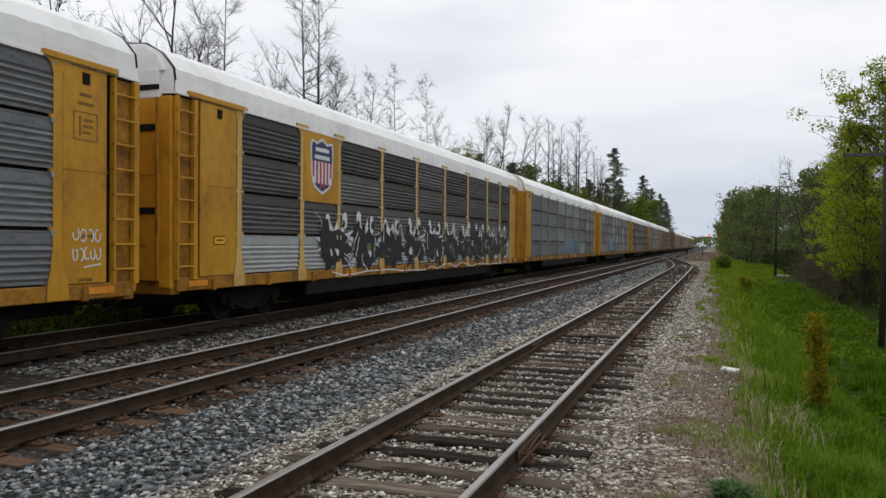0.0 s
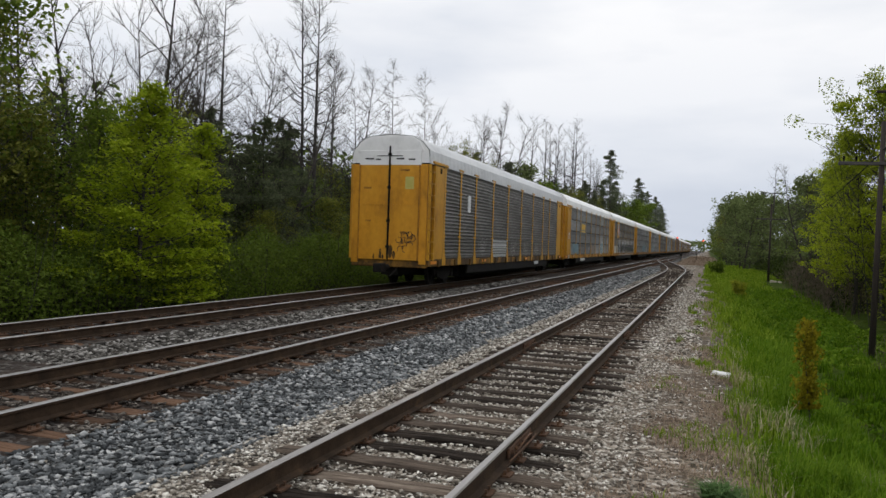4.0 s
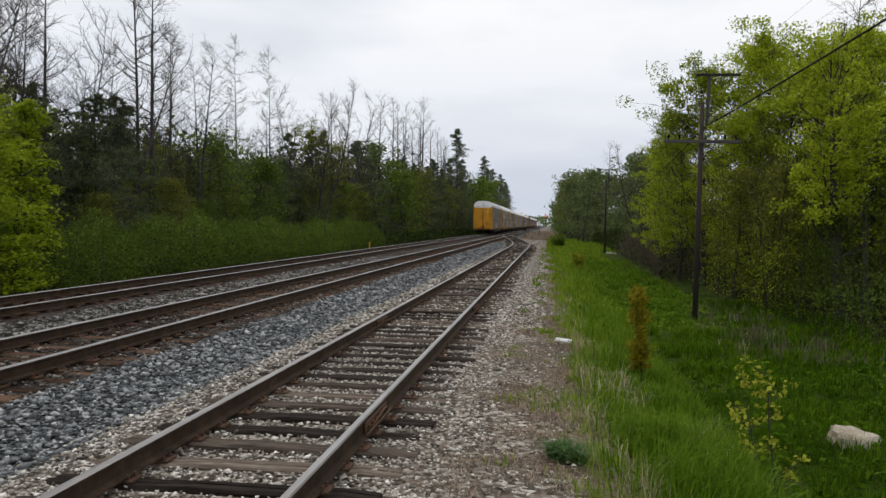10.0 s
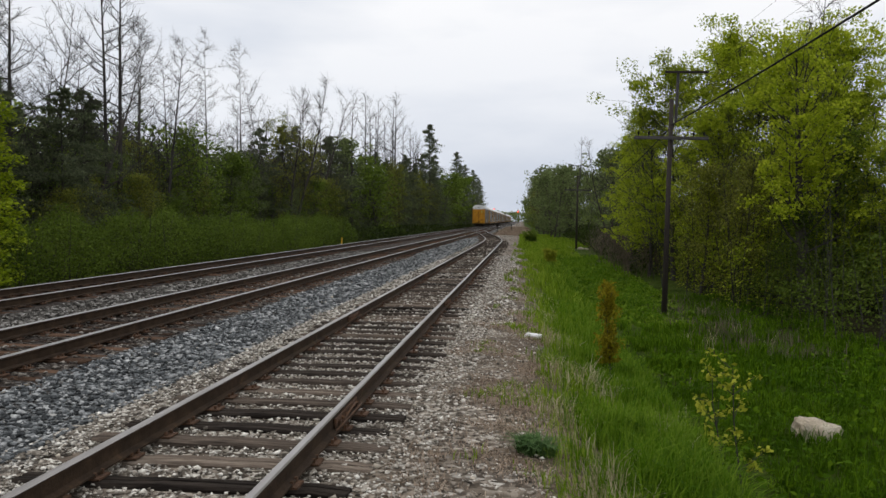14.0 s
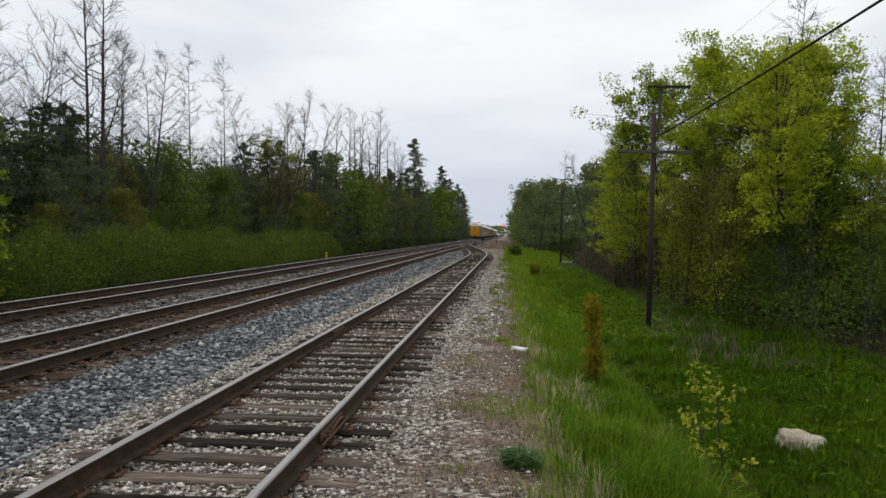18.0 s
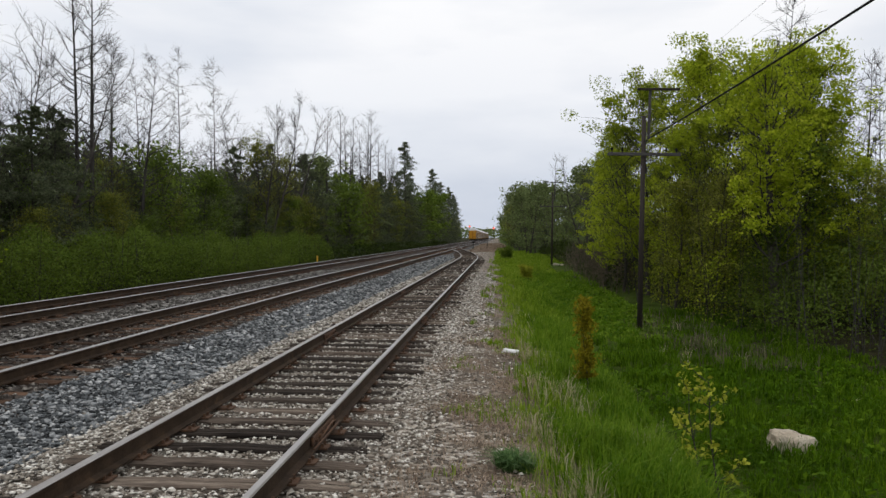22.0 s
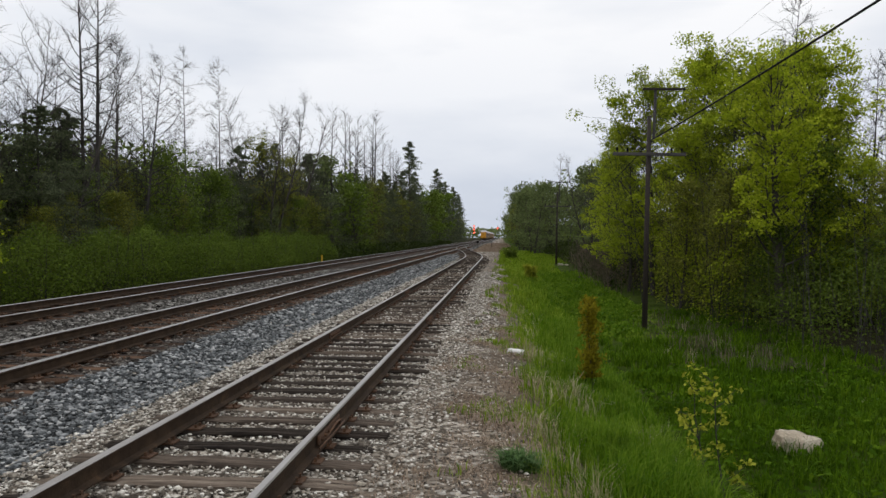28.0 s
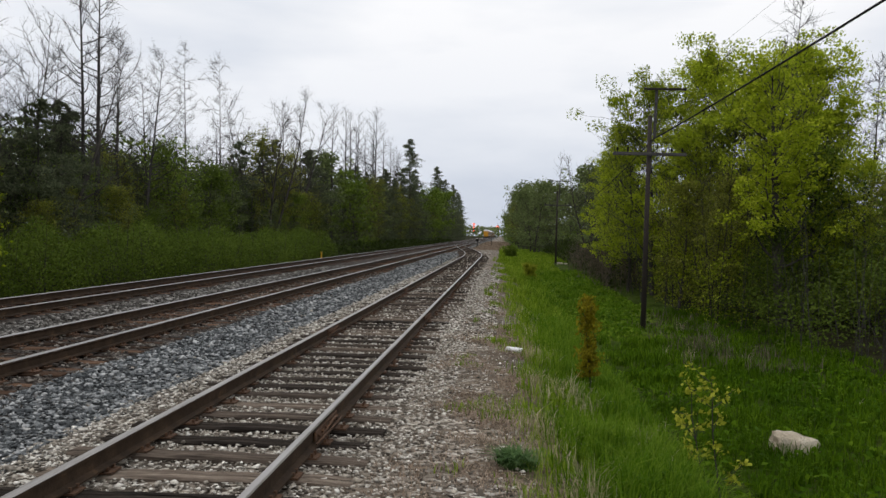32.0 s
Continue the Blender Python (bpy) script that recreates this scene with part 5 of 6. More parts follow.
far_kinds = [make_tree("leafy_tree", "distant leafy tree in the wooded edge", grow(145 + k, 9, 0.12, 26, 2.6, 0.08, 3, 0.07, 0.12, shape=1), BARK_DARK, (LEAF_FAR, LEAF_GREEN)[k], 1900, 0.2, 0.4, group="leafy trees", clumps=170) for k in range(2)]
spruce_kinds = [make_conifer(158 + k, "tall dark spruce at the end of the woods", 12, 0.16, 2.9 + 0.5 * k, 14000, size=0.055, bare=0.02, whorl=10) for k in range(2)]
dark_kinds = [make_conifer(150 + k, "dark green conifer with drooping boughs among bare trees", 12, 0.14, 3.9 + 0.6 * k, 8500, size=0.08, bare=0.04 + 0.05 * k, whorl=6) for k in range(2)]
far_bare = [make_tree("bare_tree", "distant bare grey tree rising over the woods", bare_wood(105 + k, 15, 0.17, 2.3, 0.4, 30, 0.3, 4, fine=1), BARK, group="bare trees") for k in range(2)]
far_dark = [make_conifer(155 + k, "distant dark conifer by the line", 12, 0.16, 3.1 + 0.5 * k, 6500, size=0.085, bare=0.03, whorl=7) for k in range(2)]
lime_kinds = [make_tree("lime_tree", LIMET, grow(170 + k, 11, 0.14, 50, 2.7, 0.14, 5, 0.05, 0.12, shape=1, up=0.5, subs=3), BARK, (LEAF_LIME, LEAF_MID, LEAF_LIME)[k], 19000, 0.074, 0.24, group="lime-green trees", clumps=230, flat=0.25) for k in range(3)]
def layered_maple(seed, h, reach, limbs, per):
    """A young maple whose limbs carry flat, layered sprays of leaves."""
    w = Wood(seed)
    g = w.rng
    stem = np.array(w.limb((0, 0, -0.4), (0, 0, 1), h + 0.4, 0.1, 10, 0.02, 0.02, 0.1)[0])
    pts = []
    for b in range(limbs):
        u = 0.08 + 0.9 * ((b + g.uniform(0, 1)) / limbs)
        z = h * u
        p = np.array([np.interp(z, stem[:, 2], stem[:, 0]), np.interp(z, stem[:, 2], stem[:, 1]), z])
        az = b * 2.4 + g.uniform(-0.4, 0.4)
        ln = (reach * (1 - u) ** 0.75 * min(1.0, 0.6 + 2.2 * u) + 0.3) * g.uniform(0.6, 1.15)
        w.level = 1
        bp = np.array(w.limb(p, (math.cos(az), math.sin(az), 0.12 + 0.9 * u * u), ln, 0.03, 5, 0.07, 0.03, 0.25)[0])
        n = int(per * (0.35 + ln / reach))
        i = g.uniform(0.25, 1.0, n) ** 0.7 * 5
        k = np.minimum(i.astype(int), 4)
        q = bp[k] + (bp[k + 1] - bp[k]) * (i - k)[:, None]
        wide = (0.1 + 0.16 * ln) * np.sin(np.pi * np.clip(i / 5.6, 0.1, 1))
        pts.append(q + g.normal(size=(n, 3)) * np.stack([wide, wide, np.full(n, 0.06)], 1))
    pts = np.concatenate(pts)
    pts[:, 2] = np.maximum(pts[:, 2], 0.25)
    tree = thing("maple_tree", "bright lime-green young maple at the brush edge", "tree", "young maples")
    part("trunk", w.mesh("trunk", BARK), tree)
    part("crown", fast_mesh("crown", *leaves_np(g, pts, 0.07, 1.5), LEAF_MAPLE), tree)
    return tree


layered_maple(160, 6.7, 2.45, 66, 330).matrix_basis = plant(-15.4, 18.8)
layered_maple(161, 6.0, 1.5, 48, 260).matrix_basis = plant(-16.2, 22.1)
USED = set()


def put(kinds, x, y, scale=1.0, sz=None, label=""):
    """One more tree of a kind; the first use of each moves the original."""
    k = rt.choice(kinds)
    turn, lean = rt.uniform(0, 360), rt.uniform(-1.2, 1.2)
    if k not in USED:
        USED.add(k)
        k.matrix_basis = plant(x, y, scale, turn, lean, sz)
        return k
    return copy_thing(k, plant(x, y, scale / k.scale.x, turn, lean))


# landmarks of the left skyline: kind, x, y, height over the stock
POLES, VASES = bare_kinds, vase_kinds
for kinds, x, y, s in ((POLES[0:1], -21, 38.6, 1.12), (POLES[1:2], -21.5, 40.4, 1.2), (POLES[2:3], -21, 44.8, 0.87), (POLES[1:2], -22, 47.8, 0.82), (birch_kinds[:1], -20.5, 50.2, 0.95), (birch_kinds[1:], -20.5, 56.3, 1.0),
                       (POLES[0:1], -24, 47.7, 0.98), (VASES[0:1], -20, 65.8, 1.06), (VASES[1:2], -22, 78, 1.15), (POLES[2:3], -20.8, 73.5, 0.98), (POLES[0:1], -21, 81.5, 1.03), (far_bare, -20.5, 93.6, 1.18), (far_bare, -21, 108.6, 1.27),
                       (far_bare, -20, 124.5, 1.48), (far_bare, -20.7, 121.5, 1.42), (far_bare, -21, 147.5, 1.3), (VASES[0:1], -22, 25.4, 0.95), (VASES[1:2], -21, 26.0, 0.98), (VASES[1:2], -25, 32.7, 0.84),
                       (POLES[0:1], -21.5, 31.3, 1.0), (VASES[0:1], -22, 33.8, 0.9), (VASES[1:2], -21, 35.0, 0.86), (POLES[1:2], -22, 36.8, 0.74), (birch_kinds[:1], -23, 45.4, 0.93), (POLES[0:1], -23, 22.0, 0.85)):
    put(kinds, x, y, s)
# the left woods: edge, middle and back rows
y = 3.0
while y < 340:
    near = y < 88
    tall = float(np.interp(y, [0, 22, 30, 46, 60, 90], [1.0, 0.95, 0.74, 0.66, 0.8, 0.95]))
    if near:
        put(green_kinds if rt.random() < 0.5 else sparse_kinds, rt.uniform(-21.5, -18.5), y + rt.uniform(-1, 1), rt.uniform(0.55, 0.95) * tall)
        put(rt.choice((olive_kinds, sparse_kinds, green_kinds)), rt.uniform(-27, -21), y + rt.uniform(-1, 1), rt.uniform(0.7, 1.05) * tall)
        put(sparse_kinds[:2], rt.uniform(-24, -18.5), y + rt.uniform(-1, 1), rt.uniform(0.5, 0.8) * tall)
    else:
        put(rt.choice((far_kinds, olive_kinds, far_dark)), rt.uniform(-22, -18), y + rt.uniform(-1, 1), rt.uniform(0.75, 1.05))
        put(rt.choice((far_kinds, far_dark, sparse_kinds)), rt.uniform(-28, -22), y + rt.uniform(-1, 1), rt.uniform(0.9, 1.2))
    if rt.random() < 0.12:
        put(dark_kinds if near else far_dark, rt.uniform(-26, -21), y + rt.uniform(-1, 1), rt.uniform(0.5, 0.7))
    put(bare_kinds * 2 + birch_kinds + vase_kinds if near else far_bare, rt.uniform(-36, -20.5), y + rt.uniform(-1.5, 1.5), rt.uniform(0.45, 0.8) if near else rt.uniform(0.7, 1.15))
    y += (2.4 if near else 5.0) * rt.uniform(0.8, 1.2)
# dark conifers that close the line of the woods
for x, y, s in ((-18.5, 158.5, 1.8), (-18.6, 167, 1.35), (-19.5, 151, 1.25), (-17.7, 211, 1.72), (-17.6, 222, 1.5), (-17.5, 240, 1.6), (-17.5, 276, 1.66), (-18, 292, 1.6), (-17.5, 312, 1.6), (-18, 332, 1.5), (-18, 256, 1.3), (-20.5, 180, 1.1), (-19, 137, 1.0), (-20, 116, 0.95)):
    put(spruce_kinds if s > 1.2 else far_dark, x, y, s)
for x, y, s in ((-19.5, 32.0, 0.66), (-20.2, 35.0, 0.7), (-21, 30.0, 0.68), (-21.5, 37.5, 0.62), (-23.5, 41, 0.75), (-21, 62, 0.8), (-21.2, 69, 0.9), (-20.5, 84, 0.95), (-20.2, 72, 0.7), (-22, 52, 0.5)):
    put(dark_kinds, x, y, s)
for y in range(104, 160, 6):
    put(rt.choice((far_kinds, olive_kinds, far_dark)), rt.uniform(-20, -18), y, rt.uniform(0.9, 1.15))
    put(far_bare, rt.uniform(-23, -19.5), y + 2, rt.uniform(1.15, 1.4))
for y in (176, 184, 192, 198, 204):
    put(far_kinds[1:], rt.uniform(-19, -17.2), y, rt.uniform(1.25, 1.5))
put(olive_kinds, -20, 68, 1.08)
put(olive_kinds, -20, 71, 1.0)
put(green_kinds[:1], -19.6, 47.2, 1.0)
put(green_kinds[1:2], -19.4, 51.5, 0.9)
put(far_kinds[:1], -22, 91, 1.2)
for k in range(12):
    put(sparse_kinds if k % 2 else green_kinds, rt.uniform(-25, -20.5), 40 + 2.4 * k, rt.uniform(0.6, 0.8) if k % 2 else rt.uniform(0.75, 0.95))
for x, y, s in ((-24, 45.5, 0.62), (-23.5, 49.5, 0.56), (-24.5, 55, 0.6), (-23, 60, 0.62)):
    put(dark_kinds, x, y, s)
# tall leafy trees at the end of the left woods
for x, y, s in ((-21.5, 18.0, 1.35), (-20.5, 14.0, 1.3), (-22.5, 15.5, 1.4), (-19.5, 20.4, 0.82)):
    put(green_kinds[:1], x, y, s)
for x, y, s in ((-20.0, 13.0, 1.05), (-23, 18, 1.2), (-19.2, 16, 0.85), (-18.5, 11.5, 0.9), (-24, 12, 1.2), (-19.6, 25.8, 0.74), (-20.5, 23.2, 0.7)):
    put(olive_kinds, x, y, s)
# the right woods
rt = random.Random(33)
big = make_tree("maple_tree", "tall half-leafed maple with a thick dark trunk beyond the ditch", grow(190, 8.9, 0.22, 40, 2.2, 0.26, 5, 0.05, 0.1, up=0.5, narrow=0.5), BARK_DARK, LEAF_LIME, 11000, 0.074, 0.22, clumps=150, flat=0.25)
big.matrix_basis = plant(9.5, 27.4)
for i, (x, y, s) in enumerate(((9.0, 40, 1.06), (7.8, 41.5, 1.0), (10.9, 43, 1.07), (11.95, 33, 0.97), (11.4, 36, 0.95), (11.7, 31.2, 0.9), (6.4, 48, 0.74), (6.9, 44, 0.82), (8.6, 36.5, 0.7), (12.4, 39, 1.0),
                              (9.9, 36, 0.8), (8.2, 55, 0.75), (8.2, 62, 0.72))):
    put(lime_kinds[i % 3:i % 3 + 1], x, y, s)
for kinds, x, y, s in ((bare_kinds[1:2], 10.6, 31, 0.8), (bare_kinds[0:1], 14.6, 33, 0.68), (birch_kinds[0:1], 15.4, 33, 0.66), (birch_kinds[1:2], 16.2, 31, 0.6), (vase_kinds[0:1], 7.5, 66, 0.66), (vase_kinds[1:2], 8.5, 74, 0.74), (vase_kinds[0:1], 7.6, 58, 0.6), (olive_kinds, 8.6, 34, 0.5), (olive_kinds, 12.5, 27, 0.5),
                       (green_kinds[1:2], 14, 24, 0.62), (green_kinds[:1], 12.4, 25, 0.6), (green_kinds[:1], 10.9, 28.5, 0.8), (green_kinds[1:2], 16.5, 24.5, 0.75), (sparse_kinds[:1], 16.8, 30, 0.6), (green_kinds[2:], 8.6, 31, 0.7), (lime_kinds[1:2], 11.4, 30, 0.7), (green_kinds[2:], 7.6, 34.5, 0.7), (lime_kinds[2:3], 12.4, 28, 0.5), (green_kinds[1:2], 9.4, 27.5, 0.5),
                       (green_kinds[1:2], 12.8, 23.6, 0.55), (green_kinds[1:2], 15.2, 27.5, 0.5), (green_kinds[:1], 13.4, 30, 0.6)):
    put(kinds, x, y, s)
y = 66.0
while y < 430:
    edge = float(np.interp(y, [60, 95, 106, 200, 430], [7.2, 8.0, 2.9, 2.2, 2.0]))
    put(rt.choice((far_kinds, far_kinds, far_kinds[:1], far_kinds[:1], olive_kinds)), edge + rt.uniform(0.8, 3.0), y, rt.uniform(0.8, 1.0) if y < 100 else rt.uniform(0.9, 1.2))
    if y < 260:
        put(rt.choice((far_kinds, olive_kinds, far_bare, far_dark)), edge + rt.uniform(3.5, 9), y + 2, rt.uniform(0.85, 1.1))
    y += rt.uniform(4, 7) if y < 200 else rt.uniform(9, 14)


def scatter(rng, n, x0, x1, y0, y1):
    return rng.uniform(x0, x1, n), rng.uniform(y0, y1, n)


def leaf_mass(name, label, seed, n, x0, x1, y0, y1, top, size, mat, category, stems=0, wood=None):
    """A thicket: leaves filling a lumpy volume over the ground, with thin stems."""
    rng = np.random.default_rng(seed)
    x, y = scatter(rng, n, x0, x1, y0, y1)
    u = (x - x0) / (x1 - x0)
    h = top * (0.74 + 0.12 * np.sin(y * 0.43 + x) * np.sin(x * 1.3 + y * 0.21) + 0.1 * np.sin(y * 1.5 + 2 * x) + 0.05 * np.sin(y * 3.9 - x)) * np.minimum(1, 0.45 + 3.0 * np.minimum(u, 1 - u))
    z = ground_z(x, y) + h * (1 - rng.uniform(0, 1, n) ** 1.8) + rng.normal(size=n) * 0.08
    v, f = leaves_np(rng, np.stack([x, y, z], 1), size)
    mass = thing(name, label, category, kind="stuff", data=fast_mesh(name, v, f, mat))
    if stems:
        x, y = scatter(rng, stems, x0 + 0.2, x1 - 0.2, y0, y1)
        p0 = np.stack([x, y, ground_z(x, y) - 0.1], 1)
        p1 = p0 + np.stack([rng.normal(size=stems) * 0.35, rng.normal(size=stems) * 0.35, top * rng.uniform(0.5, 1.1, stems)], 1)
        v, f = tubes_np(p0, p1, np.full(stems, 0.014), np.full(stems, 0.005), 3)
        part("stems", fast_mesh("stems", v, f, wood or BARK), mass)["kind"] = "stuff"
    return mass


leaf_mass("brush", "dense low green brush along the far track", 31, 160000, -19.0, -14.6, 2, 70, 3.0, 0.058, LEAF_HEDGE, "bushes", 500)
leaf_mass("brush", "low brush thinning out along the far track", 32, 16000, -19.0, -15.2, 70, 240, 1.8, 0.17, LEAF_DARK, "bushes", 700)
leaf_mass("undergrowth", "shaded undergrowth below the roadside trees", 33, 66000, 7.9, 21.0, 20.5, 46, 3.6, 0.056, LEAF_BRUSH, "bushes", 500)
leaf_mass("undergrowth", "low green undergrowth along the woods beyond the ditch", 34, 9000, 6.0, 10.0, 44, 118, 2.4, 0.15, LEAF_DARK, "bushes", 500)
leaf_mass("understorey", "olive-green young growth filling in below the crowns", 74, 42000, 7.4, 15.0, 28, 58, 5.6, 0.064, LEAF_MID, "bushes", 120)


def stem_haze(name, label, seed, n, x0, x1, y0, y1, h0, h1, mat, stout=0.024, forks=14):
    """Crowded thin leafless stems with a few upward forks each."""
    rng = np.random.default_rng(seed)
    x, y = scatter(rng, n, x0, x1, y0, y1)
    p = np.stack([x, y, ground_z(x, y) - 0.1], 1)
    h = rng.uniform(h0, h1, n)
    tip = p + np.stack([rng.normal(size=n) * 0.45, rng.normal(size=n) * 0.45, h], 1)
    a, b, ra, rb = [p], [tip], [np.full(n, stout)], [np.full(n, 0.005)]
    for k in range(forks):
        u = rng.uniform(0.35, 0.97, n)[:, None]
        q = p + (tip - p) * u
        az = rng.uniform(0, 6.283, n)
        ln = (h * rng.uniform(0.08, 0.2, n))[:, None]
        a.append(q)
        b.append(q + np.stack([np.cos(az), np.sin(az), rng.uniform(0.4, 1.3, n)], 1) * ln)
        ra.append(np.full(n, 0.008))
        rb.append(np.full(n, 0.003))
    v, f = tubes_np(np.concatenate(a), np.concatenate(b), np.concatenate(ra), np.concatenate(rb), 3)
    return thing(name, label, "thicket", kind="stuff", data=fast_mesh(name, v, f, mat))


stem_haze("bare_thicket", "grey haze of leafless young stems in the woods beyond the tracks", 71, 1300, -31, -20, 14, 110, 5.0, 10.0, BARK)
stem_haze("bare_thicket", "grey haze of leafless stems farther along the woods", 72, 500, -30, -19, 110, 300, 7.0, 13.0, BARK, 0.04)
stem_haze("bare_thicket", "leafless stems among the trees beyond the ditch", 73, 110, 6.6, 18, 27, 60, 3.0, 8.5, BARK)
stem_haze("bare_shrubs", "brown leafless shrubs at the foot of the trees", 35, 240, 5.4, 7.8, 42, 66, 1.2, 2.6, WEED_BROWN, 0.01)
leaf_mass("far_woods", "blue-green wooded horizon beyond the tracks", 36, 9000, -420, 420, 900, 980, 14, 2.4, LEAF_FAR, "woods", 0)
leaf_mass("deep_woods", "dim depths of the woods beyond the tracks", 37, 36000, -46, -29, 0, 150, 12.0, 0.36, LEAF_GREEN, "woods", 900)
leaf_mass("deep_woods", "thin green growth among the trunks beyond the tracks", 40, 21000, -28, -20.5, 10, 110, 8.0, 0.17, LEAF_FAR, "woods", 300)
leaf_mass("deep_woods", "dim depths of the woods farther along", 39, 9000, -46, -29, 150, 340, 11.5, 0.8, LEAF_GREEN, "woods", 300)
leaf_mass("deep_woods", "dim depths of the woods beyond the ditch", 38, 13000, 19, 40, 26, 300, 5.5, 0.5, LEAF_GREEN, "woods", 300)


# ---- pole line ----
def telegraph_pole(x, y, h, label, lean=0.0):
    base = float(ground_z(x, y))
    pole = thing("telegraph_pole", label, "telegraph pole", "poles of the old line", m=pose(x, y, base, 0, lean, 0))
    g = Geo()
    g.tube((0, 0, -0.3), (0, 0, h), 0.1, 0.072, 12)
    part("shaft", g.mesh("shaft", POLE_WOOD, smooth=True), pole)
    g = Geo()
    g.box(-1.25, 1.25, -0.2, -0.09, h - 1.4, h - 1.29, 0.012)
    part("crossarm", g.mesh("crossarm", POLE_GREY), pole, "silvered lower crossarm")
    g = Geo()
    g.tube((0.17, 0.04, h - 0.8), (0.2, 0.04, h + 0.95), 0.055, 0.05, 10)
    part("extension", g.mesh("extension", POLE_GREY), pole, "paler extension bolted to the shaft")
    g = Geo()
    g.box(-0.25, 1.2, -0.08, 0.0, h + 0.88, h + 0.96, 0.01)
    part("crossarm", g.mesh("crossarm", POLE_WOOD), pole)
    for s in (-1.1, -0.75, 0.75, 1.1):
        g = Geo()
        g.tube((s, -0.145, h - 1.29), (s, -0.145, h - 1.2), 0.018, sides=6)
        g.tube((s, -0.145, h - 1.22), (s, -0.145, h - 1.12), 0.04, 0.03, sides=8)
        part("insulator", g.mesh("insulator", BLACK), pole)
    return pole


for k, y in enumerate((28, 75, 122, 169, 216, 263)):
    telegraph_pole(4.95 if k == 0 else 5.05, y, 7.5 if k == 0 else 6.9 - 0.1 * k, "dark weathered telegraph pole with crossarms in the ditch" if k == 0 else "distant dark telegraph pole with crossarms", 0.8 if k == 0 else 0.5)


def cable(a, b, sag, r, name="overhead_cable", label="black overhead cable strung from the pole"):
    g = Geo()
    a, b = Vector(a), Vector(b)
    pts = [a.lerp(b, i / 24) - Vector((0, 0, sag * 4 * (i / 24) * (1 - i / 24))) for i in range(25)]
    d = (b - a).normalized()
    u = d.orthogonal().normalized()
    w = d.cross(u)
    g.loft([[tuple(p + (u * math.cos(k * math.pi / 3) + w * math.sin(k * math.pi / 3)) * r) for k in range(6)] for p in pts])
    return thing(name, label, "cable", data=g.mesh(name, BLACK, smooth=True))


cable((5.05, 28, 5.1), (4.5, -19, 5.1), 0.27, 0.02)
cable((5.05, 28, 5.05), (5.05, 75, 4.4), 0.9, 0.018)
for x0, x1 in ((5.5, 5.6), (6.1, 7.0)):
    cable((x0, 28, 6.88), (x1, -19, 6.9), 0.3, 0.0028, "overhead_wire", "thin grey overhead wire from the top crossarm")

# ---- signals ----
LAMP_RED = glow_mat("red_signal_lens", (1.0, 0.12, 0.05), 6.0)


def signal_mast(x, y, h, lamps, label):
    z = float(ground_z(x, y))
    mast = thing("railway_signal", label, "railway signal", "signals", m=pose(x, y, z))
    g = Geo()
    g.tube((0, 0, -0.2), (0, 0, h), 0.09, sides=8)
    part("mast", g.mesh("mast", BLACK), mast)
    g = Geo()
    g.box(-0.35, 0.35, -0.3, 0.4, 0, 0.3, 0.03)
    part("base", g.mesh("base", STONE_PALE), mast)
    for q in lamps:
        g = Geo()
        g.box(-0.45, 0.45, -0.12, -0.06, q - 0.7, q + 0.7, 0.03)
        g.tube((0, -0.35, q + 0.28), (0, -0.1, q + 0.28), 0.26, sides=12)
        part("signal_head", g.mesh("signal_head", BLACK), mast)
        g = Geo()
        g.tube((0, -0.38, q), (0, -0.36, q), 0.3, sides=14)
        part("lens", g.mesh("lens", LAMP_RED), mast, "lit red lens")
    return mast


signal_mast(-15.8, 440, 8.7, (8.4, 6.6, 4.8), "black signal mast with three lit red lamps")
signal_mast(-2.6, 440, 8.4, (6.8,), "signal mast with one lit red lamp")


# ---- loose stones ----
def stones_np(rng, x, y, z, size):
    """Broken stones: jittered octahedra."""
    n = len(x)
    base = np.array([[1, 0, 0], [-1, 0, 0], [0, 1, 0], [0, -1, 0], [0, 0, 1], [0, 0, -1]], float)
    v = base[None] * rng.uniform(0.55, 1.25, (n, 6, 1)) + rng.normal(size=(n, 6, 3)) * 0.2
    q = rng.normal(size=(n, 4))
    q /= np.linalg.norm(q, axis=1, keepdims=True)
    w, a, b, c = q.T
    rot = np.stack([np.stack([1 - 2 * (b * b + c * c), 2 * (a * b - w * c), 2 * (a * c + w * b)], -1),
                    np.stack([2 * (a * b + w * c), 1 - 2 * (a * a + c * c), 2 * (b * c - w * a)], -1),
                    np.stack([2 * (a * c - w * b), 2 * (b * c + w * a), 1 - 2 * (a * a + b * b)], -1)], 1)
    v = np.einsum("nij,nkj->nki", rot, v) * np.array([1, 1, 0.5])
    v = v * size[:, None, None] + np.stack([x, y, z], 1)[:, None, :]
    tri = np.array([[0, 2, 4], [2, 1, 4], [1, 3, 4], [3, 0, 4], [2, 0, 5], [1, 2, 5], [3, 1, 5], [0, 3, 5]])
    f = (np.arange(n) * 6)[:, None, None] + tri[None]
    return v.reshape(-1, 3), f.reshape(-1, 3)


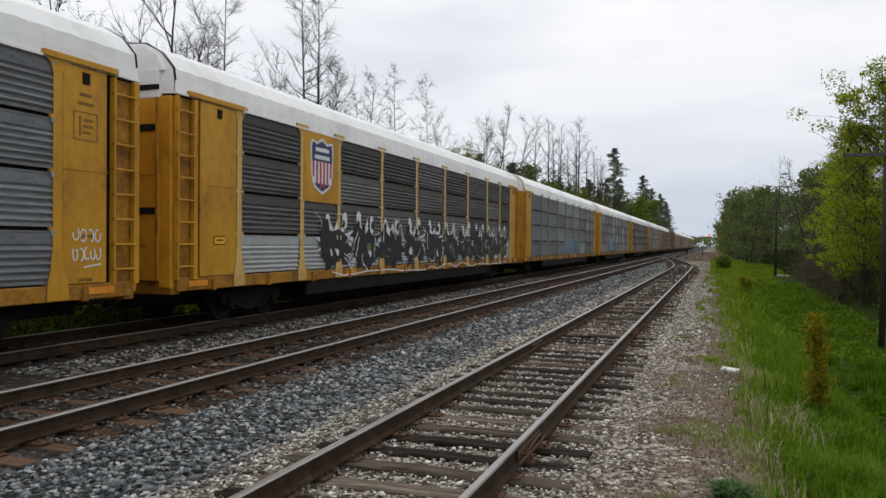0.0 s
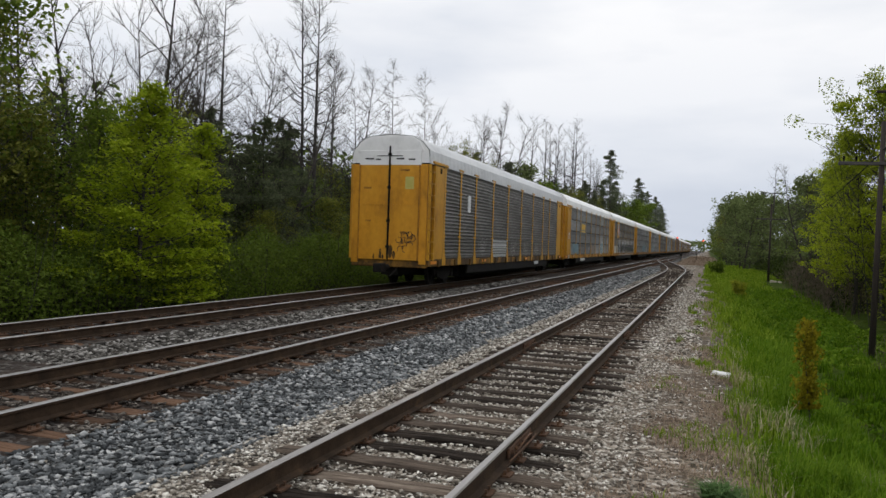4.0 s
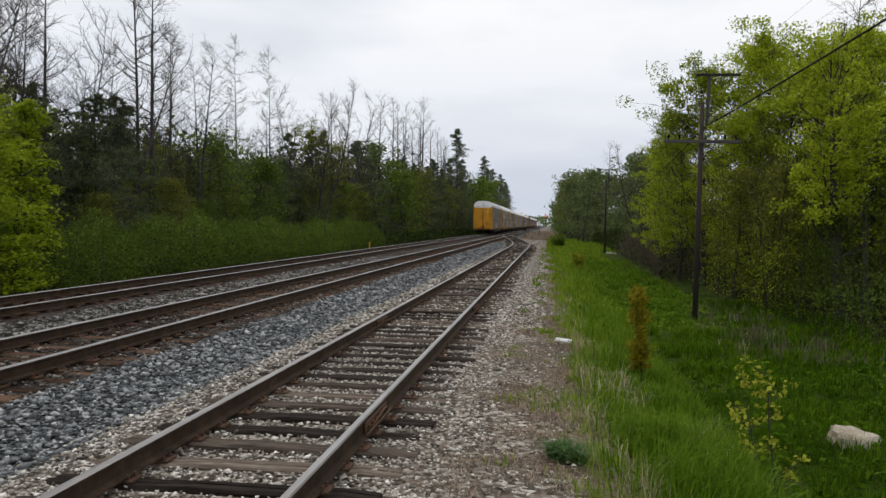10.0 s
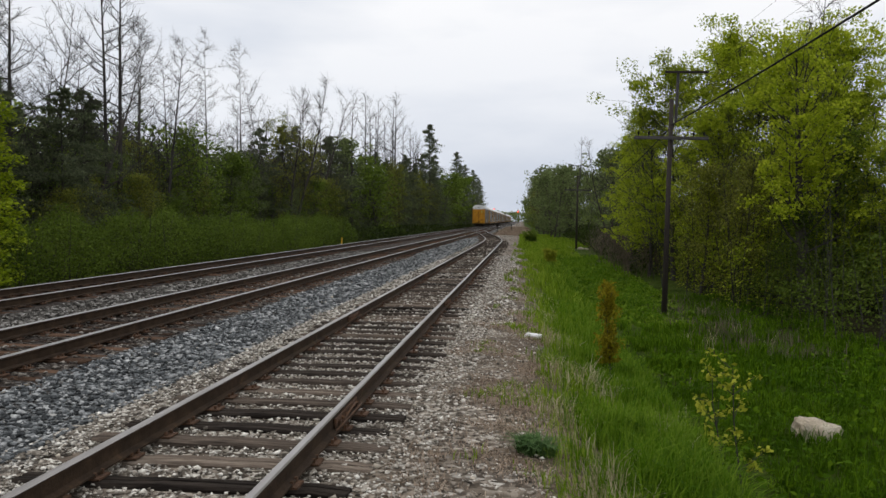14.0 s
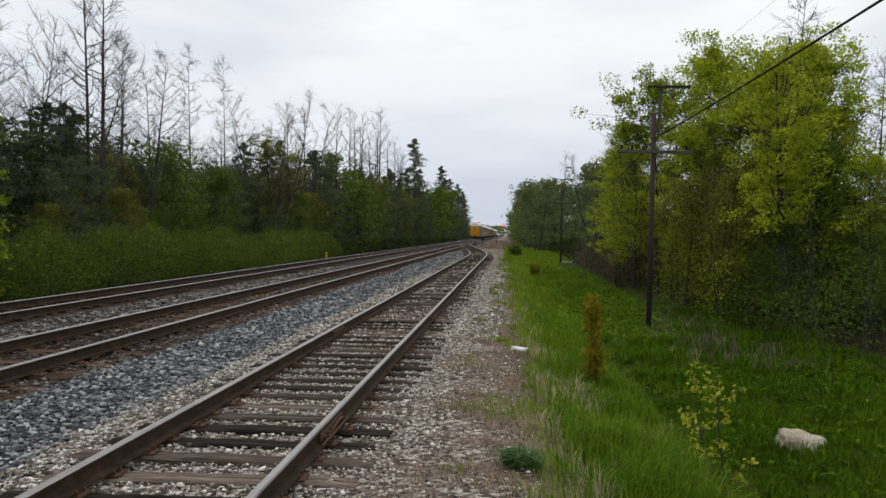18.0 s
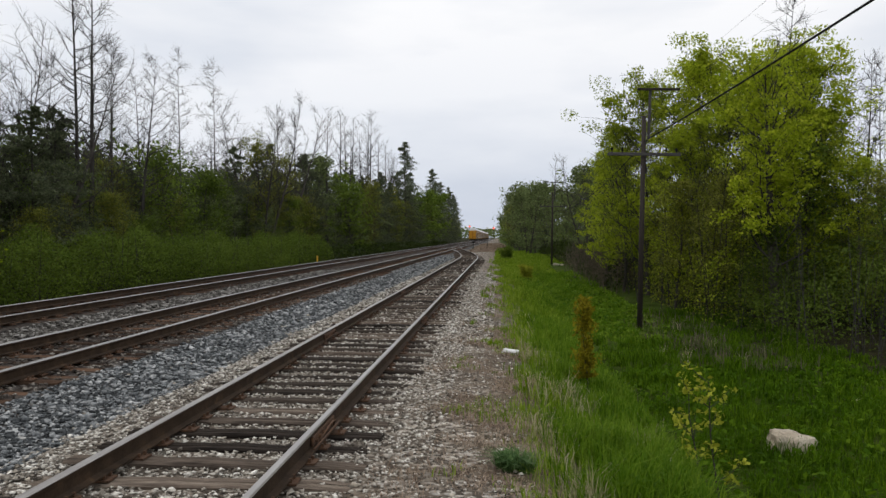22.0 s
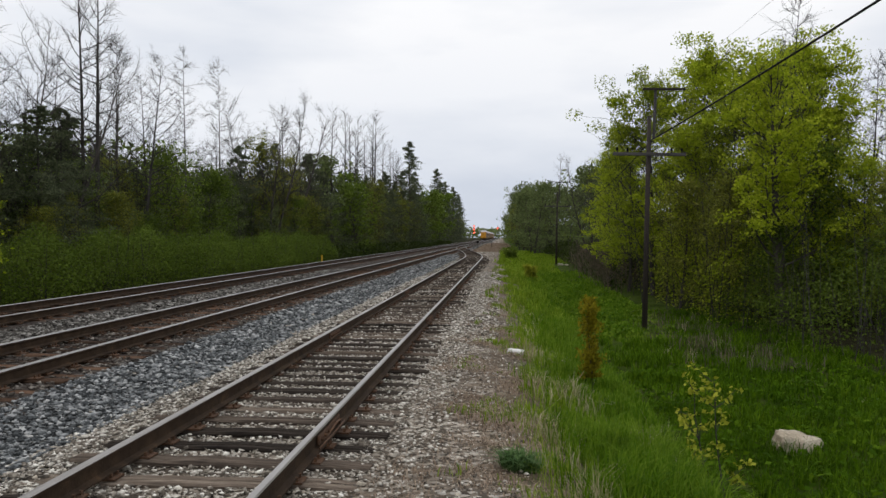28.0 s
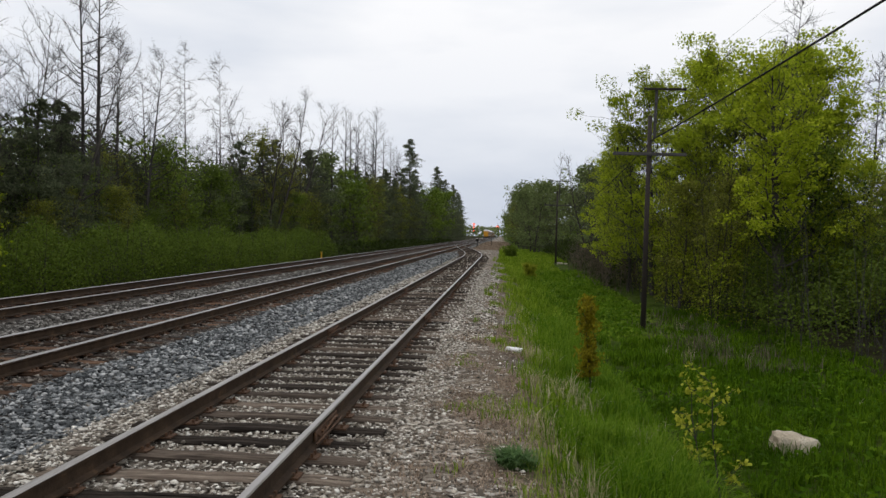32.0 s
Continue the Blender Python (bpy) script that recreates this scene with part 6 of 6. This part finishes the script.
def gravel(name, label, seed, bands, mat, skip=None, lift=0.0):
    """bands: x0, x1, y0, y1, stones to the square metre, half size in metres."""
    rng = np.random.default_rng(seed)
    xs, ys, ss = [], [], []
    for x0, x1, y0, y1, dense, s in bands:
        n = int((x1 - x0) * (y1 - y0) * dense)
        # nearer ground is strewn more thickly
        t = rng.uniform(0, 1, n) ** 1.25
        xs.append(rng.uniform(x0, x1, n))
        ys.append(y0 + (y1 - y0) * t)
        ss.append(s * rng.lognormal(0, 0.28, n))
    x, y, s = np.concatenate(xs), np.concatenate(ys), np.concatenate(ss)
    if skip is not None:
        ok = skip(rng, x, y)
        x, y, s = x[ok], y[ok], s[ok]
    z = ground_z(x, y) + s * rng.uniform(-0.1, 0.45, len(s)) + lift
    v, f = stones_np(rng, x, y, z, s)
    return thing(name, label, "gravel", kind="stuff", data=fast_mesh(name, v, f, mat))


def clear_of_ties(track, half):
    ties = np.array(sorted(o.matrix_basis.translation.y for o in track.children if o.name.startswith("tie")))

    def ok(rng, x, y):
        i = np.clip(np.searchsorted(ties, y), 1, len(ties) - 1)
        near = np.minimum(np.abs(y - ties[i - 1]), np.abs(ties[i] - y))
        return (near > half) | (rng.uniform(0, 1, len(x)) < 0.05)
    return ok


sid_ok, main_ok = clear_of_ties(siding, 0.125), clear_of_ties(main_near, 0.1)
gravel("ballast_stones", "coarse blue-grey ballast stones beside the main line", 41, [(-5.6, -4.2, 4.5, 11, 780, 0.033), (-5.5, -4.2, 11, 18, 560, 0.036), (-5.6, -4.2, 18, 42, 240, 0.045), (-5.8, -4.2, 42, 84, 40, 0.065)], STONE_BLUE)
gravel("ballast_stones", "grimy grey ballast between the two main tracks", 42, [(-9.8, -8.2, 9, 45, 210, 0.043)], STONE_MID)
gravel("ballast_stones", "dirty brown ballast between the main line rails", 43, [(-8.2, -5.5, 6, 38, 95, 0.032)], STONE_DIRTY, main_ok, 0.015)
gravel("gravel_stones", "pale gravel packed between the siding's ties", 44, [(-3.75, -1.15, 3.2, 14, 640, 0.019), (-3.75, -1.15, 14, 40, 160, 0.029), (-3.75, -1.15, 40, 84, 32, 0.04)], STONE_TAN, sid_ok, 0.012)
gravel("gravel_stones", "pale and grey gravel strewn along the siding", 45, [(-4.4, -3.5, 3.5, 16, 560, 0.022), (-4.3, -3.5, 16, 40, 200, 0.034), (-1.3, -0.6, 3.0, 15, 560, 0.02), (-0.6, 0.3, 3.0, 15, 190, 0.015), (-1.3, -0.1, 15, 45, 170, 0.03)], STONE_TAN)
gravel("pale_stones", "scattered larger pale stones on the gravel", 46, [(-5.6, 0.2, 3.5, 26, 1.6, 0.034)], STONE_PALE)


# ---- grass and weeds ----
def blades_np(rng, x, y, height, width, bend, lean_y=0.0):
    n = len(x)
    az = rng.uniform(0, 6.283, n)
    d = np.stack([np.cos(az), np.sin(az) + lean_y, 0 * az], 1)
    side = np.stack([-np.sin(az), np.cos(az), 0 * az], 1)
    p = np.stack([x, y, ground_z(x, y) - 0.02], 1)
    up = np.array([0, 0, 1.0])
    h, w, b = height[:, None], width[:, None], bend[:, None]
    mid = p + up * h * 0.6 + d * h * b * 0.3
    tip = p + up * h * (1 - 0.35 * b) + d * h * b
    v = np.stack([p - side * w, p + side * w, mid + side * w * 0.8, mid - side * w * 0.8, tip + side * w * 0.12, tip - side * w * 0.12], 1)
    k = (np.arange(n) * 6)[:, None, None]
    f = k + np.array([[0, 1, 2, 3], [3, 2, 4, 5]])[None]
    return v.reshape(-1, 3), f.reshape(-1, 4)


def grass(name, label, seed, bands, mat, tuft=10, spread=0.07, patchy=None):
    """bands: x0, x1, y0, y1, tufts to the square metre, height, half width, bend."""
    rng = np.random.default_rng(seed)
    vs, fs, o = [], [], 0
    for x0, x1, y0, y1, dense, h, w, b in bands:
        n = int((x1 - x0) * (y1 - y0) * dense)
        cx, cy = scatter(rng, n, x0, x1, y0, y1)
        ragged = 0.3 * np.sin(cy * 1.9 + 0.7) + 0.22 * np.sin(cy * 4.7) + 0.12 * np.sin(cy * 11.3)
        keep = (cx > x0 + (0.35 + ragged) * min(0.9, (x1 - x0) * 0.4)) | (rng.uniform(0, 1, n) < 0.12)
        if patchy is not None:
            keep &= np.sin(cx * 3.3 + 1.7 * np.sin(cy * 0.9)) + np.sin(cy * 2.3 + 2 * np.sin(cx * 2.1)) + 0.6 * np.sin(cy * 6.1 + cx * 4) + rng.normal(size=n) * 0.35 > patchy
        cx, cy = cx[keep], cy[keep]
        n = len(cx)
        patch = np.sin(cx * 2.1 + cy * 0.7) * np.sin(cy * 1.3 - cx) + 0.5 * np.sin(cy * 3.1)
        hh = h * np.clip(1 + 0.28 * patch + rng.normal(size=n) * 0.12, 0.35, 1.7)
        cx, cy, hh = np.repeat(cx, tuft), np.repeat(cy, tuft), np.repeat(hh, tuft)
        m = len(cx)
        v, f = blades_np(rng, cx + rng.normal(size=m) * spread, cy + rng.normal(size=m) * spread, hh * rng.uniform(0.55, 1.15, m), np.full(m, w) * rng.uniform(0.7, 1.3, m), rng.uniform(0.2, 1.0, m) * b)
        vs.append(v)
        fs.append(f + o)
        o += len(v)
    return thing(name, label, "grass", kind="stuff", data=fast_mesh(name, np.concatenate(vs), np.concatenate(fs), mat))


grass("grass", "long fresh green grass on the ditch bank", 51, [(0.3, 4.5, -8, 2.6, 22, 0.33, 0.007, 0.9), (0.5, 2.2, 2.6, 9, 96, 0.4, 0.006, 0.9), (0.55, 2.2, 9, 22, 60, 0.34, 0.007, 0.8), (0.9, 2.2, 22, 40, 18, 0.32, 0.012, 0.7)], GRASS_MID)
grass("grass", "yellow-green grass along the top of the bank", 58, [(0.2, 0.95, 3.5, 9, 24, 0.26, 0.0045, 0.9), (0.2, 1.3, 9, 22, 22, 0.26, 0.007, 0.8), (0.2, 2.2, 22, 60, 15, 0.3, 0.013, 0.7), (-0.3, 4.5, 60, 130, 7, 0.3, 0.03, 0.6)], GRASS)
grass("weeds", "lush green weeds on the ditch floor", 52, [(2.8, 7.5, 5, 16, 44, 0.25, 0.008, 0.8), (2.8, 9.5, 16, 25, 20, 0.26, 0.013, 0.7), (5.0, 9.5, 25, 34, 14, 0.24, 0.014, 0.7)], WEED)
grass("grass", "green grass running down into the far ditch", 77, [(2.4, 3.6, 17, 21, 6, 0.24, 0.012, 0.7), (2.4, 4.6, 21, 25, 9, 0.24, 0.013, 0.7), (2.2, 5.2, 25, 34, 14, 0.24, 0.014, 0.7), (2.3, 6.0, 34, 62, 9, 0.25, 0.02, 0.7)], GRASS_MID)
grass("lawn", "bright mown grass beyond the ditch", 57, [(2.5, 9.0, 76, 112, 9, 0.2, 0.035, 0.6)], GRASS)
grass("grass", "short yellow-green sprouts in patches on the gravel", 53, [(-0.7, 0.6, 3.5, 14, 66, 0.105, 0.0045, 0.8), (-0.6, 0.6, 14, 26, 40, 0.14, 0.007, 0.8), (-0.7, 0.5, 26, 70, 22, 0.2, 0.012, 0.7)], GRASS, 8, 0.05, 0.75)
grass("dry_grass", "bleached straw tufts along the bank's edge", 54, [(0.3, 0.75, 3.2, 9, 60, 0.3, 0.0035, 1.2), (0.3, 0.9, 9, 22, 24, 0.28, 0.005, 1.2), (0.8, 2.0, 3.5, 12, 8, 0.34, 0.003, 1.0)], GRASS_DRY, 10, 0.05, 0.7)
grass("dry_grass", "standing clump of bleached straw beside the gravel", 79, [(0.5, 0.8, 5.0, 6.4, 80, 0.42, 0.003, 0.6), (0.75, 1.2, 9.8, 11.4, 26, 0.4, 0.0035, 0.9)], GRASS_DRY, 10, 0.05)
grass("dry_grass", "dry straw stalks standing in the ditch", 59, [(4.6, 6.4, 20, 30, 0.6, 0.5, 0.005, 0.7), (5.8, 7.5, 12, 17, 0.3, 0.4, 0.005, 0.8)], GRASS_DRY, 8)
grass("dead_weeds", "brown dead weed stems matted on the gravel shoulder", 55, [(-1.0, 0.6, 5, 17, 240, 0.075, 0.004, 1.7), (-0.8, 0.5, 3, 6, 190, 0.06, 0.003, 1.7), (-0.8, 0.4, 17, 34, 60, 0.08, 0.006, 1.5)], DEAD_WEED, 8, 0.1, -0.2)
grass("dead_weeds", "brown winter grass beside the main line past the turnout", 80, [(-4.4, 1.5, 104, 230, 2.2, 0.3, 0.03, 0.9)], DEAD_WEED, 8, 0.25)
grass("dead_weeds", "tall brown dead weed stalks in the ditch", 60, [(4.6, 7.4, 19, 31, 12, 0.5, 0.006, 0.7), (2.6, 3.6, 12, 18, 3, 0.3, 0.006, 1.0)], WEED_BROWN, 7, 0.16, 0.1)


def leaf_carpet(name, label, seed, n, x0, x1, y0, y1, height, size, mat):
    rng = np.random.default_rng(seed)
    x, y = scatter(rng, n, x0, x1, y0, y1)
    lump = 0.55 + 0.45 * np.sin(x * 2.3 + 1.2 * np.sin(y)) * np.sin(y * 1.9 + x)
    z = ground_z(x, y) + 0.02 + height * lump * rng.uniform(0.2, 1, n)
    v, f = leaves_np(rng, np.stack([x, y, z], 1), size, 0.8)
    return thing(name, label, "weeds", kind="stuff", data=fast_mesh(name, v, f, mat))


leaf_carpet("broadleaf_weeds", "low broad-leaved green weeds carpeting the ditch", 75, 6000, 2.85, 8.5, 5, 20, 0.24, 0.07, WEED)
leaf_carpet("broadleaf_weeds", "green weeds carpeting the ditch near the pole", 76, 10000, 1.9, 6.0, 26, 50, 0.26, 0.085, GRASS_MID)
grass("forest_floor_growth", "sparse low growth under the woods beyond the tracks", 56, [(-15.4, -13.8, 8, 60, 4, 0.26, 0.014, 0.7)], WEED)


# ---- rocks, saplings and small plants ----
def boulder(name, label, x, y, sx, sy, sz, seed, mat=None, sink=0.3, turn=0):
    bm = bmesh.new()
    bmesh.ops.create_icosphere(bm, subdivisions=3, radius=1.0)
    off = Vector((seed * 7.3, seed * 3.1, 0))
    for v in bm.verts:
        n1 = noise.noise(v.co * 1.1 + off)
        n2 = noise.noise(v.co * 3.2 + off)
        v.co *= 1 + 0.42 * n1 + 0.16 * n2 + 0.05 * noise.noise(v.co * 8 + off)
        v.co.z = min(v.co.z, 0.62 + 0.16 * n1) * (1 - 0.3 * v.co.x)
        v.co = Vector((v.co.x * sx, v.co.y * sy, v.co.z * sz))
    me = bpy.data.meshes.new(name)
    bm.to_mesh(me)
    bm.free()
    me.materials.append(mat or STONE_PALE)
    return thing(name, label, "rock", data=me, m=pose(x, y, float(ground_z(x, y)) + sz * (0.62 - sink), 0, 0, turn))


boulder("boulder", "rough buff limestone boulder lying in the ditch grass", 4.6, 12.75, 0.38, 0.27, 0.27, 4, STONE_BUFF, sink=0.24, turn=8)
boulder("stone", "flat white stone at the edge of the grass", 0.25, 13.75, 0.15, 0.09, 0.07, 5, STONE_WHITE)
for k, (x, y, s) in enumerate(((4.5, 73.5, 0.3), (5.3, 72.6, 0.36), (4.0, 74.4, 0.22), (5.9, 73.2, 0.25))):
    boulder("stone", "pale stone piled at the foot of a distant pole", x, y, s * 0.75, s * 0.6, s * 0.5, 8 + k, STONE_PALE)


def sapling(name, label, x, y, h, stems, leaf, per, size, spread, seed, dense=0.0, lean=0.08):
    w = Wood(seed)
    g = w.rng
    for s in range(stems):
        w.level = 0
        pts, d = w.limb((g.normal() * 0.06 * stems, g.normal() * 0.06, -0.1), (g.normal() * lean, g.normal() * lean, 1), h * g.uniform(0.75, 1.0) + 0.1, 0.016, 6, 0.06, 0.02, 0.25)
        w.level = 1
        for k in range(22 if dense else 10):
            q = pts[g.integers(1 if dense else 2, 7)]
            tp, _ = w.limb(q, (g.normal(), g.normal(), 0.7), h * (g.uniform(0.06, 0.2) if dense else g.uniform(0.1, 0.24)), 0.006, 2, 0.15, 0.1, 0.4)
            w.tips += tp[1:]
        w.tips.append(pts[-1])
    return make_tree(name, label, w, BARK, leaf, per, size, spread, "sapling")


sapling("sapling", "bushy sapling with bronze-yellow new leaves on the bank", 0, 0, 1.3, 2, LEAF_BRONZE, 2600, 0.042, 0.06, 61, 1, 0.05).matrix_basis = pose(1.43, 12.3, float(ground_z(1.43, 12.3)), 0, -4, 0) @ Matrix.Diagonal((0.72, 0.72, 1, 1))
sapling("sapling", "thin sapling with sparse yellow-green buds in the ditch", 0, 0, 1.5, 2, LEAF_SAPLING, 400, 0.038, 0.04, 62).matrix_basis = pose(2.6, 9.6, float(ground_z(2.6, 9.6))) @ Matrix.Diagonal((1.1, 1.1, 1.15, 1))
sapling("small_bush", "small bright yellow-green bush on the bank", 0, 0, 0.85, 2, LEAF_SAPLING, 1500, 0.06, 0.09, 63, 1, 0.08).matrix_basis = pose(1.5, 41, float(ground_z(1.5, 41)))
sapling("small_bush", "low dark rounded bush beside the siding", 0, 0, 1.1, 4, LEAF_GREEN, 2000, 0.08, 0.13, 64, 1, 0.25).matrix_basis = pose(0.7, 71, float(ground_z(0.7, 71)))


def thistle(x, y):
    rng = np.random.default_rng(66)
    n = 420
    a, r = rng.uniform(0, 6.283, n), 0.16 * np.sqrt(rng.uniform(0, 1, n))
    v, f = blades_np(rng, x + r * np.cos(a), y + r * np.sin(a), rng.uniform(0.1, 0.24, n), rng.uniform(0.005, 0.01, n), rng.uniform(0.5, 1.3, n))
    return thing("weed_clump", "low tuft of dark green strap leaves on the gravel", "weed", data=fast_mesh("weed_clump", v, f, WEED_BLUE))


thistle(0.15, 6.9)

# ---- lineside bits ----
def marker_post(x, y, h, mat, label):
    g = Geo()
    g.box(-0.05, 0.05, -0.03, 0.03, -0.2, h, 0.01)
    g.box(-0.055, 0.055, -0.036, 0.036, h - 0.16, h - 0.06)
    return thing("marker_post", label, "marker post", data=g.mesh("marker_post", mat), m=pose(x, y, float(ground_z(x, y))))


marker_post(-14.6, 63.2, 0.95, LOGO_YELLOW, "short yellow marker post in the brush edge")


def switch_stand(x, y):
    s = thing("switch_stand", "dark switch stand beside the turnout", "switch stand", m=pose(x, y, float(ground_z(x, y))))
    g = Geo()
    g.box(-0.2, 0.2, -0.45, 0.45, 0, 0.2, 0.02)
    part("base", g.mesh("base", BLACK), s)
    g = Geo()
    g.tube((0, 0, 0.15), (0, 0, 1.25), 0.045, 0.035, 8)
    part("post", g.mesh("post", BLACK), s)
    g = Geo()
    g.box(-0.2, 0.2, -0.02, 0.02, 1.0, 1.35, 0.02)
    part("target", g.mesh("target", BLACK), s)


switch_stand(-4.0, 128)
marker_post(-1.9, 140, 1.3, BLACK, "thin dark lineside post")

motions()
